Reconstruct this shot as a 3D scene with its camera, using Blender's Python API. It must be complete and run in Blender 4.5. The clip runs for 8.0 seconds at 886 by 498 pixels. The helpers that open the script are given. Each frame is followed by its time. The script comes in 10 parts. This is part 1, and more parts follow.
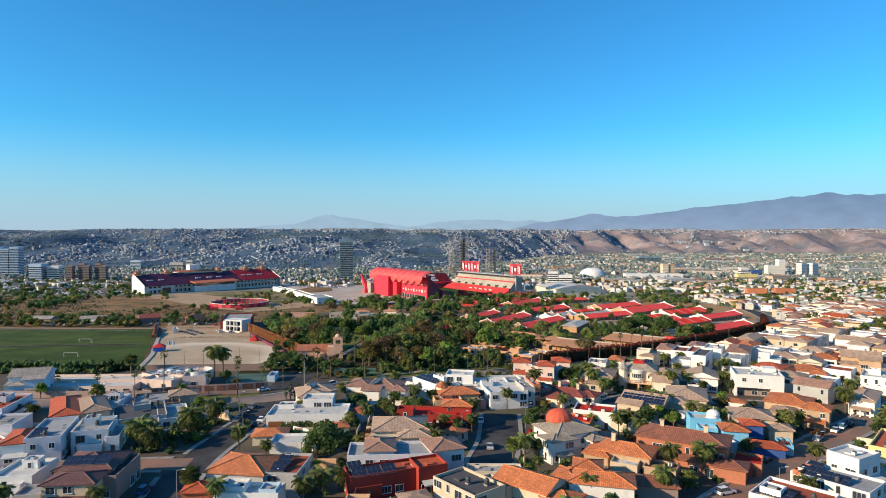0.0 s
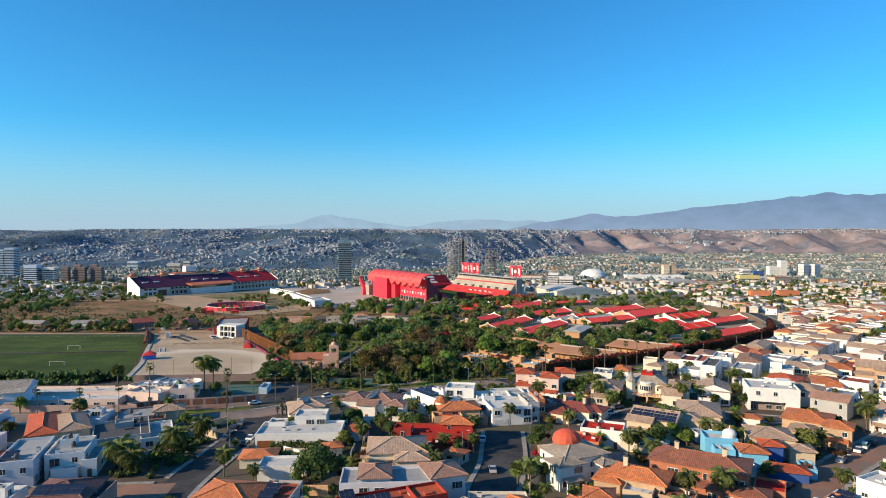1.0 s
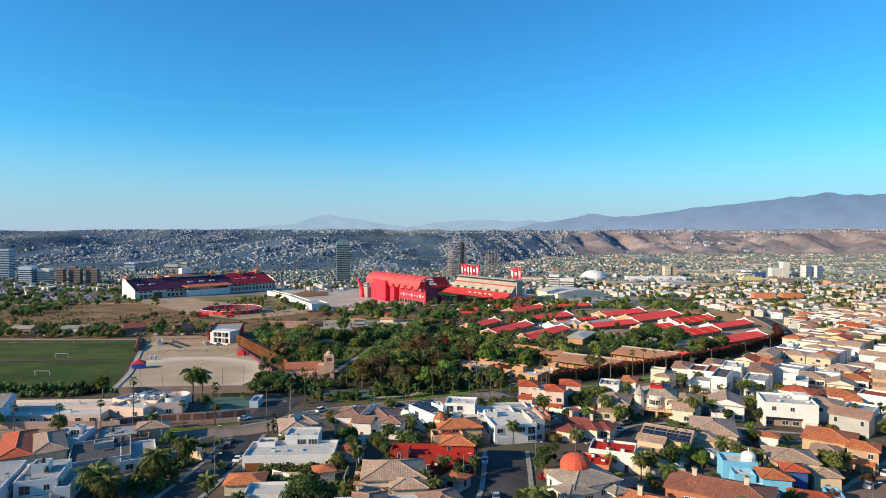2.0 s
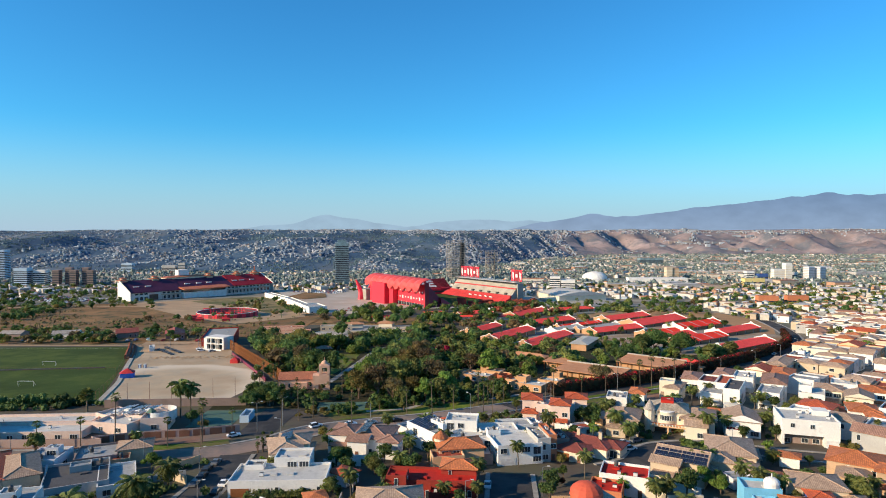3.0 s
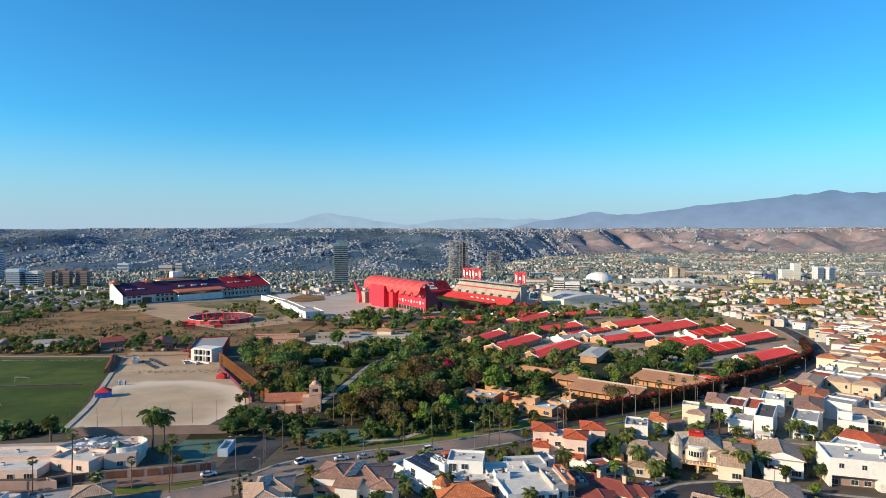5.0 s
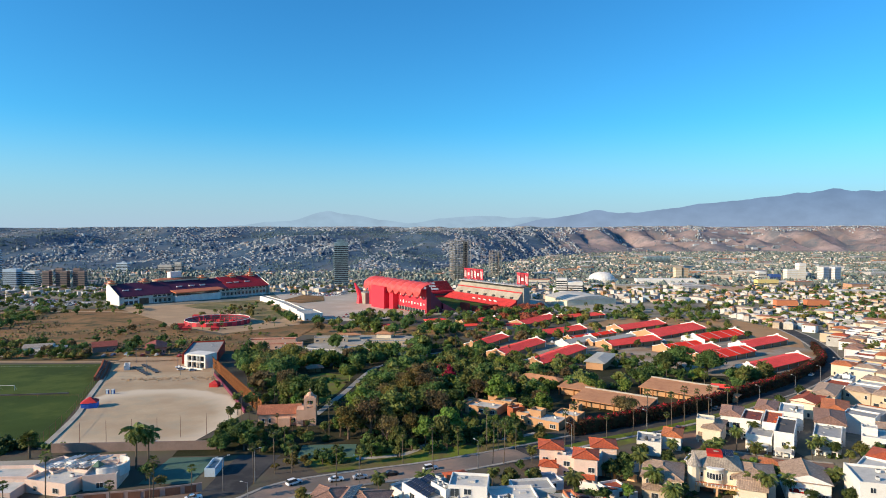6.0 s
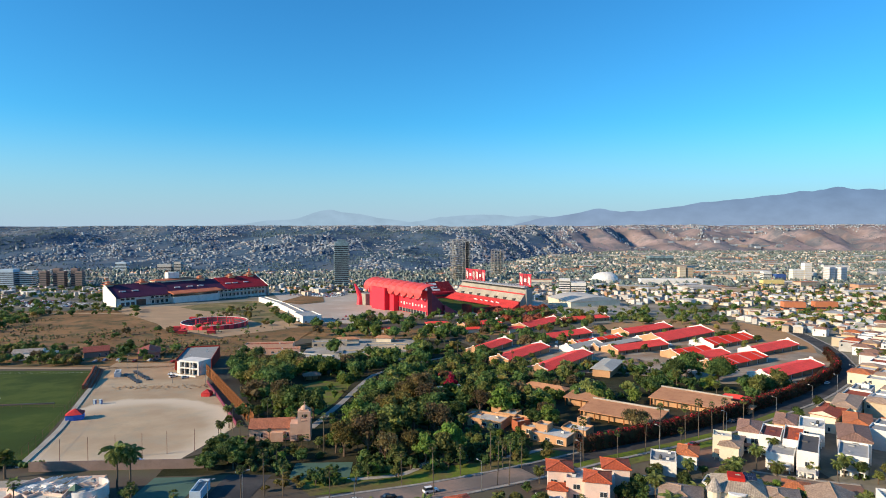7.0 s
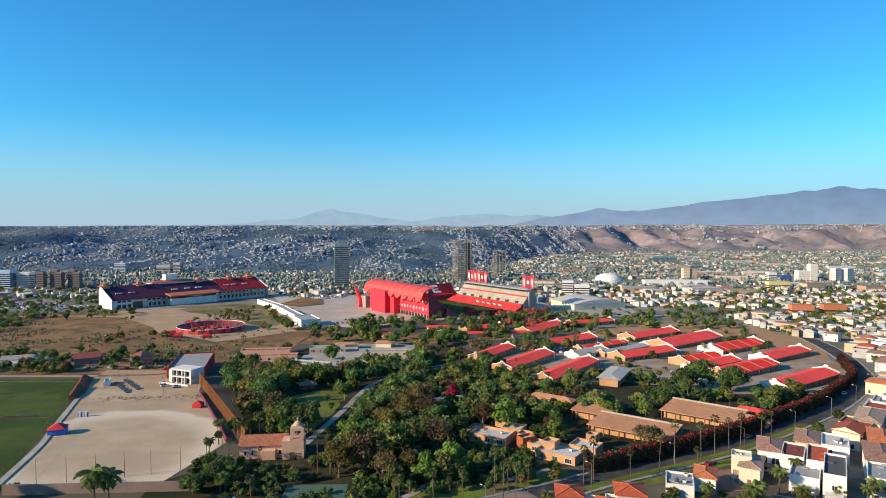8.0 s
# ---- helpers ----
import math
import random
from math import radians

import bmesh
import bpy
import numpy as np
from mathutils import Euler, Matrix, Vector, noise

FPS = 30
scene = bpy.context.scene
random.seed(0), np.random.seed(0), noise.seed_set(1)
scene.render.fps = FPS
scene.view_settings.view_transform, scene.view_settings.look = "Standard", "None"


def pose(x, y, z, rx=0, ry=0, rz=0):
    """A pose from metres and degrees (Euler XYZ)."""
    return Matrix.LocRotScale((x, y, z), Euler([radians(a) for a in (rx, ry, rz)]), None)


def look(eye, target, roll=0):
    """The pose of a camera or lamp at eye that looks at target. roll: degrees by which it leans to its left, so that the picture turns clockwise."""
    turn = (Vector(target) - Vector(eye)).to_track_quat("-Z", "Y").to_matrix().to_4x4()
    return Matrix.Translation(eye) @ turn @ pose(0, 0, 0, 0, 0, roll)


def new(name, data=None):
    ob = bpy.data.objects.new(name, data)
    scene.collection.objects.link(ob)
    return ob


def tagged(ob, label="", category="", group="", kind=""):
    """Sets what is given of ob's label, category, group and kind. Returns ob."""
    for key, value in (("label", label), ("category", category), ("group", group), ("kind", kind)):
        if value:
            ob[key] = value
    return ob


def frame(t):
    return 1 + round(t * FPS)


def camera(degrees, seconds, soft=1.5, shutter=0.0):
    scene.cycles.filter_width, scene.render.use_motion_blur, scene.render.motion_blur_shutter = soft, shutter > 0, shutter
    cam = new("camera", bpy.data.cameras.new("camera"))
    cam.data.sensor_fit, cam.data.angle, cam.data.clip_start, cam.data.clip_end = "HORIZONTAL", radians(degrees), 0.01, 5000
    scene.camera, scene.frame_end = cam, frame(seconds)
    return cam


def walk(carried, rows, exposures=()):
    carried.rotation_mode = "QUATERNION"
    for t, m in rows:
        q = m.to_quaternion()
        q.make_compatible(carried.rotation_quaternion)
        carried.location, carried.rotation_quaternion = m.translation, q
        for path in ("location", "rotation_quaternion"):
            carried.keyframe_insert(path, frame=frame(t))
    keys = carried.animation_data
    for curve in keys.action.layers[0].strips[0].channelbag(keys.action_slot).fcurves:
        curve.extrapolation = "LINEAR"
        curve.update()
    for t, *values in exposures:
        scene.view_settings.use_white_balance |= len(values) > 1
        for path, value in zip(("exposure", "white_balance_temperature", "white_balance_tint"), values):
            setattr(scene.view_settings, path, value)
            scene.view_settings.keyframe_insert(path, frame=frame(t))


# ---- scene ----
cam = camera(71, 8.0, soft=0.95)
PATH = [
    (0.0, look((0.4, 23.31, 56.39), (-3.55, 1022.98, 30.92))),
    (0.5, look((0.33, 28.65, 57.58), (-3.06, 1028.31, 31.7))),
    (1.0, look((0.26, 34.08, 58.76), (-2.48, 1033.73, 32.74))),
    (1.5, look((0.2, 39.58, 59.95), (-1.92, 1039.24, 33.88))),
    (2.0, look((0.14, 45.17, 61.13), (-1.47, 1044.83, 35.0))),
    (2.5, look((0.09, 50.84, 62.31), (-1.19, 1050.49, 35.99))),
    (3.0, look((0.04, 56.6, 63.48), (-1.12, 1056.24, 36.78))),
    (3.5, look((0.0, 62.43, 64.65), (-1.28, 1062.06, 37.33))),
    (4.0, look((-0.03, 68.35, 65.82), (-1.67, 1067.95, 37.61))),
    (4.5, look((-0.06, 74.36, 66.99), (-2.28, 1073.92, 37.65))),
    (5.0, look((-0.08, 80.44, 68.15), (-3.09, 1079.97, 37.47))),
    (5.5, look((-0.1, 86.61, 69.31), (-4.06, 1086.09, 37.15))),
    (6.0, look((-0.11, 92.87, 70.47), (-5.14, 1092.29, 36.77))),
    (6.5, look((-0.11, 99.2, 71.63), (-6.31, 1098.56, 36.46))),
    (7.0, look((-0.11, 105.62, 72.78), (-7.5, 1104.93, 36.37))),
    (7.5, look((-0.11, 112.12, 73.93), (-8.69, 1111.39, 36.66))),
    (8.0, look((-0.1, 118.71, 75.07), (-9.83, 1117.96, 37.54))),
]
walk(cam, PATH, [(0.0, 0.53, 6700, 10), (8.0, 0.53, 6700, 10)])

# ---- light ----
SUN_AZ, SUN_EL = radians(248), radians(22)
world = bpy.data.worlds.new("sky")
scene.world = world
world.use_nodes = True
wn = world.node_tree.nodes
sky = wn.new("ShaderNodeTexSky")
sky.sky_type = "NISHITA"
sky.sun_disc = False
sky.sun_elevation, sky.sun_rotation = SUN_EL, SUN_AZ
sky.altitude, sky.air_density, sky.dust_density, sky.ozone_density = 60, 1.0, 0.5, 3.0
sky_tone = wn.new("ShaderNodeHueSaturation")
sky_tone.inputs["Saturation"].default_value = 1.12
world.node_tree.links.new(sky.outputs[0], sky_tone.inputs["Color"])
sky_tint = wn.new("ShaderNodeMix")
sky_tint.data_type, sky_tint.blend_type = "RGBA", "MULTIPLY"
sky_tint.inputs[0].default_value = 1.0
sky_tint.inputs[7].default_value = (0.31, 1.03, 1.35, 1)
world.node_tree.links.new(sky_tone.outputs[0], sky_tint.inputs[6])
# pale haze low over the horizon
sky_way = wn.new("ShaderNodeTexCoord")
sky_split = wn.new("ShaderNodeSeparateXYZ")
world.node_tree.links.new(sky_way.outputs["Generated"], sky_split.inputs[0])
sky_low = wn.new("ShaderNodeMapRange")
sky_low.interpolation_type = "SMOOTHSTEP"
for i, v in ((1, -0.02), (2, 0.17), (3, 0.88), (4, 0.0)):
    sky_low.inputs[i].default_value = v
world.node_tree.links.new(sky_split.outputs[2], sky_low.inputs[0])
sky_haze = wn.new("ShaderNodeMix")
sky_haze.data_type = "RGBA"
sky_haze.inputs[7].default_value = (3.05, 3.95, 5.2, 1)
world.node_tree.links.new(sky_low.outputs[0], sky_haze.inputs[0])
world.node_tree.links.new(sky_tint.outputs[2], sky_haze.inputs[6])
world.node_tree.links.new(sky_haze.outputs[2], wn["Background"].inputs[0])
wn["Background"].inputs[1].default_value = 0.103
sun = new("sun", bpy.data.lights.new("sun", "SUN"))
sun.data.energy, sun.data.angle, sun.data.color = 5.0, radians(0.6), (1.0, 0.79, 0.54)
SUN_WAY = Vector((math.sin(SUN_AZ) * math.cos(SUN_EL), math.cos(SUN_AZ) * math.cos(SUN_EL), math.sin(SUN_EL)))
sun.matrix_world = look(SUN_WAY * 500, (0, 0, 0))


# ---- materials ----
MATS = {}


def nodes_of(name):
    m = bpy.data.materials.new(name)
    m.use_nodes = True
    return m, m.node_tree.nodes, m.node_tree.links, m.node_tree.nodes["Principled BSDF"]


def mix_rgb(n, l, fac, a, b, blend="MIX"):
    x = n.new("ShaderNodeMix")
    x.data_type, x.blend_type = "RGBA", blend
    for sock, v in ((x.inputs[0], fac), (x.inputs[6], a), (x.inputs[7], b)):
        if isinstance(v, bpy.types.NodeSocket):
            l.new(v, sock)
        elif isinstance(v, tuple):
            sock.default_value = (*v, 1)
        else:
            sock.default_value = v
    return x.outputs[2]


def noise_fac(n, l, scale, lo=0.35, hi=0.65, detail=4.0, space="Object", rough=0.55, stretch=None):
    tc = n.new("ShaderNodeTexCoord")
    nt = n.new("ShaderNodeTexNoise")
    nt.inputs["Scale"].default_value = scale
    nt.inputs["Detail"].default_value = detail
    nt.inputs["Roughness"].default_value = rough
    src = tc.outputs[space]
    if stretch:
        mp = n.new("ShaderNodeMapping")
        mp.inputs["Scale"].default_value = stretch
        l.new(src, mp.inputs[0])
        src = mp.outputs[0]
    l.new(src, nt.inputs["Vector"])
    mr = n.new("ShaderNodeMapRange")
    mr.inputs[1].default_value, mr.inputs[2].default_value = lo, hi
    l.new(nt.outputs["Fac"], mr.inputs[0])
    return mr.outputs[0]


def bump(n, l, bsdf, height, strength, dist):
    b = n.new("ShaderNodeBump")
    b.inputs["Strength"].default_value, b.inputs["Distance"].default_value = strength, dist
    l.new(height, b.inputs["Height"])
    l.new(b.outputs[0], bsdf.inputs["Normal"])


def scaled(c, k):
    return tuple(min(1.0, v * k) for v in c)


def surface(name, base, rough=0.85, coarse=0.25, fine=2.5, dark=0.72, light=1.12, other=None, other_scale=0.08, spread=(0.45, 0.6), rand=0.0, relief=0.03, metal=0.0):
    """A mottled surface: grain at two scales, an optional second colour in patches, and a shift from thing to thing."""
    m, n, l, b = nodes_of(name)
    col = mix_rgb(n, l, noise_fac(n, l, coarse), scaled(base, dark), scaled(base, light))
    f = noise_fac(n, l, fine, 0.3, 0.7, 6)
    col = mix_rgb(n, l, f, col, mix_rgb(n, l, 0.5, col, scaled(base, dark * 0.85)))
    if other:
        col = mix_rgb(n, l, noise_fac(n, l, other_scale, spread[0], spread[1], 8, rough=0.65), col, other)
    if rand:
        oi = n.new("ShaderNodeObjectInfo")
        hs = n.new("ShaderNodeHueSaturation")
        mr = n.new("ShaderNodeMapRange")
        mr.inputs[3].default_value, mr.inputs[4].default_value = 1 - rand, 1 + rand
        l.new(oi.outputs["Random"], mr.inputs[0])
        l.new(mr.outputs[0], hs.inputs["Value"])
        l.new(col, hs.inputs["Color"])
        col = hs.outputs[0]
    l.new(col, b.inputs["Base Color"])
    b.inputs["Roughness"].default_value, b.inputs["Metallic"].default_value = rough, metal
    if rough > 0.84:
        b.inputs["Specular IOR Level"].default_value = 0.12
    if relief:
        bump(n, l, b, f, 0.5, relief)
    MATS[name] = m
    return m


def tiles(name, base, other, pitch=0.42):
    """Barrel-tiled roof: ribs run up the slope, courses across it, single tiles weathered."""
    m, n, l, b = nodes_of(name)
    uv = n.new("ShaderNodeTexCoord")
    w = n.new("ShaderNodeTexWave")
    w.inputs["Scale"].default_value = 0.314 / pitch
    l.new(uv.outputs["UV"], w.inputs["Vector"])
    w2 = n.new("ShaderNodeTexWave")
    w2.wave_type, w2.bands_direction, w2.wave_profile = "BANDS", "Y", "SAW"
    w2.inputs["Scale"].default_value = 0.314 / 0.45
    l.new(uv.outputs["UV"], w2.inputs["Vector"])
    col = mix_rgb(n, l, noise_fac(n, l, 0.35), scaled(base, 0.78), scaled(base, 1.12))
    col = mix_rgb(n, l, noise_fac(n, l, 2.2, 0.42, 0.62, 3), col, other)
    cell = n.new("ShaderNodeVectorMath")
    cell.operation = "DIVIDE"
    cell.inputs[1].default_value = (pitch, 0.45, 1)
    l.new(uv.outputs["UV"], cell.inputs[0])
    whole = n.new("ShaderNodeVectorMath")
    whole.operation = "FLOOR"
    l.new(cell.outputs[0], whole.inputs[0])
    chance = n.new("ShaderNodeTexWhiteNoise")
    chance.noise_dimensions = "2D"
    l.new(whole.outputs[0], chance.inputs["Vector"])
    single = n.new("ShaderNodeValToRGB")
    single.color_ramp.elements[0].color, single.color_ramp.elements[1].color = (0.8, 0.77, 0.77, 1), (1.16, 1.17, 1.2, 1)
    l.new(chance.outputs["Value"], single.inputs[0])
    col = mix_rgb(n, l, 1.0, col, single.outputs[0], "MULTIPLY")
    # channels between the ribs are darkened in the colour, like crease shade
    dk = n.new("ShaderNodeMapRange")
    dk.inputs[3].default_value, dk.inputs[4].default_value = 0.74, 1.06
    l.new(w.outputs["Fac"], dk.inputs[0])
    cmb = n.new("ShaderNodeCombineColor")
    for i in range(3):
        l.new(dk.outputs[0], cmb.inputs[i])
    col = mix_rgb(n, l, 1.0, col, cmb.outputs[0], "MULTIPLY")
    oi = n.new("ShaderNodeObjectInfo")
    hs = n.new("ShaderNodeHueSaturation")
    mr = n.new("ShaderNodeMapRange")
    mr.inputs[3].default_value, mr.inputs[4].default_value = 0.85, 1.15
    l.new(oi.outputs["Random"], mr.inputs[0])
    l.new(mr.outputs[0], hs.inputs["Value"])
    l.new(col, hs.inputs["Color"])
    l.new(hs.outputs[0], b.inputs["Base Color"])
    add = n.new("ShaderNodeMath")
    l.new(w.outputs["Fac"], add.inputs[0])
    l.new(w2.outputs["Fac"], add.inputs[1])
    bump(n, l, b, add.outputs[0], 0.35, 0.06)
    b.inputs["Roughness"].default_value = 0.8
    MATS[name] = m


def ribbed(name, base, pitch, rough=0.5, stripe=None, every=6.0, fade=0.85):
    """Sheet metal with standing ribs up the slope and, if given, pale strips at even steps."""
    m, n, l, b = nodes_of(name)
    uv = n.new("ShaderNodeTexCoord")
    w = n.new("ShaderNodeTexWave")
    w.inputs["Scale"].default_value = 0.314 / pitch
    l.new(uv.outputs["UV"], w.inputs["Vector"])
    col = mix_rgb(n, l, noise_fac(n, l, 0.12), scaled(base, fade), scaled(base, 1.08))
    col = mix_rgb(n, l, noise_fac(n, l, 1.5, 0.5, 0.75, 6), col, scaled(base, 0.7))
    if stripe:
        w2 = n.new("ShaderNodeTexWave")
        w2.inputs["Scale"].default_value = 0.314 / every
        l.new(uv.outputs["UV"], w2.inputs["Vector"])
        st = n.new("ShaderNodeMapRange")
        st.inputs[1].default_value, st.inputs[2].default_value = 0.975, 0.985
        l.new(w2.outputs["Fac"], st.inputs[0])
        col = mix_rgb(n, l, st.outputs[0], col, stripe)
    l.new(col, b.inputs["Base Color"])
    bump(n, l, b, w.outputs["Fac"], 0.3, 0.05)
    b.inputs["Roughness"].default_value = rough
    b.inputs["Specular IOR Level"].default_value = 0.12
    MATS[name] = m


def leaves(name, base, other, glow=0.35):
    """Foliage: colour shifts from tree to tree and from leaf clump to leaf clump; light passes through."""
    m, n, l, b = nodes_of(name)
    geo = n.new("ShaderNodeNewGeometry")
    oi = n.new("ShaderNodeObjectInfo")
    col = mix_rgb(n, l, geo.outputs["Random Per Island"], base, other)
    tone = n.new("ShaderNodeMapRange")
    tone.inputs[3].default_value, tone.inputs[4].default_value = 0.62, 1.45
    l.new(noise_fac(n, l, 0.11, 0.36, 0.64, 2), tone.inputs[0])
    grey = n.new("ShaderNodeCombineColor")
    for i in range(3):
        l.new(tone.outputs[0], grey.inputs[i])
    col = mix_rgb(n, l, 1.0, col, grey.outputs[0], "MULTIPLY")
    hs = n.new("ShaderNodeHueSaturation")
    for lo, hi, sock in ((0.7, 1.35, "Value"), (0.485, 0.515, "Hue")):
        mr = n.new("ShaderNodeMapRange")
        mr.inputs[3].default_value, mr.inputs[4].default_value = lo, hi
        l.new(oi.outputs["Random"], mr.inputs[0])
        l.new(mr.outputs[0], hs.inputs[sock])
    l.new(col, hs.inputs["Color"])
    l.new(hs.outputs[0], b.inputs["Base Color"])
    b.inputs["Roughness"].default_value = 0.65
    b.inputs["Specular IOR Level"].default_value = 0.25
    tr = n.new("ShaderNodeBsdfTranslucent")
    l.new(hs.outputs[0], tr.inputs[0])
    mx = n.new("ShaderNodeMixShader")
    mx.inputs[0].default_value = glow
    l.new(b.outputs[0], mx.inputs[1])
    l.new(tr.outputs[0], mx.inputs[2])
    l.new(mx.outputs[0], n["Material Output"].inputs[0])
    MATS[name] = m


def palette(name, stops, rough=0.85):
    """One material for a town of many joined blocks: each block takes a colour of its own."""
    m, n, l, b = nodes_of(name)
    geo = n.new("ShaderNodeNewGeometry")
    ramp = n.new("ShaderNodeValToRGB")
    ramp.color_ramp.interpolation = "CONSTANT"
    while len(ramp.color_ramp.elements) < len(stops):
        ramp.color_ramp.elements.new(0.5)
    for e, (p, c) in zip(ramp.color_ramp.elements, stops):
        e.position, e.color = p, (*c, 1)
    l.new(geo.outputs["Random Per Island"], ramp.inputs[0])
    col = mix_rgb(n, l, noise_fac(n, l, 0.3), ramp.outputs[0], mix_rgb(n, l, 0.75, (0, 0, 0), ramp.outputs[0]))
    l.new(col, b.inputs["Base Color"])
    b.inputs["Roughness"].default_value = rough
    MATS[name] = m


WALLS = dict(white=(0.78, 0.76, 0.72), lavender=(0.66, 0.64, 0.66), cream=(0.72, 0.64, 0.5), beige=(0.58, 0.47, 0.34), pink=(0.76, 0.58, 0.49), peach=(0.72, 0.45, 0.26), grey=(0.45, 0.44, 0.42), redwall=(0.34, 0.05, 0.035), rustwall=(0.4, 0.12, 0.06), orangewall=(0.55, 0.2, 0.1), skyblue=(0.18, 0.5, 0.72), deepblue=(0.05, 0.11, 0.32), paleblue=(0.5, 0.62, 0.72), yellow=(0.75, 0.6, 0.25), tanwall=(0.5, 0.34, 0.22), umber=(0.3, 0.22, 0.19), salmon=(0.46, 0.18, 0.105), dustpink=(0.44, 0.32, 0.28))
for k, c in WALLS.items():
    surface("wall_" + k, c, 0.9, 0.18, 3.0, 0.86, 1.05, other=scaled(c, 0.66), other_scale=0.35, spread=(0.52, 0.78), rand=0.06, relief=0.015)
TILES = dict(orange=((0.58, 0.185, 0.06), (0.42, 0.13, 0.05)), rust=((0.52, 0.1, 0.03), (0.36, 0.075, 0.03)), brown=((0.37, 0.205, 0.14), (0.27, 0.15, 0.105)), rustbrown=((0.3, 0.105, 0.055), (0.2, 0.08, 0.05)), tan=((0.45, 0.315, 0.215), (0.36, 0.245, 0.168)), darkred=((0.27, 0.06, 0.04), (0.18, 0.05, 0.035)), greytile=((0.36, 0.32, 0.27), (0.26, 0.23, 0.2)), plum=((0.16, 0.07, 0.06), (0.105, 0.05, 0.048)), sandtile=((0.36, 0.3, 0.22), (0.27, 0.22, 0.17)))
for k, (c, o) in TILES.items():
    tiles("roof_" + k, c, o)
for k, c in dict(pale=(0.62, 0.61, 0.57), grey=(0.36, 0.37, 0.37), dark=(0.11, 0.11, 0.115), redflat=(0.4, 0.1, 0.06), brightred=(0.55, 0.035, 0.025)).items():
    surface("roof_" + k, c, 0.9, 0.3, 3.0, 0.75, 1.08, other=scaled(c, 0.55), other_scale=0.3, spread=(0.5, 0.72), rand=0.08, relief=0.02)

surface("paving", (0.12, 0.098, 0.078), 0.9, 0.05, 1.5, 0.75, 1.1, other=(0.1, 0.095, 0.065), other_scale=0.05, relief=0.03)
surface("asphalt", (0.055, 0.055, 0.058), 0.9, 0.06, 3.0, 0.75, 1.2, other=(0.075, 0.072, 0.07), other_scale=0.12, relief=0.02)
surface("boulevard_paving", (0.2, 0.17, 0.15), 0.9, 0.06, 3.0, 0.8, 1.15, other=(0.28, 0.2, 0.16), other_scale=0.06, relief=0.02)
surface("cobble", (0.29, 0.165, 0.12), 0.9, 0.08, 4.0, 0.7, 1.15, other=(0.19, 0.15, 0.125), other_scale=0.1, relief=0.04)
surface("concrete", (0.40, 0.37, 0.32), 0.9, 0.1, 2.5, 0.78, 1.1, other=(0.3, 0.27, 0.23), other_scale=0.3, spread=(0.55, 0.75), rand=0.05)
surface("plaza_pale", (0.5, 0.44, 0.37), 0.92, 0.03, 1.0, 0.82, 1.1, other=(0.4, 0.34, 0.28), other_scale=0.02, relief=0.02)
surface("kerb", (0.34, 0.32, 0.29), 0.9, 0.4, 3.0)
surface("grass", (0.135, 0.18, 0.027), 0.95, 0.07, 4.0, 0.65, 1.25, other=(0.14, 0.115, 0.05), other_scale=0.09, relief=0.08)
surface("turf", (0.042, 0.072, 0.013), 0.95, 0.03, 3.0, 0.8, 1.12, other=(0.068, 0.096, 0.018), other_scale=0.04, relief=0.03)
# near-black ground; the shade below the trees is put into this colour
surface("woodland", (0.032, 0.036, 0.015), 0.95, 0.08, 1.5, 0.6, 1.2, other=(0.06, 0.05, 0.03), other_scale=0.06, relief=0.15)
surface("sand", (0.45, 0.31, 0.19), 0.95, 0.05, 2.0, 0.85, 1.07, other=(0.36, 0.255, 0.16), other_scale=0.045, relief=0.06)
surface("town_ground", (0.28, 0.25, 0.2), 0.95, 0.03, 0.4, 0.65, 1.25, other=(0.13, 0.135, 0.1), other_scale=0.02, relief=0.05)
surface("scrub", (0.33, 0.185, 0.085), 0.95, 0.03, 0.8, 0.6, 1.2, other=(0.1, 0.085, 0.042), other_scale=0.06, spread=(0.46, 0.62), relief=0.3)
surface("olive_scrub", (0.15, 0.145, 0.065), 0.95, 0.04, 0.8, 0.6, 1.2, other=(0.27, 0.2, 0.1), other_scale=0.03, relief=0.25)
surface("yard_ground", (0.36, 0.3, 0.235), 0.95, 0.05, 1.0, 0.7, 1.15, other=(0.27, 0.17, 0.1), other_scale=0.04, relief=0.1)
surface("dirt", (0.44, 0.26, 0.135), 0.95, 0.03, 1.0, 0.8, 1.12, other=(0.3, 0.19, 0.1), other_scale=0.03, relief=0.15)
surface("court", (0.065, 0.135, 0.095), 0.8, 0.1, 4.0, 0.85, 1.1)
surface("clay", (0.36, 0.1, 0.05), 0.9, 0.1, 3.0)
surface("line_paint", (0.75, 0.75, 0.72), 0.8, 0.5, 4.0)
surface("trunk", (0.17, 0.12, 0.085), 0.95, 1.0, 8.0)
surface("palm_trunk", (0.15, 0.12, 0.09), 0.95, 1.0, 8.0)
surface("wood_fence", (0.27, 0.105, 0.04), 0.85, 0.3, 4.0)
surface("rust_gate", (0.2, 0.085, 0.05), 0.75, 0.3, 3.0, rand=0.1)
surface("steel", (0.3, 0.31, 0.32), 0.5, 0.5, 4.0, metal=0.6)
surface("dark_metal", (0.06, 0.062, 0.065), 0.6, 0.5, 4.0)
surface("white_metal", (0.72, 0.72, 0.7), 0.55, 0.4, 3.0, rand=0.04)
surface("stand_red", (0.78, 0.028, 0.055), 0.55, 0.06, 0.8, 0.88, 1.06, relief=0.02)
surface("stand_darkred", (0.3, 0.018, 0.03), 0.6, 0.1, 1.0)
surface("seat_red", (0.5, 0.03, 0.035), 0.6, 0.15, 2.0, 0.75, 1.15)
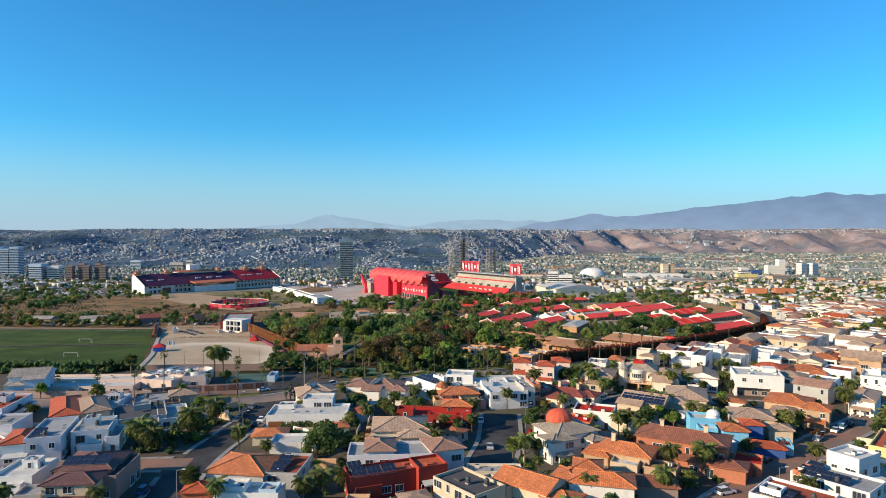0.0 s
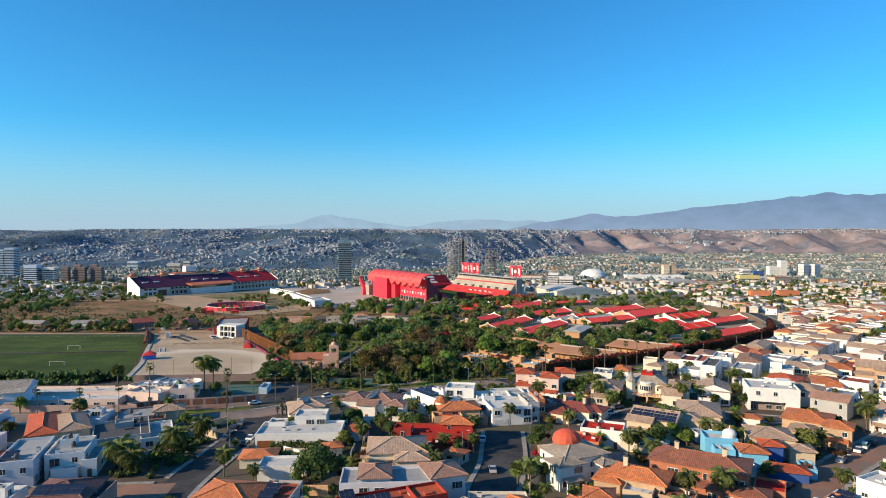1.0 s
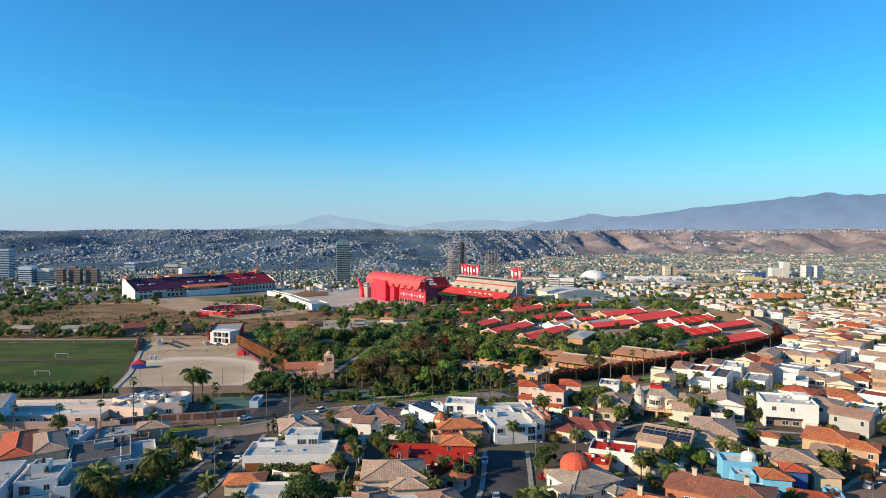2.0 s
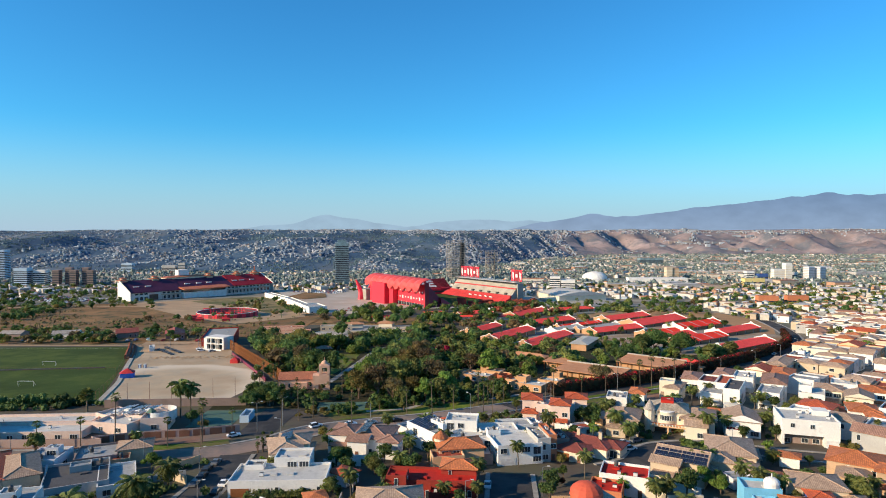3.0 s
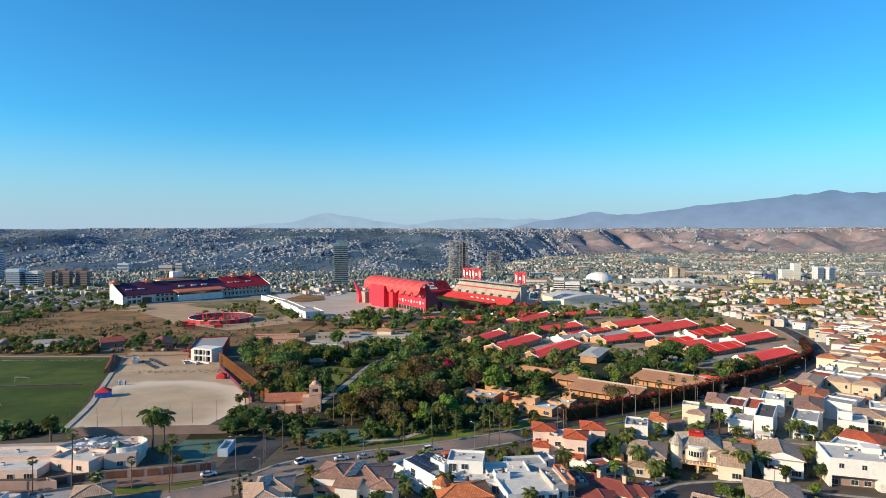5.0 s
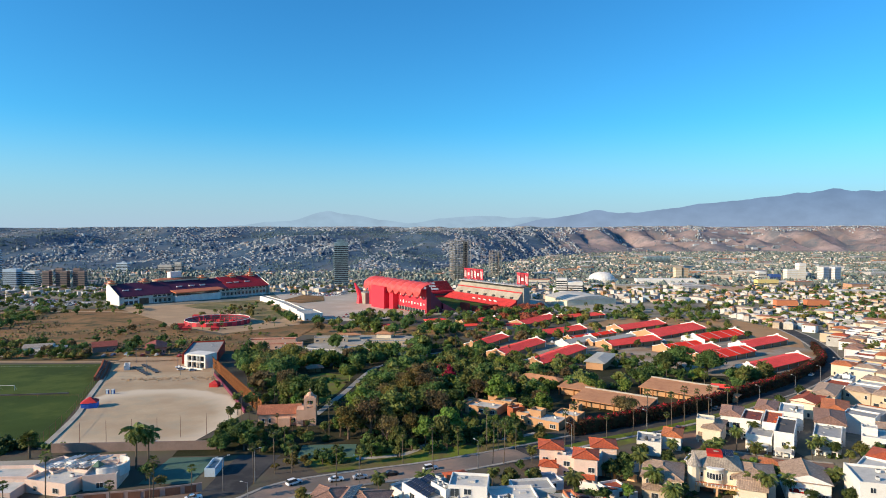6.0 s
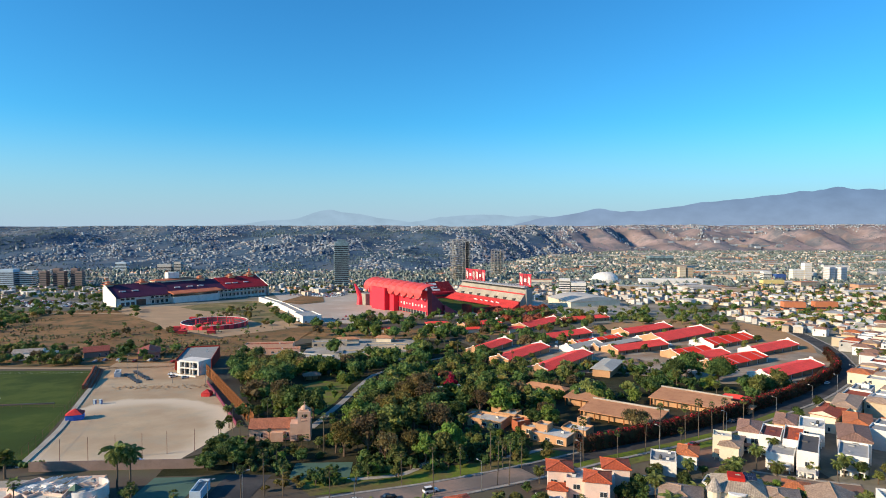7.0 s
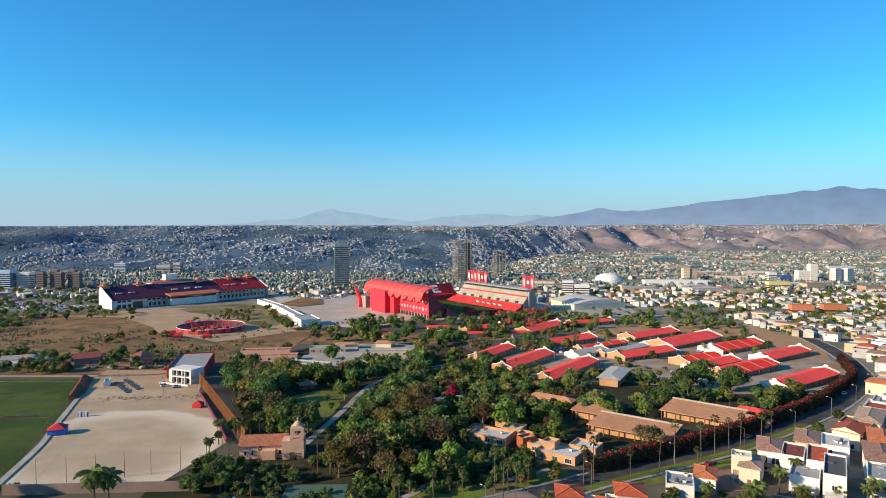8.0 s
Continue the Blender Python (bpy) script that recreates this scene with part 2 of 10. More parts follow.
surface("canvas_red", (0.6, 0.03, 0.03), 0.7, 0.5, 3.0)
surface("canvas_blue", (0.03, 0.14, 0.55), 0.7, 0.5, 3.0)
surface("zoo_wall", (0.52, 0.3, 0.165), 0.9, 0.15, 3.0, 0.82, 1.08, other=(0.42, 0.2, 0.1), other_scale=0.3, spread=(0.58, 0.76), rand=0.06)
surface("pink_stone", (0.68, 0.42, 0.3), 0.9, 0.2, 3.0, 0.85, 1.06)
surface("solar", (0.018, 0.022, 0.04), 0.25, 0.5, 4.0, 0.8, 1.3)
surface("dome_red", (0.6, 0.095, 0.045), 0.8, 0.5, 4.0, 0.85, 1.08)
surface("tyre", (0.02, 0.02, 0.02), 0.9, 1.0, 9.0)
surface("hedge_inner_shade", (0.05, 0.04, 0.02), 0.95, 0.5, 3.0)
for k, c in dict(white=(0.78, 0.78, 0.78), silver=(0.42, 0.43, 0.44), black=(0.02, 0.02, 0.022), blue=(0.03, 0.07, 0.2), red=(0.35, 0.02, 0.02), grey=(0.15, 0.155, 0.16)).items():
    surface("car_" + k, c, 0.3, 0.8, 6.0, 0.95, 1.03, relief=0)
surface("roof_clay_low", (0.56, 0.28, 0.15), 0.9, 0.12, 3.0, 0.85, 1.08, other=(0.42, 0.2, 0.11), other_scale=0.25, relief=0.04)
tiles("roof_church", (0.5, 0.18, 0.09), (0.4, 0.14, 0.075), 0.4)
ribbed("barn_red", (0.88, 0.085, 0.065), 0.6, 0.65)
ribbed("barn_striped", (0.88, 0.045, 0.018), 0.6, 0.65, stripe=(0.6, 0.4, 0.34), every=14.0)
ribbed("barn_grey", (0.42, 0.4, 0.35), 0.6, 0.5)
ribbed("casino_red", (0.34, 0.022, 0.03), 0.8, 0.55)
ribbed("casino_plum", (0.088, 0.026, 0.056), 0.8, 0.55)
ribbed("canopy_red", (0.7, 0.095, 0.092), 1.2, 0.45)
ribbed("pale_sheet", (0.55, 0.54, 0.52), 1.0, 0.6)
ribbed("casino_orange", (0.5, 0.16, 0.08), 0.8, 0.55)
glass_mat, gn, gl, gb = nodes_of("glass")
gb.inputs["Base Color"].default_value = (0.03, 0.04, 0.05, 1)
gb.inputs["Roughness"].default_value = 0.08
gb.inputs["Specular IOR Level"].default_value = 0.8
MATS["glass"] = glass_mat
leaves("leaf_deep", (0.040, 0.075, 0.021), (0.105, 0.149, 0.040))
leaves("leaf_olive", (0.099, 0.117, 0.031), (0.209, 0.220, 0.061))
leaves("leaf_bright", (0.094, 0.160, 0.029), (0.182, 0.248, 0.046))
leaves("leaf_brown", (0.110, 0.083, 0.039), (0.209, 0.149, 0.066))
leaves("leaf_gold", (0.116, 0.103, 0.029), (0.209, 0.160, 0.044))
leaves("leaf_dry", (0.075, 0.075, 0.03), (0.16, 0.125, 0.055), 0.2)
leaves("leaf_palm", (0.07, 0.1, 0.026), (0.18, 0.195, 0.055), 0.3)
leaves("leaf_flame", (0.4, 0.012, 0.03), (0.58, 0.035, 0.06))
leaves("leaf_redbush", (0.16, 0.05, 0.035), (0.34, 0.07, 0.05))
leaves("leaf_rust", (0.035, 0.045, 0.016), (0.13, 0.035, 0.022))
# far street trees: paler and bluer, with distance haze in the colour
leaves("leaf_far_haze", (0.138, 0.182, 0.165), (0.209, 0.248, 0.215), 0.1)
# hill foliage, tinted blue-grey to carry the distance haze
leaves("leaf_hill_haze", (0.06, 0.105, 0.12), (0.1, 0.15, 0.15), 0.1)
# the sandy lot: a pale oval worn by wheels, soft at its edges
lot, ln, ll, lb = nodes_of("lot_sand")
lot_tc = ln.new("ShaderNodeTexCoord")
lot_warp = ln.new("ShaderNodeTexNoise")
lot_warp.inputs["Scale"].default_value, lot_warp.inputs["Detail"].default_value = 0.05, 4
ll.new(lot_tc.outputs["Object"], lot_warp.inputs["Vector"])
lot_off = ln.new("ShaderNodeVectorMath")
lot_off.operation = "MULTIPLY_ADD"
ll.new(lot_warp.outputs["Color"], lot_off.inputs[0])
lot_off.inputs[1].default_value = (12, 12, 0)
ll.new(lot_tc.outputs["Object"], lot_off.inputs[2])
lot_map = ln.new("ShaderNodeMapping")
lot_map.vector_type = "TEXTURE"
lot_map.inputs["Location"].default_value = (-122, 357, 0)
lot_map.inputs["Rotation"].default_value = (0, 0, radians(118))
lot_map.inputs["Scale"].default_value = (58, 41, 1000)
ll.new(lot_off.outputs[0], lot_map.inputs[0])
lot_len = ln.new("ShaderNodeVectorMath")
lot_len.operation = "LENGTH"
ll.new(lot_map.outputs[0], lot_len.inputs[0])
lot_ring = ln.new("ShaderNodeValToRGB")
for e, (p, v) in zip([lot_ring.color_ramp.elements[0], lot_ring.color_ramp.elements[1]] + [lot_ring.color_ramp.elements.new(0.5) for _ in range(2)], ((0.0, 0.1), (0.38, 0.1), (0.6, 0.0), (0.92, 0.0))):
    e.position = p
lot_ring.color_ramp.interpolation = "EASE"
for e, v in zip(sorted(lot_ring.color_ramp.elements, key=lambda q: q.position), (0.0, 0.15, 1.0, 0.0)):
    e.color = (v, v, v, 1)
ll.new(lot_len.outputs["Value"], lot_ring.inputs[0])
lot_base = mix_rgb(ln, ll, noise_fac(ln, ll, 0.05), (0.4, 0.29, 0.185), (0.5, 0.385, 0.255))
lot_base = mix_rgb(ln, ll, noise_fac(ln, ll, 0.09, 0.5, 0.7, 7, rough=0.65), lot_base, (0.37, 0.315, 0.225))
lot_base = mix_rgb(ln, ll, noise_fac(ln, ll, 1.5, 0.3, 0.8, 6), lot_base, mix_rgb(ln, ll, 0.9, (0, 0, 0), lot_base))
lot_fac = ln.new("ShaderNodeMath")
lot_fac.operation = "MULTIPLY"
lot_fac.inputs[1].default_value = 0.9
ll.new(lot_ring.outputs[0], lot_fac.inputs[0])
ll.new(mix_rgb(ln, ll, lot_fac.outputs[0], lot_base, (0.64, 0.54, 0.41)), lb.inputs["Base Color"])
lb.inputs["Roughness"].default_value, lb.inputs["Specular IOR Level"].default_value = 0.95, 0.12
bump(ln, ll, lb, noise_fac(ln, ll, 1.2, 0.3, 0.7, 6), 0.5, 0.08)
MATS["lot_sand"] = lot
palette("town_walls", [(0, (0.64, 0.61, 0.56)), (0.24, (0.56, 0.51, 0.43)), (0.42, (0.5, 0.4, 0.3)), (0.54, (0.45, 0.43, 0.41)), (0.66, (0.5, 0.28, 0.17)), (0.74, (0.64, 0.61, 0.58)), (0.84, (0.34, 0.42, 0.48)), (0.9, (0.55, 0.49, 0.35)), (0.94, (0.26, 0.26, 0.26))])
palette("town_roofs", [(0, (0.64, 0.61, 0.56)), (0.2, (0.46, 0.44, 0.41)), (0.32, (0.48, 0.2, 0.1)), (0.44, (0.36, 0.19, 0.12)), (0.56, (0.44, 0.31, 0.22)), (0.72, (0.58, 0.57, 0.55)), (0.86, (0.2, 0.2, 0.21))])
# blue distance haze is painted into the hill ground's base colour
surface("hill_haze_ground", (0.066, 0.12, 0.185), 0.95, 0.006, 0.05, 0.6, 1.35, other=(0.115, 0.135, 0.155), other_scale=0.006, spread=(0.5, 0.64), relief=1.5)
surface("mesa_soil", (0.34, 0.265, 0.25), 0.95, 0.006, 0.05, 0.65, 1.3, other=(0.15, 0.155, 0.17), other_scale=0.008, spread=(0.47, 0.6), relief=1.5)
# hill houses are tinted blue-grey for the same painted haze
palette("hill_haze_walls", [(0, (0.46, 0.5, 0.54)), (0.14, (0.32, 0.36, 0.4)), (0.4, (0.2, 0.24, 0.28)), (0.62, (0.38, 0.4, 0.42)), (0.74, (0.22, 0.25, 0.28)), (0.88, (0.36, 0.29, 0.25))])
palette("hill_haze_roofs", [(0, (0.34, 0.37, 0.40)), (0.3, (0.2, 0.25, 0.28)), (0.6, (0.26, 0.2, 0.19)), (0.72, (0.5, 0.5, 0.5)), (0.86, (0.18, 0.2, 0.22))])
surface("tower_clad", (0.2, 0.29, 0.31), 0.45, 0.12, 0.5, 0.6, 1.3)
# maroon of the lot wall; on the stadium seats it paints shaded red
surface("maroon_seat_shade", (0.2, 0.025, 0.06), 0.6, 0.1, 1.0)


# ---- mesh helpers ----
GY = np.array([-2000, 120, 190, 215, 240, 258, 270, 380, 430, 520, 600, 700, 820, 1000, 1200, 1500, 1900], float)
GZ = np.array([-1.5, -2.5, -2.8, -3.2, -4.0, -4.6, -5, -9.5, -12, -16, -19, -22, -26, -30, -33, -35, -36], float)


def ground_z(x, y):
    return float(np.interp(y, GY, GZ))


class Mesh:
    """Collects faces with a material slot each; finish() makes one object of them, with coordinates in metres along each face."""

    def __init__(self):
        self.v, self.f, self.m = [], [], []

    def face(self, pts, m=0):
        i = len(self.v)
        self.v.extend(tuple(p) for p in pts)
        self.f.append(tuple(range(i, i + len(pts))))
        self.m.append(m)

    def box(self, x0, x1, y0, y1, z0, z1, m=0, top=None, bottom=False):
        a = [(x0, y0), (x1, y0), (x1, y1), (x0, y1)]
        for i in range(4):
            p, q = a[i], a[(i + 1) % 4]
            self.face([(*p, z0), (*q, z0), (*q, z1), (*p, z1)], m)
        self.face([(*p, z1) for p in a], m if top is None else top)
        if bottom:
            self.face([(*p, z0) for p in a[::-1]], m)

    def prism(self, outline, z0, z1, m=0, top=None):
        k = len(outline)
        for i in range(k):
            p, q = outline[i], outline[(i + 1) % k]
            self.face([(*p, z0), (*q, z0), (*q, z1), (*p, z1)], m)
        self.face([(*p, z1) for p in outline], m if top is None else top)

    def beam(self, a, b, r, m=0, sides=4):
        a, b = Vector(a), Vector(b)
        w = (b - a).normalized()
        u = w.orthogonal().normalized()
        v = w.cross(u)
        ring = [u * math.cos(2 * math.pi * i / sides + 0.785) + v * math.sin(2 * math.pi * i / sides + 0.785) for i in range(sides)]
        for i in range(sides):
            p, q = ring[i] * r, ring[(i + 1) % sides] * r
            self.face([a + p, a + q, b + q, b + p], m)
        self.face([b + p * r for p in ring], m)
        self.face([a + p * r for p in ring[::-1]], m)

    def tube(self, path, radii, sides=6, m=0):
        rings = []
        for i, p in enumerate(path):
            p = Vector(p)
            w = (Vector(path[min(i + 1, len(path) - 1)]) - Vector(path[max(i - 1, 0)])).normalized()
            u = w.cross(Vector((0.3, 1, 0.1))).normalized()
            v = w.cross(u)
            rings.append([p + (u * math.cos(2 * math.pi * k / sides) + v * math.sin(2 * math.pi * k / sides)) * radii[i] for k in range(sides)])
        for r0, r1 in zip(rings, rings[1:]):
            for k in range(sides):
                self.face([r0[k], r0[(k + 1) % sides], r1[(k + 1) % sides], r1[k]], m)
        self.face(rings[-1], m)

    def dome(self, c, r, m=0, rings=5, sides=14, squash=1.0):
        def at(i, k):
            a, b = math.pi / 2 * i / rings, 2 * math.pi * k / sides
            return (c[0] + r * math.cos(a) * math.cos(b), c[1] + r * math.cos(a) * math.sin(b), c[2] + r * squash * math.sin(a))
        for i in range(rings):
            for k in range(sides):
                q = [at(i, k), at(i, k + 1), at(i + 1, k + 1), at(i + 1, k)]
                self.face(q[:3] if i == rings - 1 else q, m)

    def hip(self, x0, x1, y0, y1, z, rise, m=0, over=0.5, ridge_caps=False, gable=False, under=1):
        x0, x1, y0, y1 = x0 - over, x1 + over, y0 - over, y1 + over
        w, d = x1 - x0, y1 - y0
        along_x = w >= d
        t = 0 if gable else min(w, d) / 2
        if along_x:
            a, b = (x0 + t, (y0 + y1) / 2, z + rise), (x1 - t, (y0 + y1) / 2, z + rise)
        else:
            a, b = ((x0 + x1) / 2, y0 + t, z + rise), ((x0 + x1) / 2, y1 - t, z + rise)
        c = [(x0, y0, z), (x1, y0, z), (x1, y1, z), (x0, y1, z)]
        if along_x:
            fs = [[c[0], c[1], b, a], [c[1], c[2], b], [c[2], c[3], a, b], [c[3], c[0], a]]
            ends = (1, 3)
        else:
            fs = [[c[0], c[1], a], [c[1], c[2], b, a], [c[2], c[3], b], [c[3], c[0], a, b]]
            ends = (0, 2)
        for i, f in enumerate(fs):
            g = [p for j, p in enumerate(f) if p not in f[:j]]
            self.face(g, under if gable and i in ends else m)
        if ridge_caps:
            near = ((a, c[0]), (a, c[3]), (b, c[1]), (b, c[2])) if along_x else ((a, c[0]), (a, c[1]), (b, c[2]), (b, c[3]))
            for p, q in (((a, b),) + (() if gable else near)):
                if (Vector(p) - Vector(q)).length > 0.3:
                    self.beam(p, q, 0.17, m)
        e = 0.22
        for i in range(4):
            p, q = c[i], c[(i + 1) % 4]
            self.face([(p[0], p[1], z - e), (q[0], q[1], z - e), q, p], m)
        self.face([(p[0], p[1], z - e) for p in c[::-1]], under)

    def finish(self, name, mats, parent=None, label="", loc=None):
        me = bpy.data.meshes.new(name)
        me.from_pydata(self.v, [], self.f)
        for k in mats:
            me.materials.append(MATS[k])
        if len(mats) > 1:
            me.polygons.foreach_set("material_index", np.array(self.m, dtype=np.int32))
        uv = me.uv_layers.new(name="metres")
        out = np.zeros((len(me.loops), 2), np.float32)
        vs = np.array(self.v, dtype=np.float64)
        k = 0
        for f in self.f:
            p = vs[list(f)]
            n = np.cross(p[1] - p[0], p[2] - p[0])
            ln = math.sqrt(float(n @ n)) or 1.0
            n = n / ln
            t = np.array((-n[1], n[0], 0.0))
            s = math.hypot(t[0], t[1])
            t = t / s if s > 1e-4 else np.array((1.0, 0, 0))
            b = np.cross(n, t)
            out[k:k + len(f), 0] = p @ t
            out[k:k + len(f), 1] = p @ b
            k += len(f)
        uv.data.foreach_set("uv", out.ravel())
        ob = new(name, me)
        if parent:
            ob.parent = parent
        if loc is not None:
            ob.matrix_world = loc
        if label:
            ob["label"] = label
        return ob


def thing(name, label, category, m, group="", kind=""):
    """The Empty at a thing's base, under which its parts hang."""
    return_to = new(name)
    return_to.matrix_world = m
    return_to.empty_display_size = 0.5
    return tagged(return_to, label, category, group, kind)


def quick(name, verts, faces, mats, index=None, parent=None):
    """One object from arrays, for large meshes."""
    me = bpy.data.meshes.new(name)
    me.from_pydata(verts, [], faces)
    for k in mats:
        me.materials.append(MATS[k])
    if index is not None:
        me.polygons.foreach_set("material_index", np.asarray(index, dtype=np.int32))
    ob = new(name, me)
    if parent:
        ob.parent = parent
    return ob


def shared(name, me, parent, m=None):
    """A part on a mesh that other parts use as well."""
    ob = new(name, me)
    ob.parent = parent
    if m is not None:
        ob.matrix_local = m
    return ob


def smooth_line(pts, step=4.0):
    """A rounded way through the given points."""
    pts = [Vector((*p, 0)) for p in pts]
    out = []
    for i in range(len(pts) - 1):
        p0, p1, p2, p3 = pts[max(i - 1, 0)], pts[i], pts[i + 1], pts[min(i + 2, len(pts) - 1)]
        k = max(1, int((p2 - p1).length / step))
        for j in range(k):
            t = j / k
            out.append(0.5 * ((2 * p1) + (p2 - p0) * t + (2 * p0 - 5 * p1 + 4 * p2 - p3) * t * t + (3 * p1 - p0 - 3 * p2 + p3) * t ** 3))
    out.append(pts[-1])
    return [(p.x, p.y) for p in out]


def offset_line(line, o):
    res = []
    for i, p in enumerate(line):
        a, b = line[max(i - 1, 0)], line[min(i + 1, len(line) - 1)]
        dx, dy = b[0] - a[0], b[1] - a[1]
        s = math.hypot(dx, dy) or 1
        res.append((p[0] + dy / s * o, p[1] - dx / s * o))
    return res


def strip(mesh, left, right, lift, m=0):
    for i in range(len(left) - 1):
        q = [right[i], right[i + 1], left[i + 1], left[i]]
        mesh.face([(x, y, ground_z(x, y) + lift) for x, y in q], m)


def wall_line(mesh, line, o0, o1, h, m=0, base=0.0, sink=1.0):
    a, b = offset_line(line, o0), offset_line(line, o1)
    for i in range(len(line) - 1):
        p = [(x, y, ground_z(x, y)) for x, y in (a[i], a[i + 1], b[i + 1], b[i])]
        lo = [(x, y, z + base - sink) for x, y, z in p]
        hi = [(x, y, z + base + h) for x, y, z in p]
        mesh.face(hi[::-1], m)
        mesh.face([lo[1], lo[0], hi[0], hi[1]], m)
        mesh.face([lo[3], lo[2], hi[2], hi[3]], m)
        if i == 0:
            mesh.face([lo[0], lo[3], hi[3], hi[0]], m)
        if i == len(line) - 2:
            mesh.face([lo[2], lo[1], hi[1], hi[2]], m)


def patch(name, outline, lift, mat, label="", category="ground", kind="structure", step=12.0):
    """A flat-lying surface inside an outline, draped on the slope in bands."""
    ys = [p[1] for p in outline]
    cuts = sorted(set(list(np.arange(min(ys), max(ys), step)) + ys + [y for y in GY if min(ys) < y < max(ys)]))
    mesh = Mesh()
    k = len(outline)

    def spans(y):
        xs = []
        for i in range(k):
            (xa, ya), (xb, yb) = outline[i], outline[(i + 1) % k]
            if (ya <= y < yb) or (yb <= y < ya):
                xs.append(xa + (xb - xa) * (y - ya) / (yb - ya))
        return sorted(xs)
    for y0, y1 in zip(cuts, cuts[1:]):
        if y1 - y0 < 0.02:
            continue
        a, b = spans(y0 + 0.005), spans(y1 - 0.005)
        for i in range(0, min(len(a), len(b)) - 1, 2):
            mesh.face([(a[i], y0, ground_z(0, y0) + lift), (a[i + 1], y0, ground_z(0, y0) + lift), (b[i + 1], y1, ground_z(0, y1) + lift), (b[i], y1, ground_z(0, y1) + lift)])
    ob = mesh.finish(name, [mat])
    bm = bmesh.new()
    bm.from_mesh(ob.data)
    bmesh.ops.remove_doubles(bm, verts=bm.verts, dist=0.06)
    bm.to_mesh(ob.data)
    bm.free()
    return tagged(ob, label, category, kind=kind)


def inside(x, y, outline):
    hit, k = False, len(outline)
    for i in range(k):
        (xa, ya), (xb, yb) = outline[i], outline[(i + 1) % k]
        if (ya > y) != (yb > y) and x < xa + (xb - xa) * (y - ya) / (yb - ya):
            hit = not hit
    return hit


def near_line(x, y, line, r):
    for (ax, ay), (bx, by) in zip(line, line[1:]):
        dx, dy = bx - ax, by - ay
        t = max(0, min(1, ((x - ax) * dx + (y - ay) * dy) / (dx * dx + dy * dy + 1e-9)))
        if (ax + dx * t - x) ** 2 + (ay + dy * t - y) ** 2 < r * r:
            return True
    return False


# ---- ground and distance ----
def far_z(x, y):
    """The land beyond the river: hills close by in the west, bare mesas further off in the east, a plateau behind."""
    az = x / max(y, 1.0)
    s = min(1.0, max(0.0, (az + 0.07) / 0.41))
    s = s * s * (3 - 2 * s)
    foot = 1560 + 1250 * s + 120 * noise.noise((x / 420, 0.3, 2.0))
    run = 1000 - 350 * s
    t = min(1.0, max(0.0, (y - foot) / run))
    gully = noise.fractal((x / (300 - 150 * s), y / 420, 0.0), 0.8, 2.1, 4) * (1 - 0.8 * math.exp(-((az - 0.09) / 0.09) ** 2))
    top = 104 + 9 * noise.noise((x / 500, 1.7, 5.0)) + 7 * s
    top += 8 * noise.fractal((x / 130, 4.7, 1.0), 0.9, 2.0, 3)
    gully += s * 1.1 * (0.3 - abs(noise.noise((x / 75 + y / 700, y / 900, 7.0))) * 1.4)
    rise = t ** (0.8 + 0.25 * s) * top
    bell = 4 * t * (1 - t)
    return -36 + rise + bell * gully * (40 + 4 * s) + min(1, t * 4) * 3 * noise.noise((x / 70, y / 90, 3.0))


def land_z(x, y):
    return ground_z(x, y) if y < 1450 else max(far_z(x, y), ground_z(x, y))


def build_ground():
    ys = sorted(set(list(GY[GY > -300]) + [-300.0] + list(np.arange(1450, 3900, 32.0)) + list(np.arange(3900, 4700, 100.0))))
    xs = np.arange(-4200, 4201, 40.0)
    verts = [(x, y, land_z(x, y)) for y in ys for x in xs]
    nx = len(xs)
    faces, idx = [], []
    for j in range(len(ys) - 1):
        for i in range(nx - 1):
            faces.append((j * nx + i, j * nx + i + 1, (j + 1) * nx + i + 1, (j + 1) * nx + i))
            cx, cy = xs[i] + 20, ys[j]
            az = cx / max(cy, 1) + 0.09 * noise.noise((cx / 170, cy / 200, 9.0))
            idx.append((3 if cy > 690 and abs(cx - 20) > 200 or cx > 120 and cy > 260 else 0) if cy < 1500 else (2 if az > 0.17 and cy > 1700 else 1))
    ob = quick("ground", verts, faces, ["paving", "hill_haze_ground", "mesa_soil", "town_ground"], idx)
    for p in ob.data.polygons:
        p.use_smooth = p.material_index in (1, 2)
    tagged(ob, "dry valley floor rising to built-up hills and mesas", "ground", kind="structure")


build_ground()

# glowing backdrop: haze and shaded folds are painted into the emission colour
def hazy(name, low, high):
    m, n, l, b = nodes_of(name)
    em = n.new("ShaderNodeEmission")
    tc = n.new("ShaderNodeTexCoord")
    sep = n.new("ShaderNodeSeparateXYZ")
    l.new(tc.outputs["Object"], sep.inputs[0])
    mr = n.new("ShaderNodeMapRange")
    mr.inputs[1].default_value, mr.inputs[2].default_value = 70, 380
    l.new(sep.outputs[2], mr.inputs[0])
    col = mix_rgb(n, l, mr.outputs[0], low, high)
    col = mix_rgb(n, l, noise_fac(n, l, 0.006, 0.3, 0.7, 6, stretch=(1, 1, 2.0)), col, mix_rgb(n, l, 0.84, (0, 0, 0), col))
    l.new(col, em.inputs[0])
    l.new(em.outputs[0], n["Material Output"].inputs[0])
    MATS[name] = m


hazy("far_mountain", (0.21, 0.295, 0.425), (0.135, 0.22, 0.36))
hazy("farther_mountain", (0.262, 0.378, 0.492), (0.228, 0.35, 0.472))


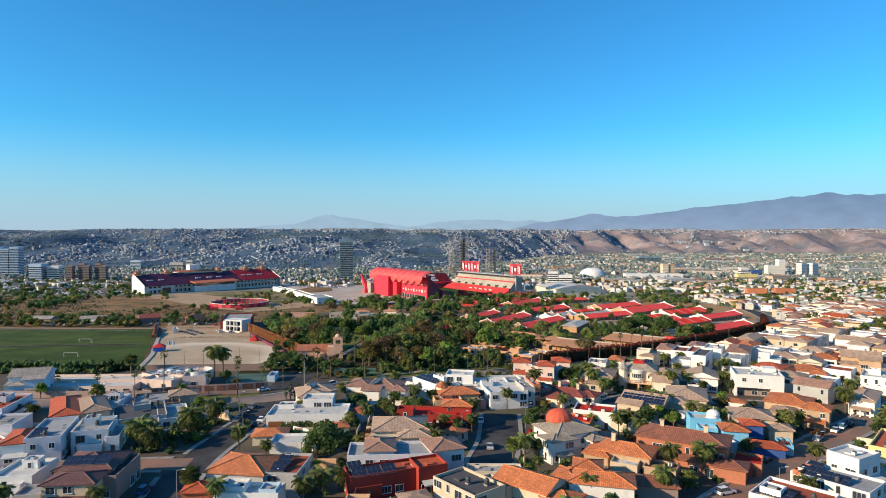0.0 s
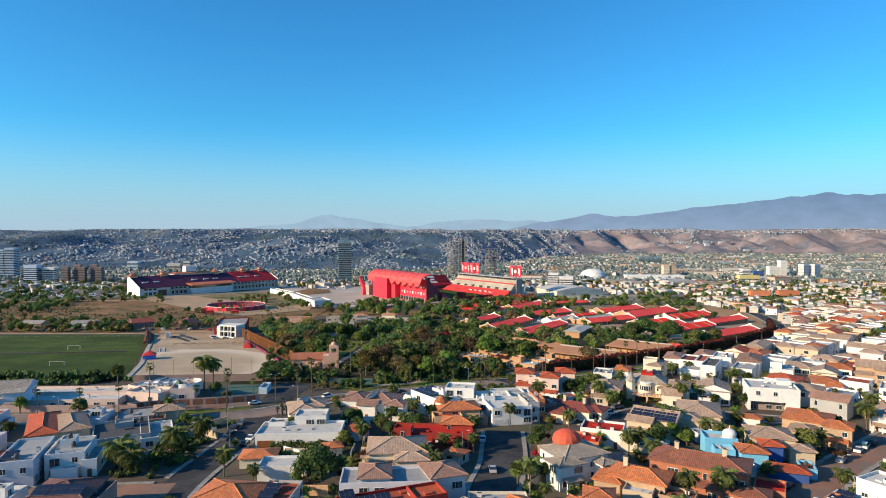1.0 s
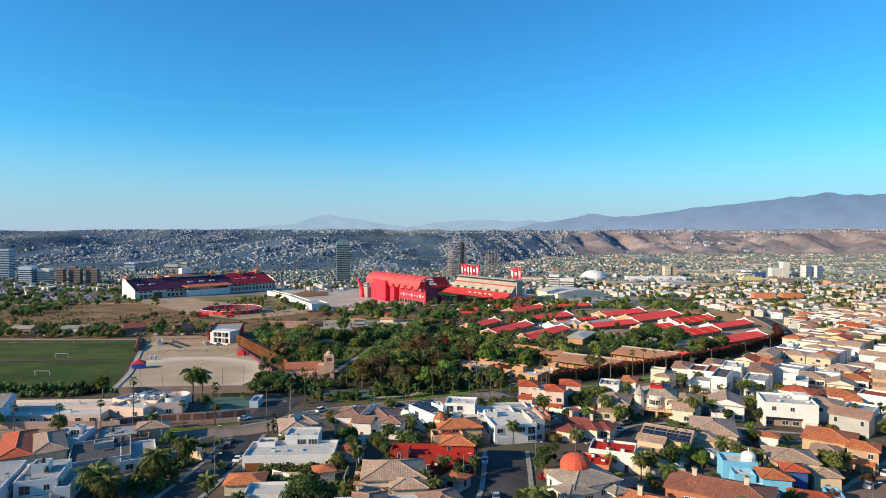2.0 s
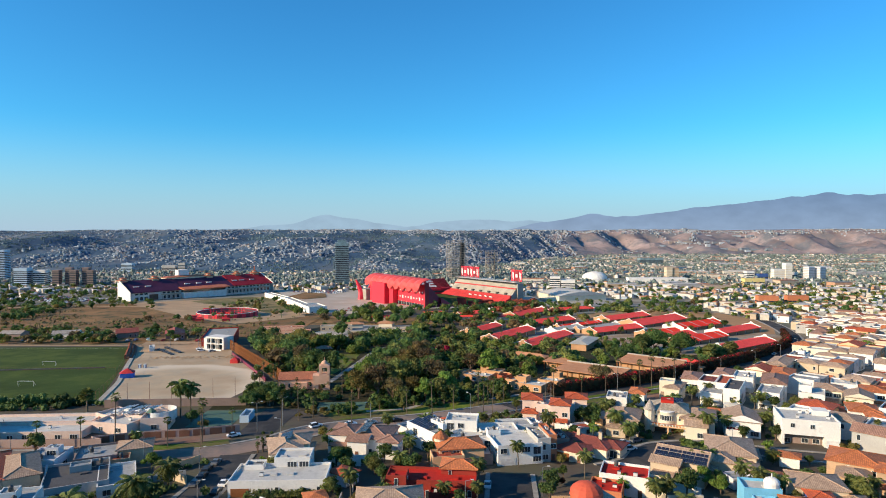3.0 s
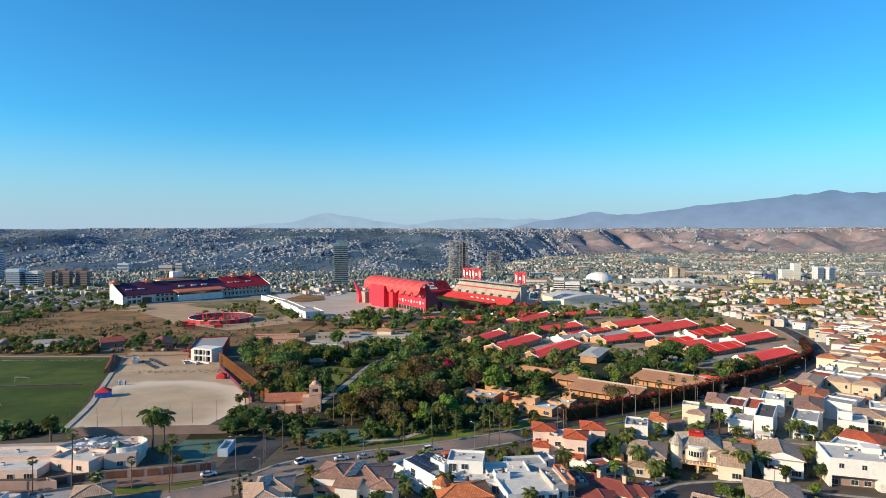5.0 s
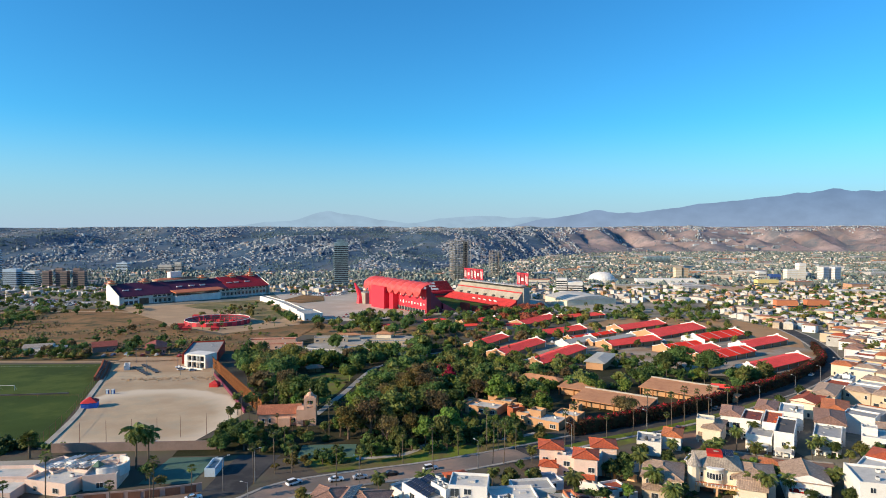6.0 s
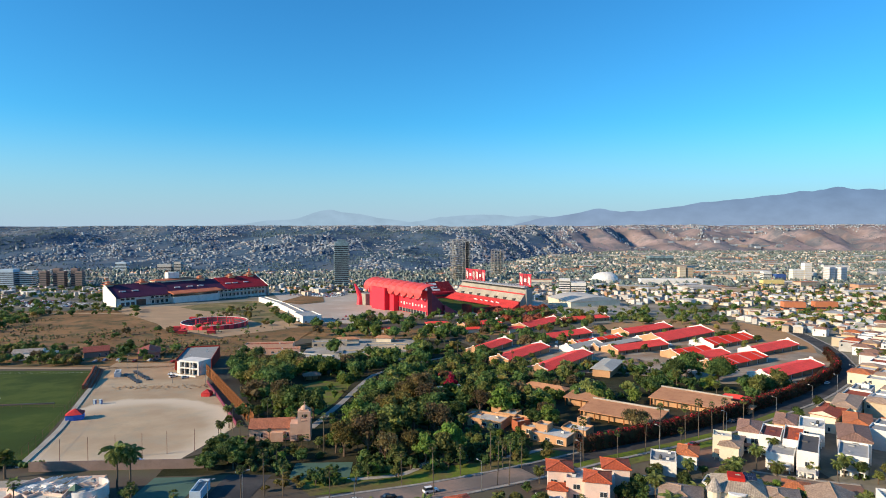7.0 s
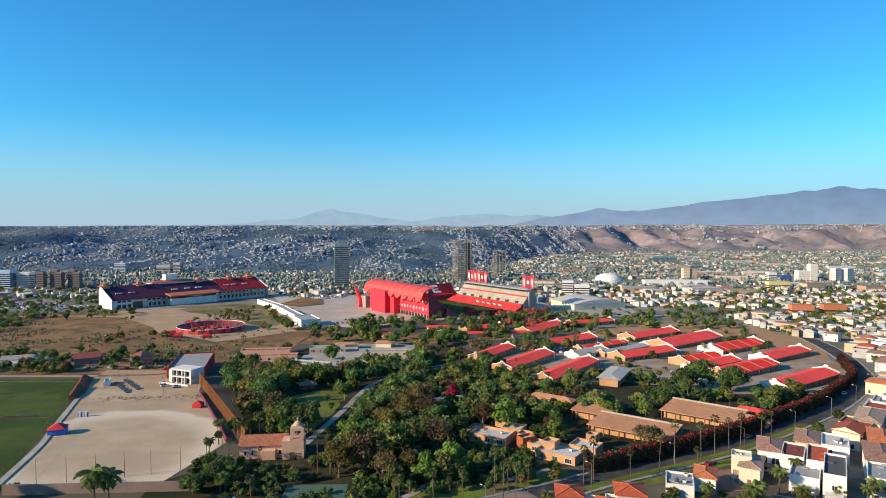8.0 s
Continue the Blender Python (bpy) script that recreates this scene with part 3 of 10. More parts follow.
def mountain(label, y, profile, rough, seed, mat):
    """A far ridge with a broken crest: profile gives points of its crest, joined smoothly."""
    xs = np.arange(profile[0][0], profile[-1][0] + 1, 30.0)
    px, pz = [p[0] for p in profile], [p[1] for p in profile]
    verts, faces = [], []
    for i, x in enumerate(xs):
        z = float(np.interp(x, px, pz)) + rough * noise.fractal((x / 300, seed, 0), 0.9, 2.0, 4)
        verts += [(x, y - 60, -80), (x, y + 0.02 * abs(x), max(z, -60))]
        if i:
            k = 2 * i
            faces.append((k - 2, k, k + 1, k - 1))
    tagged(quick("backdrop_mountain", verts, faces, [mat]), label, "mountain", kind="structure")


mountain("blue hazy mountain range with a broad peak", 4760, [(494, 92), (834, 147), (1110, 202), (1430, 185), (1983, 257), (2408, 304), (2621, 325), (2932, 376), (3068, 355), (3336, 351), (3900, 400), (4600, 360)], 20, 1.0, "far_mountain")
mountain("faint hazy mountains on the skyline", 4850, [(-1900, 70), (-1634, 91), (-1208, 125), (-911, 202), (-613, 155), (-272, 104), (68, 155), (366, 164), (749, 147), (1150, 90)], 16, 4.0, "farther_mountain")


# ---- roads, lots and fields ----
BOULEVARD = smooth_line([(-330, 236), (-200, 240), (-110, 242), (-75, 245), (-56, 256), (-46, 269), (-28, 278), (-5, 287), (15, 297), (36, 309), (50, 318), (66, 327), (87, 339), (112, 355), (140, 377), (178, 409), (212, 444), (238, 474), (258, 512), (279, 560), (298, 620), (311, 690), (298, 745)])
STREET_WEST = smooth_line([(-57, -120), (-57, 60), (-61.6, 125.7), (-61.8, 156.9), (-63.8, 172.3), (-64.1, 187.7), (-61.9, 218.9), (-63, 243.4)])
STREET_CROSS = smooth_line([(-147.5, 175.4), (-105.3, 177.5), (-65.3, 180.6)])
STREET_MID = smooth_line([(9, -120), (9.5, 104.4), (10.5, 156.9), (11.6, 179.5), (15.7, 198.2), (18.5, 227.2)])
STREET_EAST = smooth_line([(-8.5, 87.4), (40.3, 136.1), (61.3, 156.9), (80.1, 173.4), (100.9, 192.9), (129.3, 215.2), (160.9, 239.8), (230, 292)])
STREET_PALMS = smooth_line([(46, 230.5), (56.5, 236.5), (61, 244), (68, 250.6), (84.9, 252.4), (105.7, 243.4), (130.7, 236.2)])
STREET_FAR = smooth_line([(96, 300), (112, 292), (124, 288)])
ROADS = [(BOULEVARD, 5.5, "boulevard_paving", "grey worn boulevard curving past gardens"), (STREET_WEST, 4.6, "asphalt", "asphalt residential street between houses"), (STREET_CROSS, 4.2, "cobble", "brick-paved side street"), (STREET_MID, 5.5, "asphalt", "asphalt cul-de-sac between houses"), (STREET_EAST, 4.6, "cobble", "brick-paved residential street with parked cars"), (STREET_PALMS, 4.2, "asphalt", "asphalt lane among palms"), (STREET_FAR, 4.0, "cobble", "brick-paved street by white houses")]
for i, (line, half, mat, label) in enumerate(ROADS):
    mesh = Mesh()
    strip(mesh, offset_line(line, -half), offset_line(line, half), 0.10 + 0.012 * i)
    tagged(mesh.finish("road", [mat]), label, "road", kind="structure")
    for side in (-1, 1):
        edge = [p for p in line]
        mesh = Mesh()
        inner, outer = offset_line(edge, side * (half + 0.02)), offset_line(edge, side * (half + 1.3))
        keep = [j for j in range(len(edge)) if not any(o is not line and near_line(*inner[j], o, h + 1.4) for o, h, _, _ in ROADS)]
        runs, cur = [], []
        for j in keep:
            if cur and j != cur[-1] + 1:
                runs.append(cur)
                cur = []
            cur.append(j)
        runs.append(cur)
        for run in runs:
            if len(run) > 1:
                wall_line(mesh, [edge[j] for j in run], side * (half + 0.02), side * (half + 1.3), 0.24 + 0.012 * i, sink=0.2)
        if mesh.f:
            tagged(mesh.finish("pavement", ["kerb"]), "pale concrete kerb and footpath", "pavement", kind="structure")

patch("lawn_strip", [(-40, 283), (-5, 293), (14, 303), (36, 316), (44, 322), (36, 327), (10, 312), (-20, 302), (-52, 300)], 0.06, "grass", "mown green lawn beside the boulevard", "lawn")
mesh = Mesh()
run = [p for p in BOULEVARD if 36 < p[0] < 150 and p[1] < 410]
strip(mesh, offset_line(run, 7.4), offset_line(run, 12.0), 0.07)
strip(mesh, offset_line(run, 1.8), offset_line(run, 5.46), 0.16)
tagged(mesh.finish("grass_verge", ["grass"]), "green grass verge with tall palms", "verge", kind="structure")
mesh = Mesh()
VERGE = smooth_line([(-98, 249.2), (-86, 250.6), (-76, 253), (-69.5, 256)])
wall_line(mesh, VERGE, -2.6, 2.2, 0.28)
tagged(mesh.finish("grass_verge", ["grass"]), "raised grass verge before the boundary wall", "verge", kind="structure")
patch("brick_walk", [(-150, 246.5), (-110, 247.5), (-98, 252), (-84, 254.5), (-70, 259.5), (-70.5, 267), (-84, 262.5), (-99, 259), (-113, 253.5), (-128, 250), (-150, 249.8)], 0.14, "cobble", "red brick footway below the boundary wall", "pavement")
FIELD_MID = smooth_line([(-330, 366), (-249, 380), (-183.4, 391)])
mesh = Mesh()
wall_line(mesh, FIELD_MID, -0.35, 0.35, 0.75)
tagged(mesh.finish("field_divider", ["dark_metal"]), "low dark fence dividing two turf pitches", "fence", kind="structure")
# darker overlay on the boulevard; the roadside shade is painted in with it
mesh = Mesh()
run = [p for p in BOULEVARD if p[0] > 24]
strip(mesh, offset_line(run, -5.48), offset_line(run, 5.48), 0.125)
tagged(mesh.finish("road", ["asphalt"]), "asphalt stretch darkened for the shade beside the flowering hedge", "road", kind="structure")
patch("driveway", [(89.5, 325), (97, 328), (99, 316), (93, 307), (82, 308), (80, 318)], 0.11, "cobble", "tan brick-paved driveway before the corner house", "driveway")
patch("scrub_field", [(-122, 612), (-24, 611), (60, 640), (92, 692), (30, 688), (-60, 666), (-122, 688)], 0.04, "scrub", "dry brown ground between trees and plaza", "field")
PARK = [(-72, 306), (-50, 296), (-20, 300), (10, 310), (36, 326), (62, 340), (118, 370), (150, 400), (190, 440), (120, 480), (60, 500), (30, 540), (8, 600), (-100, 606), (-135, 545), (-140, 500), (-104, 420), (-76, 352)]
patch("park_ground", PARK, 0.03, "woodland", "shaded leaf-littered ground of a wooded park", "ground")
LAWN = [(-86, 424), (-70, 446), (-52, 440), (-53, 396), (-57, 370), (-70, 374), (-80, 396)]
patch("park_lawn", LAWN, 0.09, "grass", "sunny green lawn in the wooded park", "lawn")
PATH_LINE = smooth_line([(-55, 352), (-50, 395), (-46, 441), (-40, 470), (-15, 510), (15, 540)])
mesh = Mesh()
strip(mesh, offset_line(PATH_LINE, -1.5), offset_line(PATH_LINE, 1.5), 0.12)
tagged(mesh.finish("park_path", ["kerb"]), "pale straight path through the park", "path", kind="structure")
mesh = Mesh()
FOOTWAY = smooth_line([(-30, 296), (-14, 301), (-6, 313), (6, 320), (20, 318), (34, 326)])
strip(mesh, offset_line(FOOTWAY, -1.2), offset_line(FOOTWAY, 1.2), 0.13)
tagged(mesh.finish("park_path", ["concrete"]), "winding concrete footpath on the lawn", "path", kind="structure")

SAND = [(-141, 308), (-92, 311), (-86, 354), (-108, 397), (-133, 445), (-152, 500), (-214, 502), (-205, 468), (-187, 427), (-165, 375)]
patch("sand_lot", SAND, 0.05, "lot_sand", "bare sandy lot with worn tyre track", "lot")
patch("upper_lot", [(-137, 449), (-152, 500), (-214, 502), (-205, 468), (-196, 449)], 0.09, "sand", "bare pale earth terrace above the sandy lot", "lot")
FIELD = [(-143, 311), (-167, 373), (-189, 427), (-212, 475), (-330, 470), (-330, 318), (-230, 312)]
patch("sports_field", FIELD, 0.06, "turf", "green artificial turf football field", "field")
mesh = Mesh()
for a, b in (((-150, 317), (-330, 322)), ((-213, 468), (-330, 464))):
    ln = smooth_line([a, b])
    strip(mesh, offset_line(ln, -0.1), offset_line(ln, 0.1), 0.09)
tagged(mesh.finish("field_marking", ["line_paint"]), "white painted pitch lines", "marking", kind="structure")
patch("scrub_field", [(-330, 488), (-250, 486), (-190, 491), (-168, 512), (-205, 560), (-180, 600), (-250, 668), (-395, 838), (-560, 810), (-620, 700), (-480, 560), (-420, 492)], 0.05, "scrub", "dry reddish scrubland with low bushes", "field")
patch("scrub_field", [(-205, 560), (-160, 514), (-125, 522), (-116, 690), (-142, 725), (-180, 700), (-186, 610)], 0.04, "scrub", "dry brown ground with bushes behind the lots", "field")
patch("dirt_field", [(-250, 668), (-190, 620), (-140, 680), (-160, 790), (-240, 930), (-350, 880), (-400, 842)], 0.06, "sand", "graded bare earth round a red ring", "field")
mesh = Mesh()
DIRT_ROAD = smooth_line([(-560, 760), (-450, 800), (-330, 780), (-250, 665), (-180, 648)])
strip(mesh, offset_line(DIRT_ROAD, -4), offset_line(DIRT_ROAD, 4), 0.10)
tagged(mesh.finish("dirt_road", ["sand"]), "pale dirt road across the scrub", "road", kind="structure")
mesh = Mesh()
FAR_STREET = smooth_line([(-520, 492), (-330, 484), (-246, 482), (-186, 486), (-168, 494)])
strip(mesh, offset_line(FAR_STREET, -2.6), offset_line(FAR_STREET, 2.6), 0.09)
tagged(mesh.finish("road", ["sand"]), "pale concrete street behind the fields", "road", kind="structure")
patch("dry_meadow", [(-330, 866), (-318, 905), (-252, 955), (-222, 874), (-160, 740), (-186, 712), (-240, 800), (-300, 836)], 0.085, "olive_scrub", "olive dry meadow before the grandstand", "field")
patch("dirt_slope", [(120, 660), (150, 715), (232, 750), (292, 722), (300, 660), (284, 590), (262, 545), (232, 560), (235, 610)], 0.06, "dirt", "bare brown earth behind the stables", "ground")
patch("stable_yard", [(45, 470), (100, 470), (150, 440), (215, 440), (245, 480), (262, 545), (235, 610), (120, 660), (90, 620), (30, 560)], 0.05, "yard_ground", "dusty yard between red-roofed stables", "yard")
patch("stadium_plaza", [(-280, 1085), (-142, 725), (-84, 705), (-28, 770), (60, 780), (140, 850), (120, 1010), (-60, 1040), (-180, 1090)], 0.06, "plaza_pale", "wide pale concrete plaza round the stadium", "plaza")
patch("mound", [(-225, 930), (-190, 900), (-165, 930), (-180, 1000), (-215, 1020)], 0.5, "scrub", "raised grassy mound on the plaza", "mound")
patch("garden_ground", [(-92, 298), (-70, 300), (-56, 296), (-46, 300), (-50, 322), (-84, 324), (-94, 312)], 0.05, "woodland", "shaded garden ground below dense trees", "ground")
patch("tennis_court", [(-91, 273), (-75.5, 274), (-76.5, 298), (-92, 297)], 0.08, "court", "green sports court behind a wall", "court")
patch("tennis_court", [(-50, 297), (-31, 298), (-32, 312), (-51, 311)], 0.09, "court", "green sports court among trees", "court")
patch("clay_strip", [(-108, 306), (-82, 307), (-82, 311), (-108, 310)], 0.09, "clay", "red earth strip below the sandy lot", "ground")
patch("drive", [(-160, 262), (-118, 268), (-118, 296), (-160, 292)], 0.07, "concrete", "pale concrete yard behind the boundary wall", "yard")
patch("parking_yard", [(-70, 262), (-58, 266), (-56, 300), (-70, 300)], 0.08, "asphalt", "dark asphalt parking yard", "yard")
patch("mall_lot", [(125, 800), (215, 800), (230, 930), (170, 1000), (130, 900)], 0.06, "concrete", "pale open parking lot", "lot")

patch("paved_yard", [(-100, 514), (-28, 512), (-24, 608), (-80, 612), (-104, 560)], 0.08, "concrete", "pale paved yard behind the park", "yard")
patch("plaza_road", [(-120, 690), (-60, 668), (40, 690), (130, 760), (130, 775), (40, 704), (-60, 684), (-120, 704)], 0.09, "asphalt", "grey service road before the stadium", "road")

# walls along the lots
mesh = Mesh()
wall_line(mesh, smooth_line([(-340, 250), (-128, 250.5), (-113, 254), (-99, 259.5), (-84, 263), (-70, 268)]), -0.15, 0.15, 2.6)
tagged(mesh.finish("boundary_wall", ["wall_dustpink"]), "long plastered boundary wall with rust panels", "wall", kind="structure")
for k in range(14):
    t = k / 14
    a = smooth_line([(-126, 251), (-113, 254), (-99, 259.5), (-84, 263), (-71, 267.6)], 2)
    p, q = a[int(t * (len(a) - 1))], a[int(t * (len(a) - 1)) + 1]
    mesh = Mesh()
    wall_line(mesh, [p, (p[0] + (q[0] - p[0]) * 1.5, p[1] + (q[1] - p[1]) * 1.5)], 0.16, 0.22, 2.2, sink=-0.1)
    tagged(mesh.finish("wall_panel", ["rust_gate"]), "rust-brown metal panel in the boundary wall", "panel", "wall panels")
mesh = Mesh()
wall_line(mesh, smooth_line([(-141, 306), (-154, 347), (-165.5, 375), (-187, 427), (-192, 440)]), -1.1, 1.1, 0.4)
tagged(mesh.finish("terrace_wall", ["concrete"]), "low wide concrete terrace along the turf", "wall", kind="structure")
mesh = Mesh()
wall_line(mesh, smooth_line([(-135, 302), (-110, 304), (-80, 306)]), -0.2, 0.2, 3.2)
tagged(mesh.finish("retaining_wall", ["wall_umber"]), "brown retaining wall below the sandy lot", "wall", kind="structure")


mesh = Mesh()
wall_line(mesh, smooth_line([(38.5, 270.5), (53, 263)]), -0.15, 0.15, 2.3)
tagged(mesh.finish("garden_wall", ["wall_white"]), "plain white garden wall behind the villas", "wall", kind="structure")
rubble_rng = random.Random(61)
mesh = Mesh()
for _ in range(150):
    u = rubble_rng.random()
    x, y, k = -176 + 50 * u + rubble_rng.gauss(0, 1.5), 426 + 6 * u + rubble_rng.gauss(0, 3.0), rubble_rng.uniform(0.2, 0.6)
    z = ground_z(x, y)
    mesh.box(x - k, x + k * 0.8, y - k * 0.7, y + k, z - 0.3, z + k * rubble_rng.uniform(0.5, 1.0))
tagged(mesh.finish("rubble", ["sand"]), "low heaps of broken earth and rubble on the lot", "rubble", kind="stuff")


# ---- houses ----
def window_mesh(name, w, h, bars=1):
    """Frame with sill, proud of the wall, and the pane set back in it."""
    f = Mesh()
    t, d = 0.09, 0.1
    f.box(-w / 2 - t, -w / 2, -d, 0, -t, h + t, bottom=True)
    f.box(w / 2, w / 2 + t, -d, 0, -t, h + t, bottom=True)
    f.box(-w / 2, w / 2, -d, 0, h, h + t, bottom=True)
    f.box(-w / 2 - 0.15, w / 2 + 0.15, -d - 0.08, 0, -t - 0.05, 0, bottom=True)
    for b in range(bars):
        x = -w / 2 + w * (b + 1) / (bars + 1)
        f.box(x - 0.03, x + 0.03, -d + 0.02, 0, 0, h)
    fo = f.finish(name, ["white_metal"])
    p = Mesh()
    p.face([(-w / 2, -0.03, 0), (w / 2, -0.03, 0), (w / 2, -0.03, h), (-w / 2, -0.03, h)])
    po = p.finish("pane", ["glass"])
    res = fo.data, po.data
    for o in (fo, po):
        bpy.data.objects.remove(o)
    return res


WINDOWS = [window_mesh("window_frame", *a) for a in ((1.2, 1.3, 1), (1.8, 1.4, 1), (2.4, 1.5, 2), (0.8, 1.6, 0))]


def plain_window(w, h):
    f = Mesh()
    f.box(-w / 2 - 0.08, w / 2 + 0.08, -0.1, 0, -0.08, h + 0.08, 0, None, True)
    f.face([(-w / 2, -0.105, 0), (w / 2, -0.105, 0), (w / 2, -0.105, h), (-w / 2, -0.105, h)], 1)
    o = f.finish("window", ["white_metal", "glass"])
    me = o.data
    bpy.data.objects.remove(o)
    return me


PLAIN_WINDOWS = [plain_window(1.3, 1.4), plain_window(2.0, 1.4), plain_window(0.9, 1.6)]
DOORWIN = window_mesh("window_frame", 2.2, 2.1, 1)


def panel_mesh(name, w, h, d, mat, ribs=0):
    p = Mesh()
    p.box(-w / 2, w / 2, -d, 0, 0, h)
    for r in range(ribs):
        z = h * (r + 1) / (ribs + 1)
        p.box(-w / 2, w / 2, -d - 0.03, -d, z - 0.03, z + 0.03)
    o = p.finish(name, [mat])
    me = o.data
    bpy.data.objects.remove(o)
    return me


GARAGE = [panel_mesh("garage_door", 4.6, 2.3, 0.06, k, 4) for k in ("white_metal", "rust_gate", "wood_fence")]
DOOR = panel_mesh("door", 1.0, 2.1, 0.06, "rust_gate", 1)


def solar_mesh():
    p = Mesh()
    p.box(-1.62, 1.62, -1.76, 1.76, -0.1, -0.02, bottom=True)
    o = p.finish("solar_rack", ["steel"])
    q = Mesh()
    q.box(-0.5, 0.5, -0.84, 0.84, -0.01, 0.05, 1, 0, True)
    k = q.finish("module", ["solar", "steel"])
    res = o.data, k.data
    bpy.data.objects.remove(o)
    bpy.data.objects.remove(k)
    return res


SOLAR = solar_mesh()


def solar_rack(root, m):
    rack = shared("solar_rack", SOLAR[0], root, m)
    for i in range(3):
        for j in range(2):
            shared("module", SOLAR[1], rack, pose((i - 1) * 1.08, (j - 0.5) * 1.75, 0))


def small_mesh(kind):
    p = Mesh()
    if kind == "ac_unit":
        p.box(-0.5, 0.5, -0.4, 0.4, 0.12, 0.95, 0, 1)
        for x in (-0.4, 0.4):
            p.box(x - 0.05, x + 0.05, -0.4, 0.4, 0, 0.12, 1)
        p.prism([(0.3 * math.cos(a * 0.785), 0.3 * math.sin(a * 0.785)) for a in range(8)], 0.95, 1.0, 1)
    elif kind == "water_tank":
        p.tube([(0, 0, 0.3), (0, 0, 1.2), (0, 0, 1.5), (0, 0, 1.62)], [0.55, 0.55, 0.35, 0.22], 10, 0)
        p.box(-0.5, 0.5, -0.5, 0.5, 0, 0.3, 1)
    elif kind == "chimney":
        p.box(-0.5, 0.5, -0.4, 0.4, 0, 1.9, 0)
        p.box(-0.62, 0.62, -0.52, 0.52, 1.9, 2.1, 0, None, True)
        p.box(-0.3, 0.3, -0.25, 0.25, 2.1, 2.4, 1)
    elif kind == "vent":
        p.tube([(0, 0, 0), (0, 0, 0.6)], [0.12, 0.12], 6, 1)
        p.box(-0.22, 0.22, -0.22, 0.22, 0.6, 0.75, 0, None, True)
    mats = dict(ac_unit=["white_metal", "dark_metal"], water_tank=["dark_metal", "concrete"], chimney=["wall_beige", "dark_metal"], vent=["white_metal", "steel"])[kind]
    o = p.finish(kind, mats)
    me = o.data
    bpy.data.objects.remove(o)
    return me


ROOF_BITS = {k: small_mesh(k) for k in ("ac_unit", "water_tank", "chimney", "vent")}
rng = random.Random(7)
HOUSE_SPOTS = []


def facade_windows(root, M, width, h, face, full, r):
    """Windows, doors and garage doors along one face of a block. M puts the face's middle, at its foot, with -y outwards."""
    floors = max(1, int(h // 2.9))
    for fl in range(floors):
        z = 0.9 + fl * 2.9
        cells = max(1, int(width // 3.1))
        for c in range(cells):
            x = -width / 2 + width * (c + 0.5) / cells
            if fl == 0 and face == "front" and full and c == 0 and width > 9:
                shared("garage_door", r.choice(GARAGE), root, M @ pose(-width / 2 + 3.0, -0.01, 0))
                continue
            if fl == 0 and face == "front" and width > 9 and x < -width / 2 + 5.8:
                continue
            if r.random() < ((0.34 if face == "front" else 0.45) if full else 0.7):
                continue
            if fl == 0 and face == "front" and full and r.random() < 0.25:
                shared("door", DOOR, root, M @ pose(x, -0.01, 0))
                continue
            fr, pa = DOORWIN if (r.random() < 0.18 and width > 6) else r.choice(WINDOWS)
            zz = z - 0.75 if (fr, pa) == DOORWIN else z
            if full:
                w = shared("window", fr, root, M @ pose(x, -0.004, zz))
                shared("pane", pa, w)
            else:
                shared("window", r.choice(PLAIN_WINDOWS), root, M @ pose(x, -0.004, z))


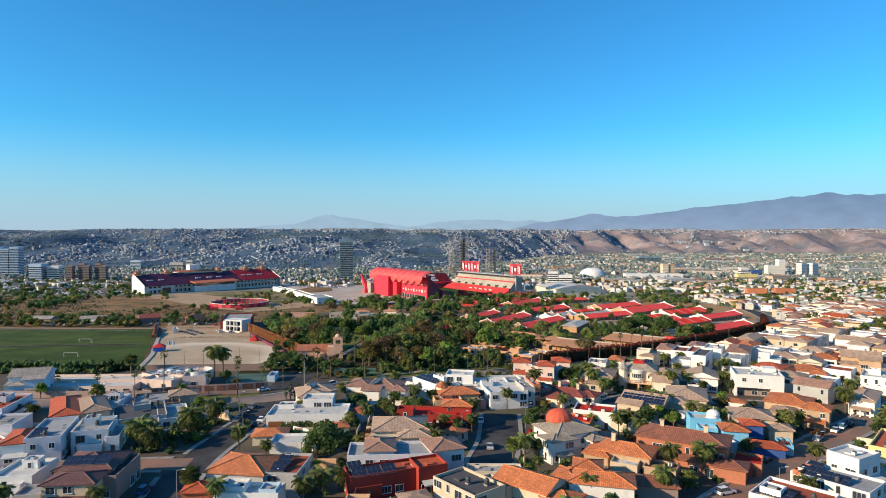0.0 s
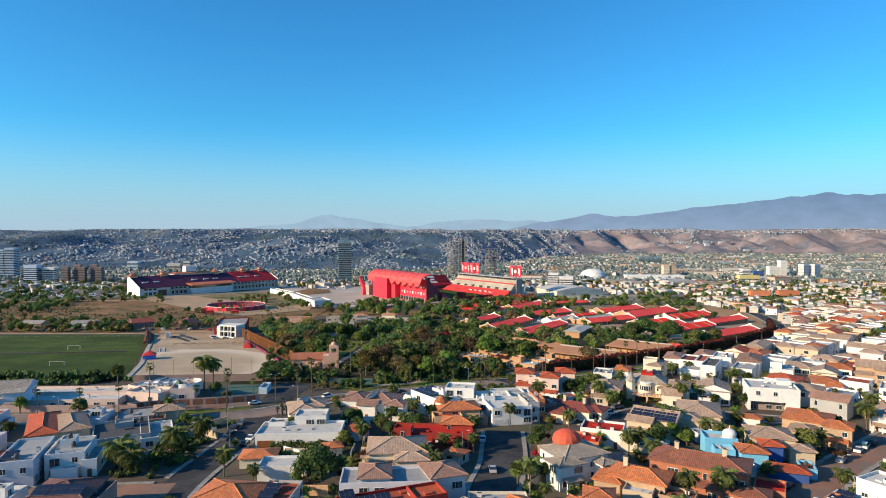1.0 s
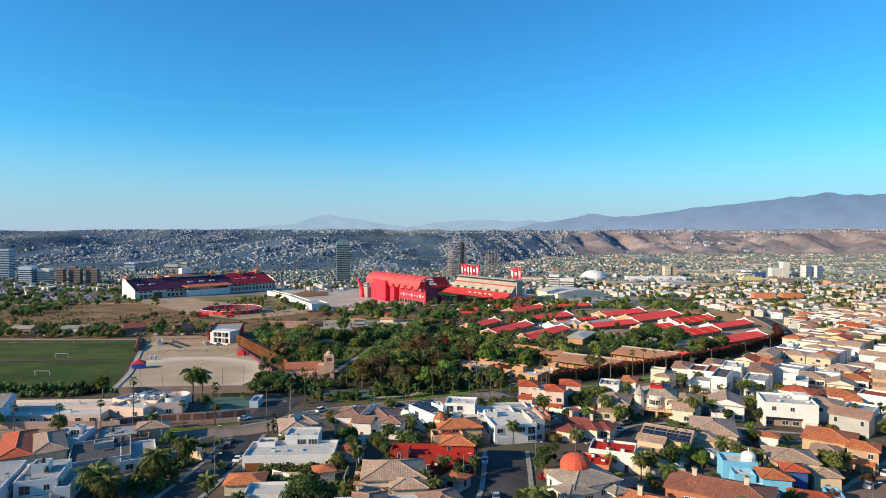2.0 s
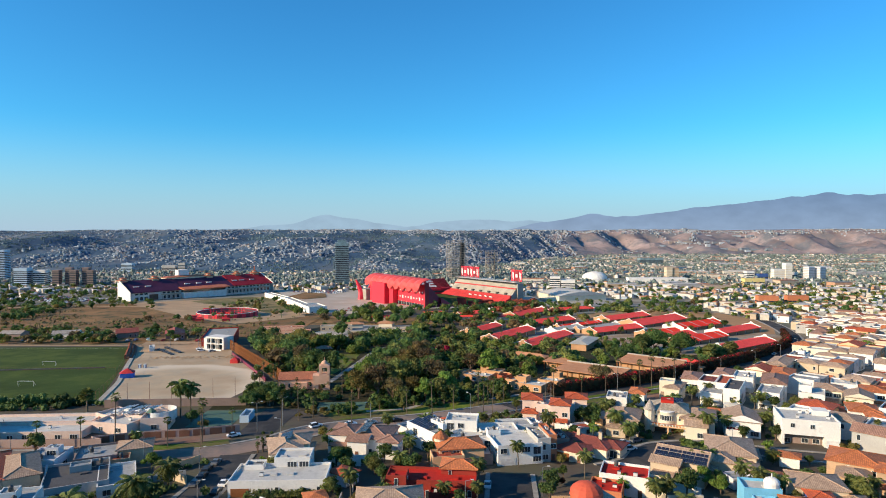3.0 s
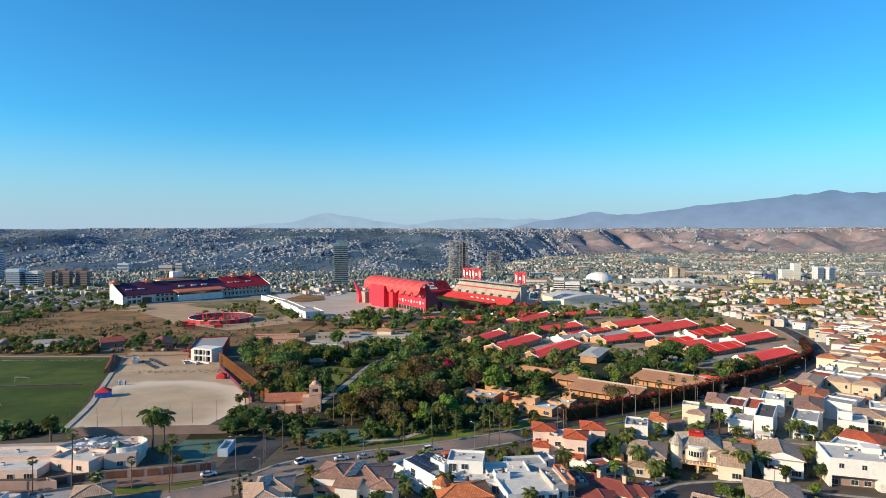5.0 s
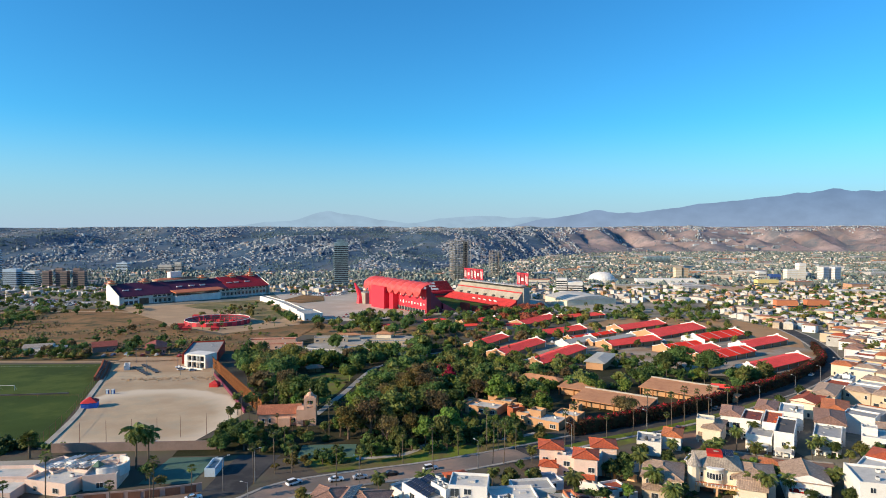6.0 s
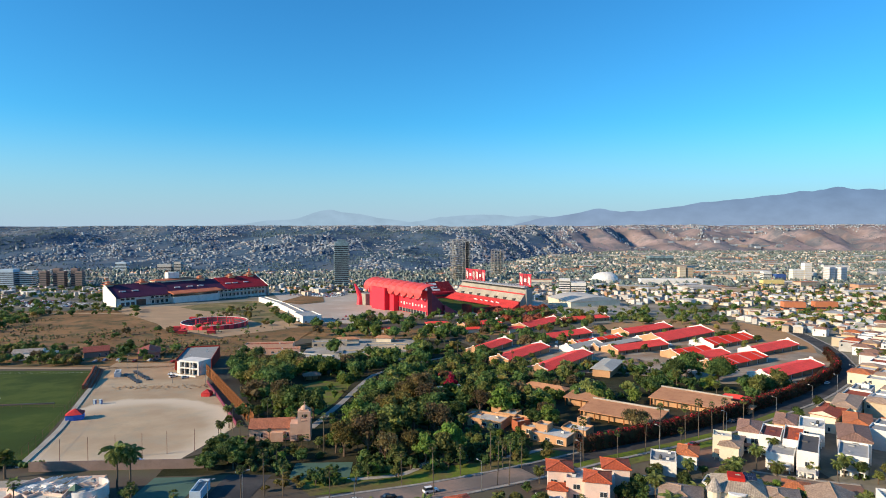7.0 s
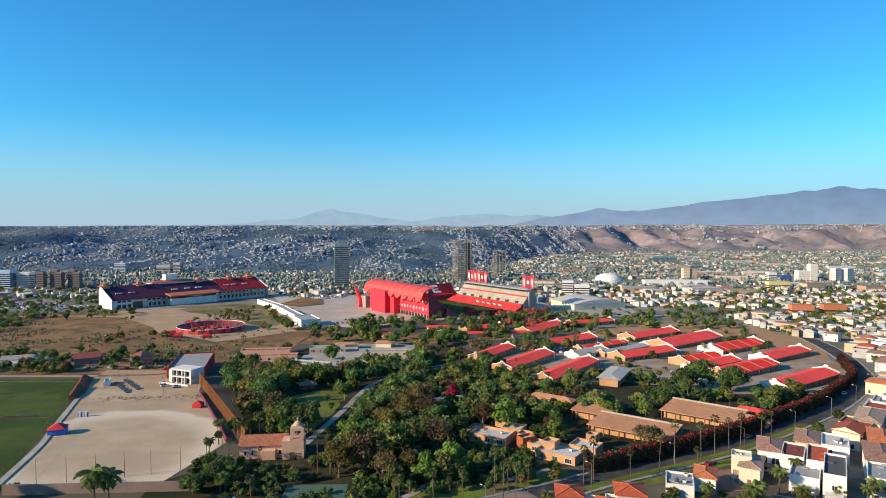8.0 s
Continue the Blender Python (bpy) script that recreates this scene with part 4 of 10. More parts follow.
def block(root, x, y, w, d, rot, h, roof, wall, rmat, full=True, r=rng, base=0.0, windows=True):
    """One volume of a house in the house's own axes."""
    M = pose(x, y, base, 0, 0, rot)
    b = Mesh()
    x0, x1, y0, y1 = -w / 2, w / 2, -d / 2, d / 2
    corners = [(x0, y0), (x1, y0), (x1, y1), (x0, y1)]
    if roof == "flat":
        t, lip = 0.25, 0.65
        inner = [(x0 + t, y0 + t), (x1 - t, y0 + t), (x1 - t, y1 - t), (x0 + t, y1 - t)]
        for i in range(4):
            p, q, a, c = corners[i], corners[(i + 1) % 4], inner[i], inner[(i + 1) % 4]
            b.face([(*p, -4), (*q, -4), (*q, h), (*p, h)])
            b.face([(*p, h), (*q, h), (*c, h), (*a, h)])
            b.face([(*c, h - lip), (*a, h - lip), (*a, h), (*c, h)])
        s = Mesh()
        s.face([(*p, h - lip) for p in inner])
        if full:
            for _ in range(r.randint(1, 2)):
                bx, by = r.uniform(x0 * 0.6, x1 * 0.6), r.uniform(y0 * 0.5, y1 * 0.6)
                s.box(bx - 0.9, bx + 0.9, by - 0.7, by + 0.7, h - lip, h - lip + 0.35)
        s.box(x0 + t, x1 - t, y0 + t, y0 + t + 0.3, h - lip, h - lip + 0.08)
        roofs = [s.finish("roof", ["roof_" + rmat], root)]
    else:
        b.prism(corners, -4, h)
        s = Mesh()
        rise = min(w, d) / 2 * (0.31 if roof == "hip" else 0.38)
        s.hip(x0, x1, y0, y1, h, rise, 0, 0.55, full, roof == "gable", 1)
        roofs = [s.finish("roof", ["roof_" + rmat, "wall_" + wall], root)]
    wall_ob = b.finish("wall", ["wall_" + wall], root)
    for o in [wall_ob] + roofs:
        o.matrix_local = M
    if full and roof == "flat" and r.random() < 0.6:
        for kind in r.sample(["ac_unit", "ac_unit", "water_tank", "vent"], r.randint(1, 3)):
            shared(kind, ROOF_BITS[kind], root, M @ pose(r.uniform(x0 + 1.2, x1 - 1.2), r.uniform(y0 + 1.2, y1 - 1.2), h - 0.65, 0, 0, r.choice((0, 90))))
    faces = [("front", M @ pose(0, y0, 0), w), ("side", M @ pose(x0, 0, 0, 0, 0, -90), d), ("side", M @ pose(x1, 0, 0, 0, 0, 90), d)]
    for face, FM, width in faces:
        W = root.matrix_world @ FM
        out = W.to_3x3() @ Vector((0, -1, 0))
        if out.x * -W.translation.x + out.y * (70 - W.translation.y) < 0 or not windows:
            continue
        facade_windows(root, FM, width, h, face, full, r)


def porch(root, M, width, rmat, wall, r):
    """Covered porch on posts before a house, its roof tilted outwards."""
    deep = r.uniform(2.0, 2.8)
    s = Mesh()
    s.face([(-width / 2, -deep, 2.75), (width / 2, -deep, 2.75), (width / 2, -0.02, 3.2), (-width / 2, -0.02, 3.2)])
    s.box(-width / 2, width / 2, -deep, -deep + 0.2, 2.45, 2.74, bottom=True)
    s.face([(-width / 2, -deep, 2.6), (-width / 2, -0.02, 3.05), (width / 2, -0.02, 3.05), (width / 2, -deep, 2.6)])
    s.finish("porch_roof", ["roof_" + rmat], root).matrix_local = M
    for k in range(3):
        p = Mesh()
        px = -width / 2 + 0.2 + (width - 0.4) * k / 2
        p.box(px - 0.18, px + 0.18, -deep + 0.02, -deep + 0.36, -1.5, 2.44)
        p.finish("porch_post", ["wall_" + wall], root).matrix_local = M


def broken_up(b, r):
    """A single volume split into a main block, lower wings and a roof box, as the villas are."""
    x, y, w, d, rot, h, roof, wall, rmat = b
    ca, sa = math.cos(radians(rot)), math.sin(radians(rot))

    def at(dx, dy, bw, bd, bh, br, bm):
        return (x + ca * dx - sa * dy, y + sa * dx + ca * dy, bw, bd, rot, bh, br, wall, bm)
    s = r.choice((-1, 1))
    if w * d < 125 or w < 9.5:
        return [b]
    if roof == "flat":
        return [at(s * w * 0.12, d * 0.06, w * 0.76, d * 0.88, h, "flat", rmat), at(-s * w * 0.36, -d * 0.04, w * 0.28, d * 0.8, max(3.2, h - 1.9), "flat", r.choice((rmat, rmat, "grey"))), at(s * w * 0.2, d * 0.2, w * 0.3, d * 0.26, h + 1.5, "flat", rmat), at(s * w * 0.1, -d * 0.44, w * 0.5, d * 0.14, 3.1, "flat", rmat)]
    low = max(3.3, h - 2.6)
    return [at(0, d * 0.13, w * 0.92, d * 0.7, h, roof, rmat), at(s * w * 0.22, -d * 0.3, w * 0.5, d * 0.36, h - 0.5, roof, rmat), at(-s * w * 0.25, -d * 0.32, w * 0.46, d * 0.3, low, "hip", rmat), at(-s * w * 0.46, d * 0.2, w * 0.22, d * 0.4, low, "hip", rmat)]


def cube_house():
    """Plain white upper storey over a recessed, shade-darkened ground floor, with a roof terrace."""
    x, y, rot = 118.5, 258.6, -17
    root = thing("house", "large plain white cubic house with flat roof", "house", pose(x, y, ground_z(x, y), 0, 0, rot), "houses")
    HOUSE_SPOTS.append((x, y, 11.5))
    m = Mesh()
    m.box(-8.2, 8.2, -7, 7, 3.6, 4.2, bottom=True)
    for a in ((-8.2, 8.2, -7, -6.75), (-8.2, 8.2, 6.75, 7), (-8.2, -7.95, -6.74, 6.74), (7.95, 8.2, -6.74, 6.74)):
        m.box(*a, 4.2, 8.6)
    m.box(-8.2, -7.5, -6.9, 6, -3, 3.6)
    m.box(3.8, 8.2, -6.9, 6, -3, 3.6)
    m.finish("wall", ["wall_white"], root)
    m = Mesh()
    m.box(-7.94, 7.94, -6.74, 6.74, 7.7, 7.95)
    m.finish("roof", ["roof_pale"], root)
    # umber in place of white: the overhang's shade is put into the colour
    m = Mesh()
    m.box(-7.49, 3.79, -4.6, 6, -3, 3.58)
    m.finish("ground_floor", ["wall_umber"], root, "recessed ground floor darkened for the shade under the overhang")
    m = Mesh()
    m.box(2.6, 7.2, 1.5, 6.3, 7.96, 9.6)
    m.finish("roof_box", ["wall_white"], root)
    for wx, wz, k in ((-5.2, 5.9, 0), (0.4, 5.9, 0), (-1.2, 0.6, 1), (2.0, 0.6, 1), (-6.2, 0.3, 1)):
        fr, pa = WINDOWS[k]
        w = shared("window", fr, root, pose(wx, -7.004 if wz > 4 else -4.604, wz))
        shared("pane", pa, w)
    for k, (bx, by) in enumerate(((-1, 3), (1.2, 3.2), (6, -2), (-3, -3))):
        shared("ac_unit", ROOF_BITS["ac_unit"], root, pose(bx, by, 7.95, 0, 0, 90 * (k % 2)))
    g = Mesh()
    g.box(4.2, 7.8, -7.6, -7.3, -2, 2.6)
    g.finish("garage_door", ["white_metal"], root)


def ornate_house():
    """Cream villa with a rounded bay over two garage doors, a pointed corner turret and a red-topped hip roof."""
    x, y, rot = 79.0, 273.0, -20
    root = thing("house", "ornate cream house with rounded bay and pointed turret", "house", pose(x, y, ground_z(x, y), 0, 0, rot), "houses")
    HOUSE_SPOTS.append((x, y, 9.0))
    m = Mesh()
    m.box(-6, 6, -5.5, 6, -3, 7.4)
    m.finish("wall", ["wall_cream"], root)
    bay = [(2.2 * math.cos(math.pi + k * math.pi / 8) - 0.6, -5.48 + 1.9 * math.sin(math.pi + k * math.pi / 8)) for k in range(9)]
    m = Mesh()
    m.prism(bay, 3.4, 7.2)
    m.finish("bay", ["wall_cream"], root, "rounded cream bay")
    m = Mesh()
    m.prism([(-0.6 + (px + 0.6) * 1.12, -5.47 + (py + 5.48) * 1.12) for px, py in bay], 7.21, 7.6)
    m.prism([(-0.6 + (px + 0.6) * 1.08, -5.47 + (py + 5.48) * 1.08) for px, py in bay], 3.0, 3.39)
    m.finish("cornice", ["wall_white"], root, "white moulded cornice")
    for k in range(1, 7):
        (xa, ya), (xb, yb) = bay[k], bay[k + 1]
        a = math.degrees(math.atan2(yb - ya, xb - xa))
        w = shared("window", WINDOWS[3][0], root, pose((xa + xb) / 2, (ya + yb) / 2, 4.6, 0, 0, a) @ pose(0, -0.02, 0))
        shared("pane", WINDOWS[3][1], w)
    m = Mesh()
    m.box(-5.8, 6.4, -8.6, -5.51, 2.55, 2.95, bottom=True)
    m.finish("balcony", ["wall_peach"], root, "peach balcony slab")
    for k in range(13):
        m = Mesh()
        m.box(-5.7 + k * 0.98, -5.5 + k * 0.98, -8.55, -8.4, 2.95, 3.7)
        m.finish("baluster", ["wall_white"], root)
    m = Mesh()
    m.box(-5.8, 6.4, -8.6, -8.35, 3.7, 3.85, bottom=True)
    m.finish("handrail", ["roof_rust"], root)
    for px in (-5.7, -0.2, 5.8):
        m = Mesh()
        m.box(px - 0.3, px + 0.3, -8.5, -7.9, -3, 2.54)
        m.finish("column", ["wall_peach"], root)
    for px in (-2.9, 2.8):
        d = shared("garage_door", GARAGE[1], root, pose(px, -5.52, 0))
        d.scale = (0.85, 1, 1)
    for px, pz in ((-4.4, 4.4), (3.8, 4.4), (5.0, 4.4)):
        w = shared("window", WINDOWS[0][0], root, pose(px, -5.502, pz))
        shared("pane", WINDOWS[0][1], w)
    m = Mesh()
    m.hip(-6, 6, -5.5, 6, 7.41, 3.0, 0, 0.7, under=0)
    m.finish("roof", ["roof_sandtile"], root, "grey-brown tiled hip roof")
    m = Mesh()
    m.box(-2.6, 1.6, -2.2, 2.4, 8.6, 10.2)
    m.finish("roof_deck", ["roof_brightred"], root, "bright red roof deck")
    solar_rack(root, pose(3.0, 0.6, 10.0, 12, 0, 0))
    m = Mesh()
    m.prism([(-6.2 + 1.7 * math.cos(k * math.pi / 5), -5.6 + 1.7 * math.sin(k * math.pi / 5)) for k in range(10)], -3, 7.6)
    m.finish("turret", ["wall_cream"], root)
    m = Mesh()
    ring = [(-6.2 + 2.2 * math.cos(k * math.pi / 5), -5.6 + 2.2 * math.sin(k * math.pi / 5), 7.61) for k in range(10)]
    for k in range(10):
        m.face([ring[k], ring[(k + 1) % 10], (-6.2, -5.6, 11.2)])
    m.finish("turret_roof", ["roof_greytile"], root, "pointed grey turret roof")
    m = Mesh()
    m.box(-9.5, -6.1, -3.6, 5, -3, 3.4)
    m.finish("side_wing", ["wall_cream"], root)
    m = Mesh()
    m.hip(-9.5, -6.1, -3.6, 5, 3.41, 1.2, 0, 0.4, under=0)
    m.finish("side_roof", ["roof_tan"], root)


def house(label, blocks, solar=0, tank=0, chimney=0, dome="", turret=0, full=True, group="houses", r=rng):
    if full and len(blocks) == 1:
        blocks = broken_up(blocks[0], r)
    x, y, w, d, rot, h, roof, wall, rmat = blocks[0]
    z = ground_z(x, y)
    root = thing("house", label, "house", pose(x, y, z, 0, 0, rot), group)
    inv = pose(x, y, z, 0, 0, rot).inverted()
    for i, (bx, by, bw, bd, br, bh, bro, bwa, brm) in enumerate(blocks):
        p = inv @ Vector((bx, by, ground_z(bx, by)))
        block(root, p.x, p.y, bw, bd, br - rot, bh, bro, bwa, brm, full, r, p.z + 0.007 * i, i < 3)
        HOUSE_SPOTS.append((bx, by, math.hypot(bw, bd) / 2))
    if full:
        bx, by, bw, bd, br, bh = blocks[min(1, len(blocks) - 1)][:6]
        if bw > 5.5 and bh > 5:
            porch(root, inv @ pose(bx, by, ground_z(bx, by), 0, 0, br) @ pose(0, -bd / 2, 0), min(bw * 0.8, 8.0), rmat if roof != "flat" else "pale", wall, r)
    tilt = min(w, d) / 2 * 0.31 / (min(w, d) / 2 + 0.55)
    for i in range(solar):
        if roof == "flat":
            sx = -w / 2 + 2.4 + (i % 3) * 3.4
            if sx > w / 2 - 1.8:
                continue
            solar_rack(root, pose(sx, -d / 4 + (i // 3) * 4.2, h + 0.25, 16, 0, 0))
        elif w >= d:
            row = (i % 2) * 3.6 - 1.8 if solar > 4 else 0.0
            col = (i // 2 - (solar // 2 - 1) / 2) if solar > 4 else i - (solar - 1) / 2
            solar_rack(root, pose(col * 3.4, -d / 4 - 0.1 - row, h + tilt * (d / 4 + 0.65 - row) + 0.16, math.degrees(math.atan(tilt)), 0, 0))
        else:
            solar_rack(root, pose(-w / 4 - 0.1, (i - (solar - 1) / 2) * 3.4, h + tilt * (w / 4 + 0.65) + 0.16, math.degrees(math.atan(tilt)), 0, -90))
    for i in range(tank):
        shared("water_tank", ROOF_BITS["water_tank"], root, pose(w / 4, d / 4 - i * 2, h - 0.65))
    for i in range(chimney):
        shared("chimney", ROOF_BITS["chimney"], root, pose(-w / 4 + i * w / 2, 0, h + 1.2))
    if dome:
        s = Mesh()
        hh = h - 0.2 if roof == "flat" else h + 0.6
        rad = 3.6 if dome == "red" else 1.8
        s.prism([(rad * math.cos(a * 0.4488), rad * math.sin(a * 0.4488)) for a in range(14)], hh - 1, hh + 0.9)
        ds = Mesh()
        ds.dome((0, 0, hh + 0.9), rad * 1.05, 0, 5, 14, 0.75)
        if dome == "white":
            ds.beam((0, 0, hh + 2.3), (0, 0, hh + 3.2), 0.12)
        m = pose(0, 3, 0) if dome == "red" else pose(2.5, -1, 0)
        a = s.finish("dome_drum", ["wall_white" if dome == "white" else "wall_rustwall"], root)
        b = ds.finish("dome", ["wall_white" if dome == "white" else "dome_red"], root, "smooth red dome" if dome == "red" else "white dome with finial")
        a.matrix_local = b.matrix_local = m
    if turret:
        s = Mesh()
        s.prism([(2 * math.cos(a * 0.628), 2 * math.sin(a * 0.628)) for a in range(10)], -3, h + 1.2)
        t = Mesh()
        ring = [(2.5 * math.cos(a * 0.628), 2.5 * math.sin(a * 0.628), h + 1.2) for a in range(10)]
        for a in range(10):
            t.face([ring[a], ring[(a + 1) % 10], (0, 0, h + 3.2)])
        o1, o2 = s.finish("turret", ["wall_cream"], root), t.finish("turret_roof", ["roof_orange"], root)
        o1.matrix_local = o2.matrix_local = pose(-w / 2 + 1.5, d / 4, 0)
    return root


# third block is dark to carry the house's shaded right side
house('grey-brown house with dark plum tiled hip roof', [(-81.5, 166.5, 12.0, 11.5, 6, 6.2, 'hip', 'umber', 'plum'), (-80.2, 157.0, 10.5, 7.0, 6, 5.8, 'hip', 'beige', 'plum'), (-75.0, 165.5, 4.0, 14.0, 6, 5.6, 'flat', 'umber', 'dark')], solar=3)
house('white flat-roofed house with a plain parapet', [(-99.1, 165.8, 11.6, 12.8, 6, 4.5, 'flat', 'white', 'pale')])
house('white house with dark panel and small tiled roof', [(-106.0, 189.9, 8.4, 18.5, 18, 6.8, 'flat', 'lavender', 'grey'), (-111.0, 185.4, 6.9, 12.1, 20, 5.7, 'hip', 'white', 'rust')], solar=1)
house('long white stuccoed house with stepped flat roofs', [(-95.5, 194.1, 11.8, 14.9, 18, 6.4, 'flat', 'white', 'grey')])
house('low house with wide dark grey flat roof', [(-96.0, 217.5, 15.0, 18.0, 27, 4.0, 'flat', 'grey', 'dark'), (-86.0, 218.5, 9.0, 16.0, 27, 3.4, 'flat', 'white', 'grey'), (-97.0, 221.0, 5.0, 4.0, 27, 5.2, 'flat', 'grey', 'grey')], tank=1)
house('house with bright rust-red tiled hip roof', [(-119.9, 218.4, 7.7, 23.9, 31, 5.0, 'hip', 'beige', 'rust')])
house('small house with brown tiled hip roof', [(-112.6, 220.3, 8.0, 19.3, 35, 5.0, 'hip', 'beige', 'tan')])
house('pale blue house with grey gabled roof', [(-158.9, 259.9, 13.6, 16.0, 18, 6.9, 'gable', 'paleblue', 'greytile')])
house('white house with reddish flat roof deck', [(-142.0, 222.4, 12.0, 21.7, 9, 5.3, 'flat', 'lavender', 'redflat')])
# lavender walls on these two white houses: shade put into the colour
house('white two-storey house with flat roofs', [(-126.7, 201.3, 8.6, 11.9, 10, 5.6, 'flat', 'lavender', 'grey')])
house('small white flat-roofed house', [(-113.6, 230.1, 11.8, 12.4, 6, 4.6, 'flat', 'lavender', 'grey')])
house('house with low grey flat roof and awnings', [(-100.5, 235.6, 11.0, 12.0, 22, 4.0, 'flat', 'umber', 'grey'), (-92.0, 240.5, 9.0, 8.0, 22, 4.3, 'hip', 'beige', 'tan'), (-93.0, 232.5, 6.0, 5.0, 22, 3.2, 'flat', 'tanwall', 'rust')])
house('house with weathered orange tiled roof', [(-35.8, 166.0, 7.6, 12.5, -4, 5.9, 'flat', 'grey', 'redflat'), (-45.8, 166.0, 13.5, 12.0, -8, 5.7, 'hip', 'grey', 'orange')], solar=5)
house('white house with flat roof and curved skylight', [(-41.0, 153.4, 13.6, 5.6, -2, 5.2, 'flat', 'white', 'pale'), (-44.0, 153.6, 5.0, 4.6, -2, 6.2, 'flat', 'white', 'pale'), (-36.5, 152.6, 3.6, 4.0, -2, 5.9, 'flat', 'paleblue', 'grey')])
house('low shed-roofed annex in rust red', [(-53.6, 157.9, 5.6, 6.0, 6, 3.6, 'hip', 'rustwall', 'rust')])
house('long white flat-roofed house with upper box', [(-42.4, 217.5, 24.4, 12.0, 3, 4.3, 'flat', 'white', 'pale'), (-41.0, 226.0, 9.5, 7.5, 3, 6.5, 'flat', 'white', 'pale'), (-50.5, 222.0, 5.0, 4.0, 3, 5.1, 'flat', 'white', 'grey')])
house('house with pinkish-brown hip roof', [(-45.9, 235.3, 9.0, 13.7, 18, 5.8, 'hip', 'cream', 'tan')])
house('dark red two-storey house with flat roof', [(-11.2, 165.2, 22.5, 6.6, 22, 5.6, 'flat', 'redwall', 'redflat'), (-3.6, 166.4, 7.0, 6.8, 22, 6.3, 'flat', 'redwall', 'rust'), (-17.0, 160.3, 6.0, 3.0, 22, 3.2, 'flat', 'redwall', 'redflat')], solar=4)
house('pale lavender house with flat roof and brown hip corners', [(-12.7, 174.7, 21.3, 9.4, 4, 6.4, 'flat', 'lavender', 'grey'), (-15.7, 175.1, 6.8, 8.8, 5, 7.1, 'hip', 'lavender', 'brown'), (-0.3, 176.8, 8.0, 9.2, 19, 6.8, 'hip', 'lavender', 'brown')])
house('cream house with wide tan tiled roof', [(-12.1, 194.8, 16.1, 17.8, 5, 5.7, 'hip', 'cream', 'tan')])
house('house with bright red terraces and orange tiles', [(-3.0, 214.5, 23.0, 9.0, -5, 4.8, 'flat', 'redwall', 'brightred'), (4.2, 218.6, 9.0, 7.0, -5, 6.0, 'hip', 'redwall', 'orange'), (-11.6, 212.0, 5.0, 5.0, -5, 6.2, 'flat', 'redwall', 'brightred'), (0.5, 208.0, 8.0, 4.0, -5, 3.2, 'flat', 'redwall', 'brightred')], tank=1)
house('house with orange tiled roofs and round turret', [(4.5, 237.0, 13.0, 9.5, 9, 5.8, 'hip', 'peach', 'orange'), (1.0, 230.5, 9.0, 6.0, 9, 5.0, 'flat', 'peach', 'redflat')], turret=1)
house('white modern house of stacked flat-roofed boxes', [(21.0, 241.0, 13.5, 12.5, 12, 6.2, 'flat', 'white', 'pale'), (6.0, 254.0, 10.0, 8.5, -8, 9.0, 'flat', 'white', 'pale'), (9.0, 246.5, 13.0, 9.0, -6, 6.0, 'flat', 'white', 'pale'), (17.0, 251.5, 12.0, 8.0, 6, 6.6, 'flat', 'white', 'pale'), (23.0, 258.0, 11.0, 7.0, 8, 6.3, 'flat', 'white', 'grey'), (15.2, 246.0, 4.0, 3.2, 8, 7.4, 'flat', 'white', 'pale'), (10.0, 238.0, 8.0, 7.0, 6, 3.2, 'flat', 'umber', 'pale')])
house('grey and orange slab-walled house wing', [(28.6, 243.0, 4.0, 11.5, 10, 7.2, 'flat', 'grey', 'grey'), (31.6, 244.0, 2.4, 11.0, 8, 7.9, 'flat', 'orangewall', 'grey'), (35.0, 247.0, 5.0, 9.0, 8, 5.6, 'flat', 'umber', 'redflat')])
house('white house with long solar-panelled flat roof', [(-5.4, 255.7, 22.4, 10.4, -54, 6.4, 'flat', 'white', 'grey')], solar=4)
house('white house with brown roofs and solar panels', [(-21.5, 249.0, 12.0, 12.5, -10, 5.6, 'hip', 'white', 'brown'), (-30.5, 252.0, 9.0, 10.5, -10, 5.5, 'hip', 'white', 'brown'), (-25.5, 243.6, 6.0, 6.0, -10, 5.2, 'gable', 'white', 'brown'), (-16.0, 242.5, 6.0, 6.5, -10, 5.4, 'hip', 'white', 'brown')], solar=3)
house('house with tan hip roof and solar racks', [(-44.1, 238.1, 9.7, 13.6, 8, 6.2, 'hip', 'cream', 'tan')], solar=2)
house('pink and cream house with twin tiled towers', [(33.0, 287.0, 7.0, 8.0, -8, 8.0, 'hip', 'pink', 'rust'), (42.0, 278.0, 6.8, 8.0, -14, 8.0, 'hip', 'pink', 'rust'), (37.4, 283.0, 6.0, 7.5, -14, 7.0, 'flat', 'pink', 'pale'), (31.5, 281.0, 5.0, 5.0, -14, 4.0, 'hip', 'pink', 'rust'), (50.0, 289.0, 7.5, 8.0, -10, 7.8, 'hip', 'pink', 'rust'), (45.5, 285.0, 6.0, 7.0, -12, 6.4, 'flat', 'white', 'pale')])
house('house with sprawling dark red tiled roofs', [(45.0, 246.5, 14.0, 9.5, -34, 3.5, 'hip', 'cream', 'darkred'), (39.0, 241.5, 10.0, 8.0, -34, 3.3, 'hip', 'cream', 'darkred'), (51.0, 244.6, 8.0, 6.5, -34, 3.2, 'hip', 'cream', 'darkred'), (35.0, 250.5, 8.0, 8.0, -34, 4.4, 'hip', 'umber', 'darkred')], chimney=2)
ornate_house()
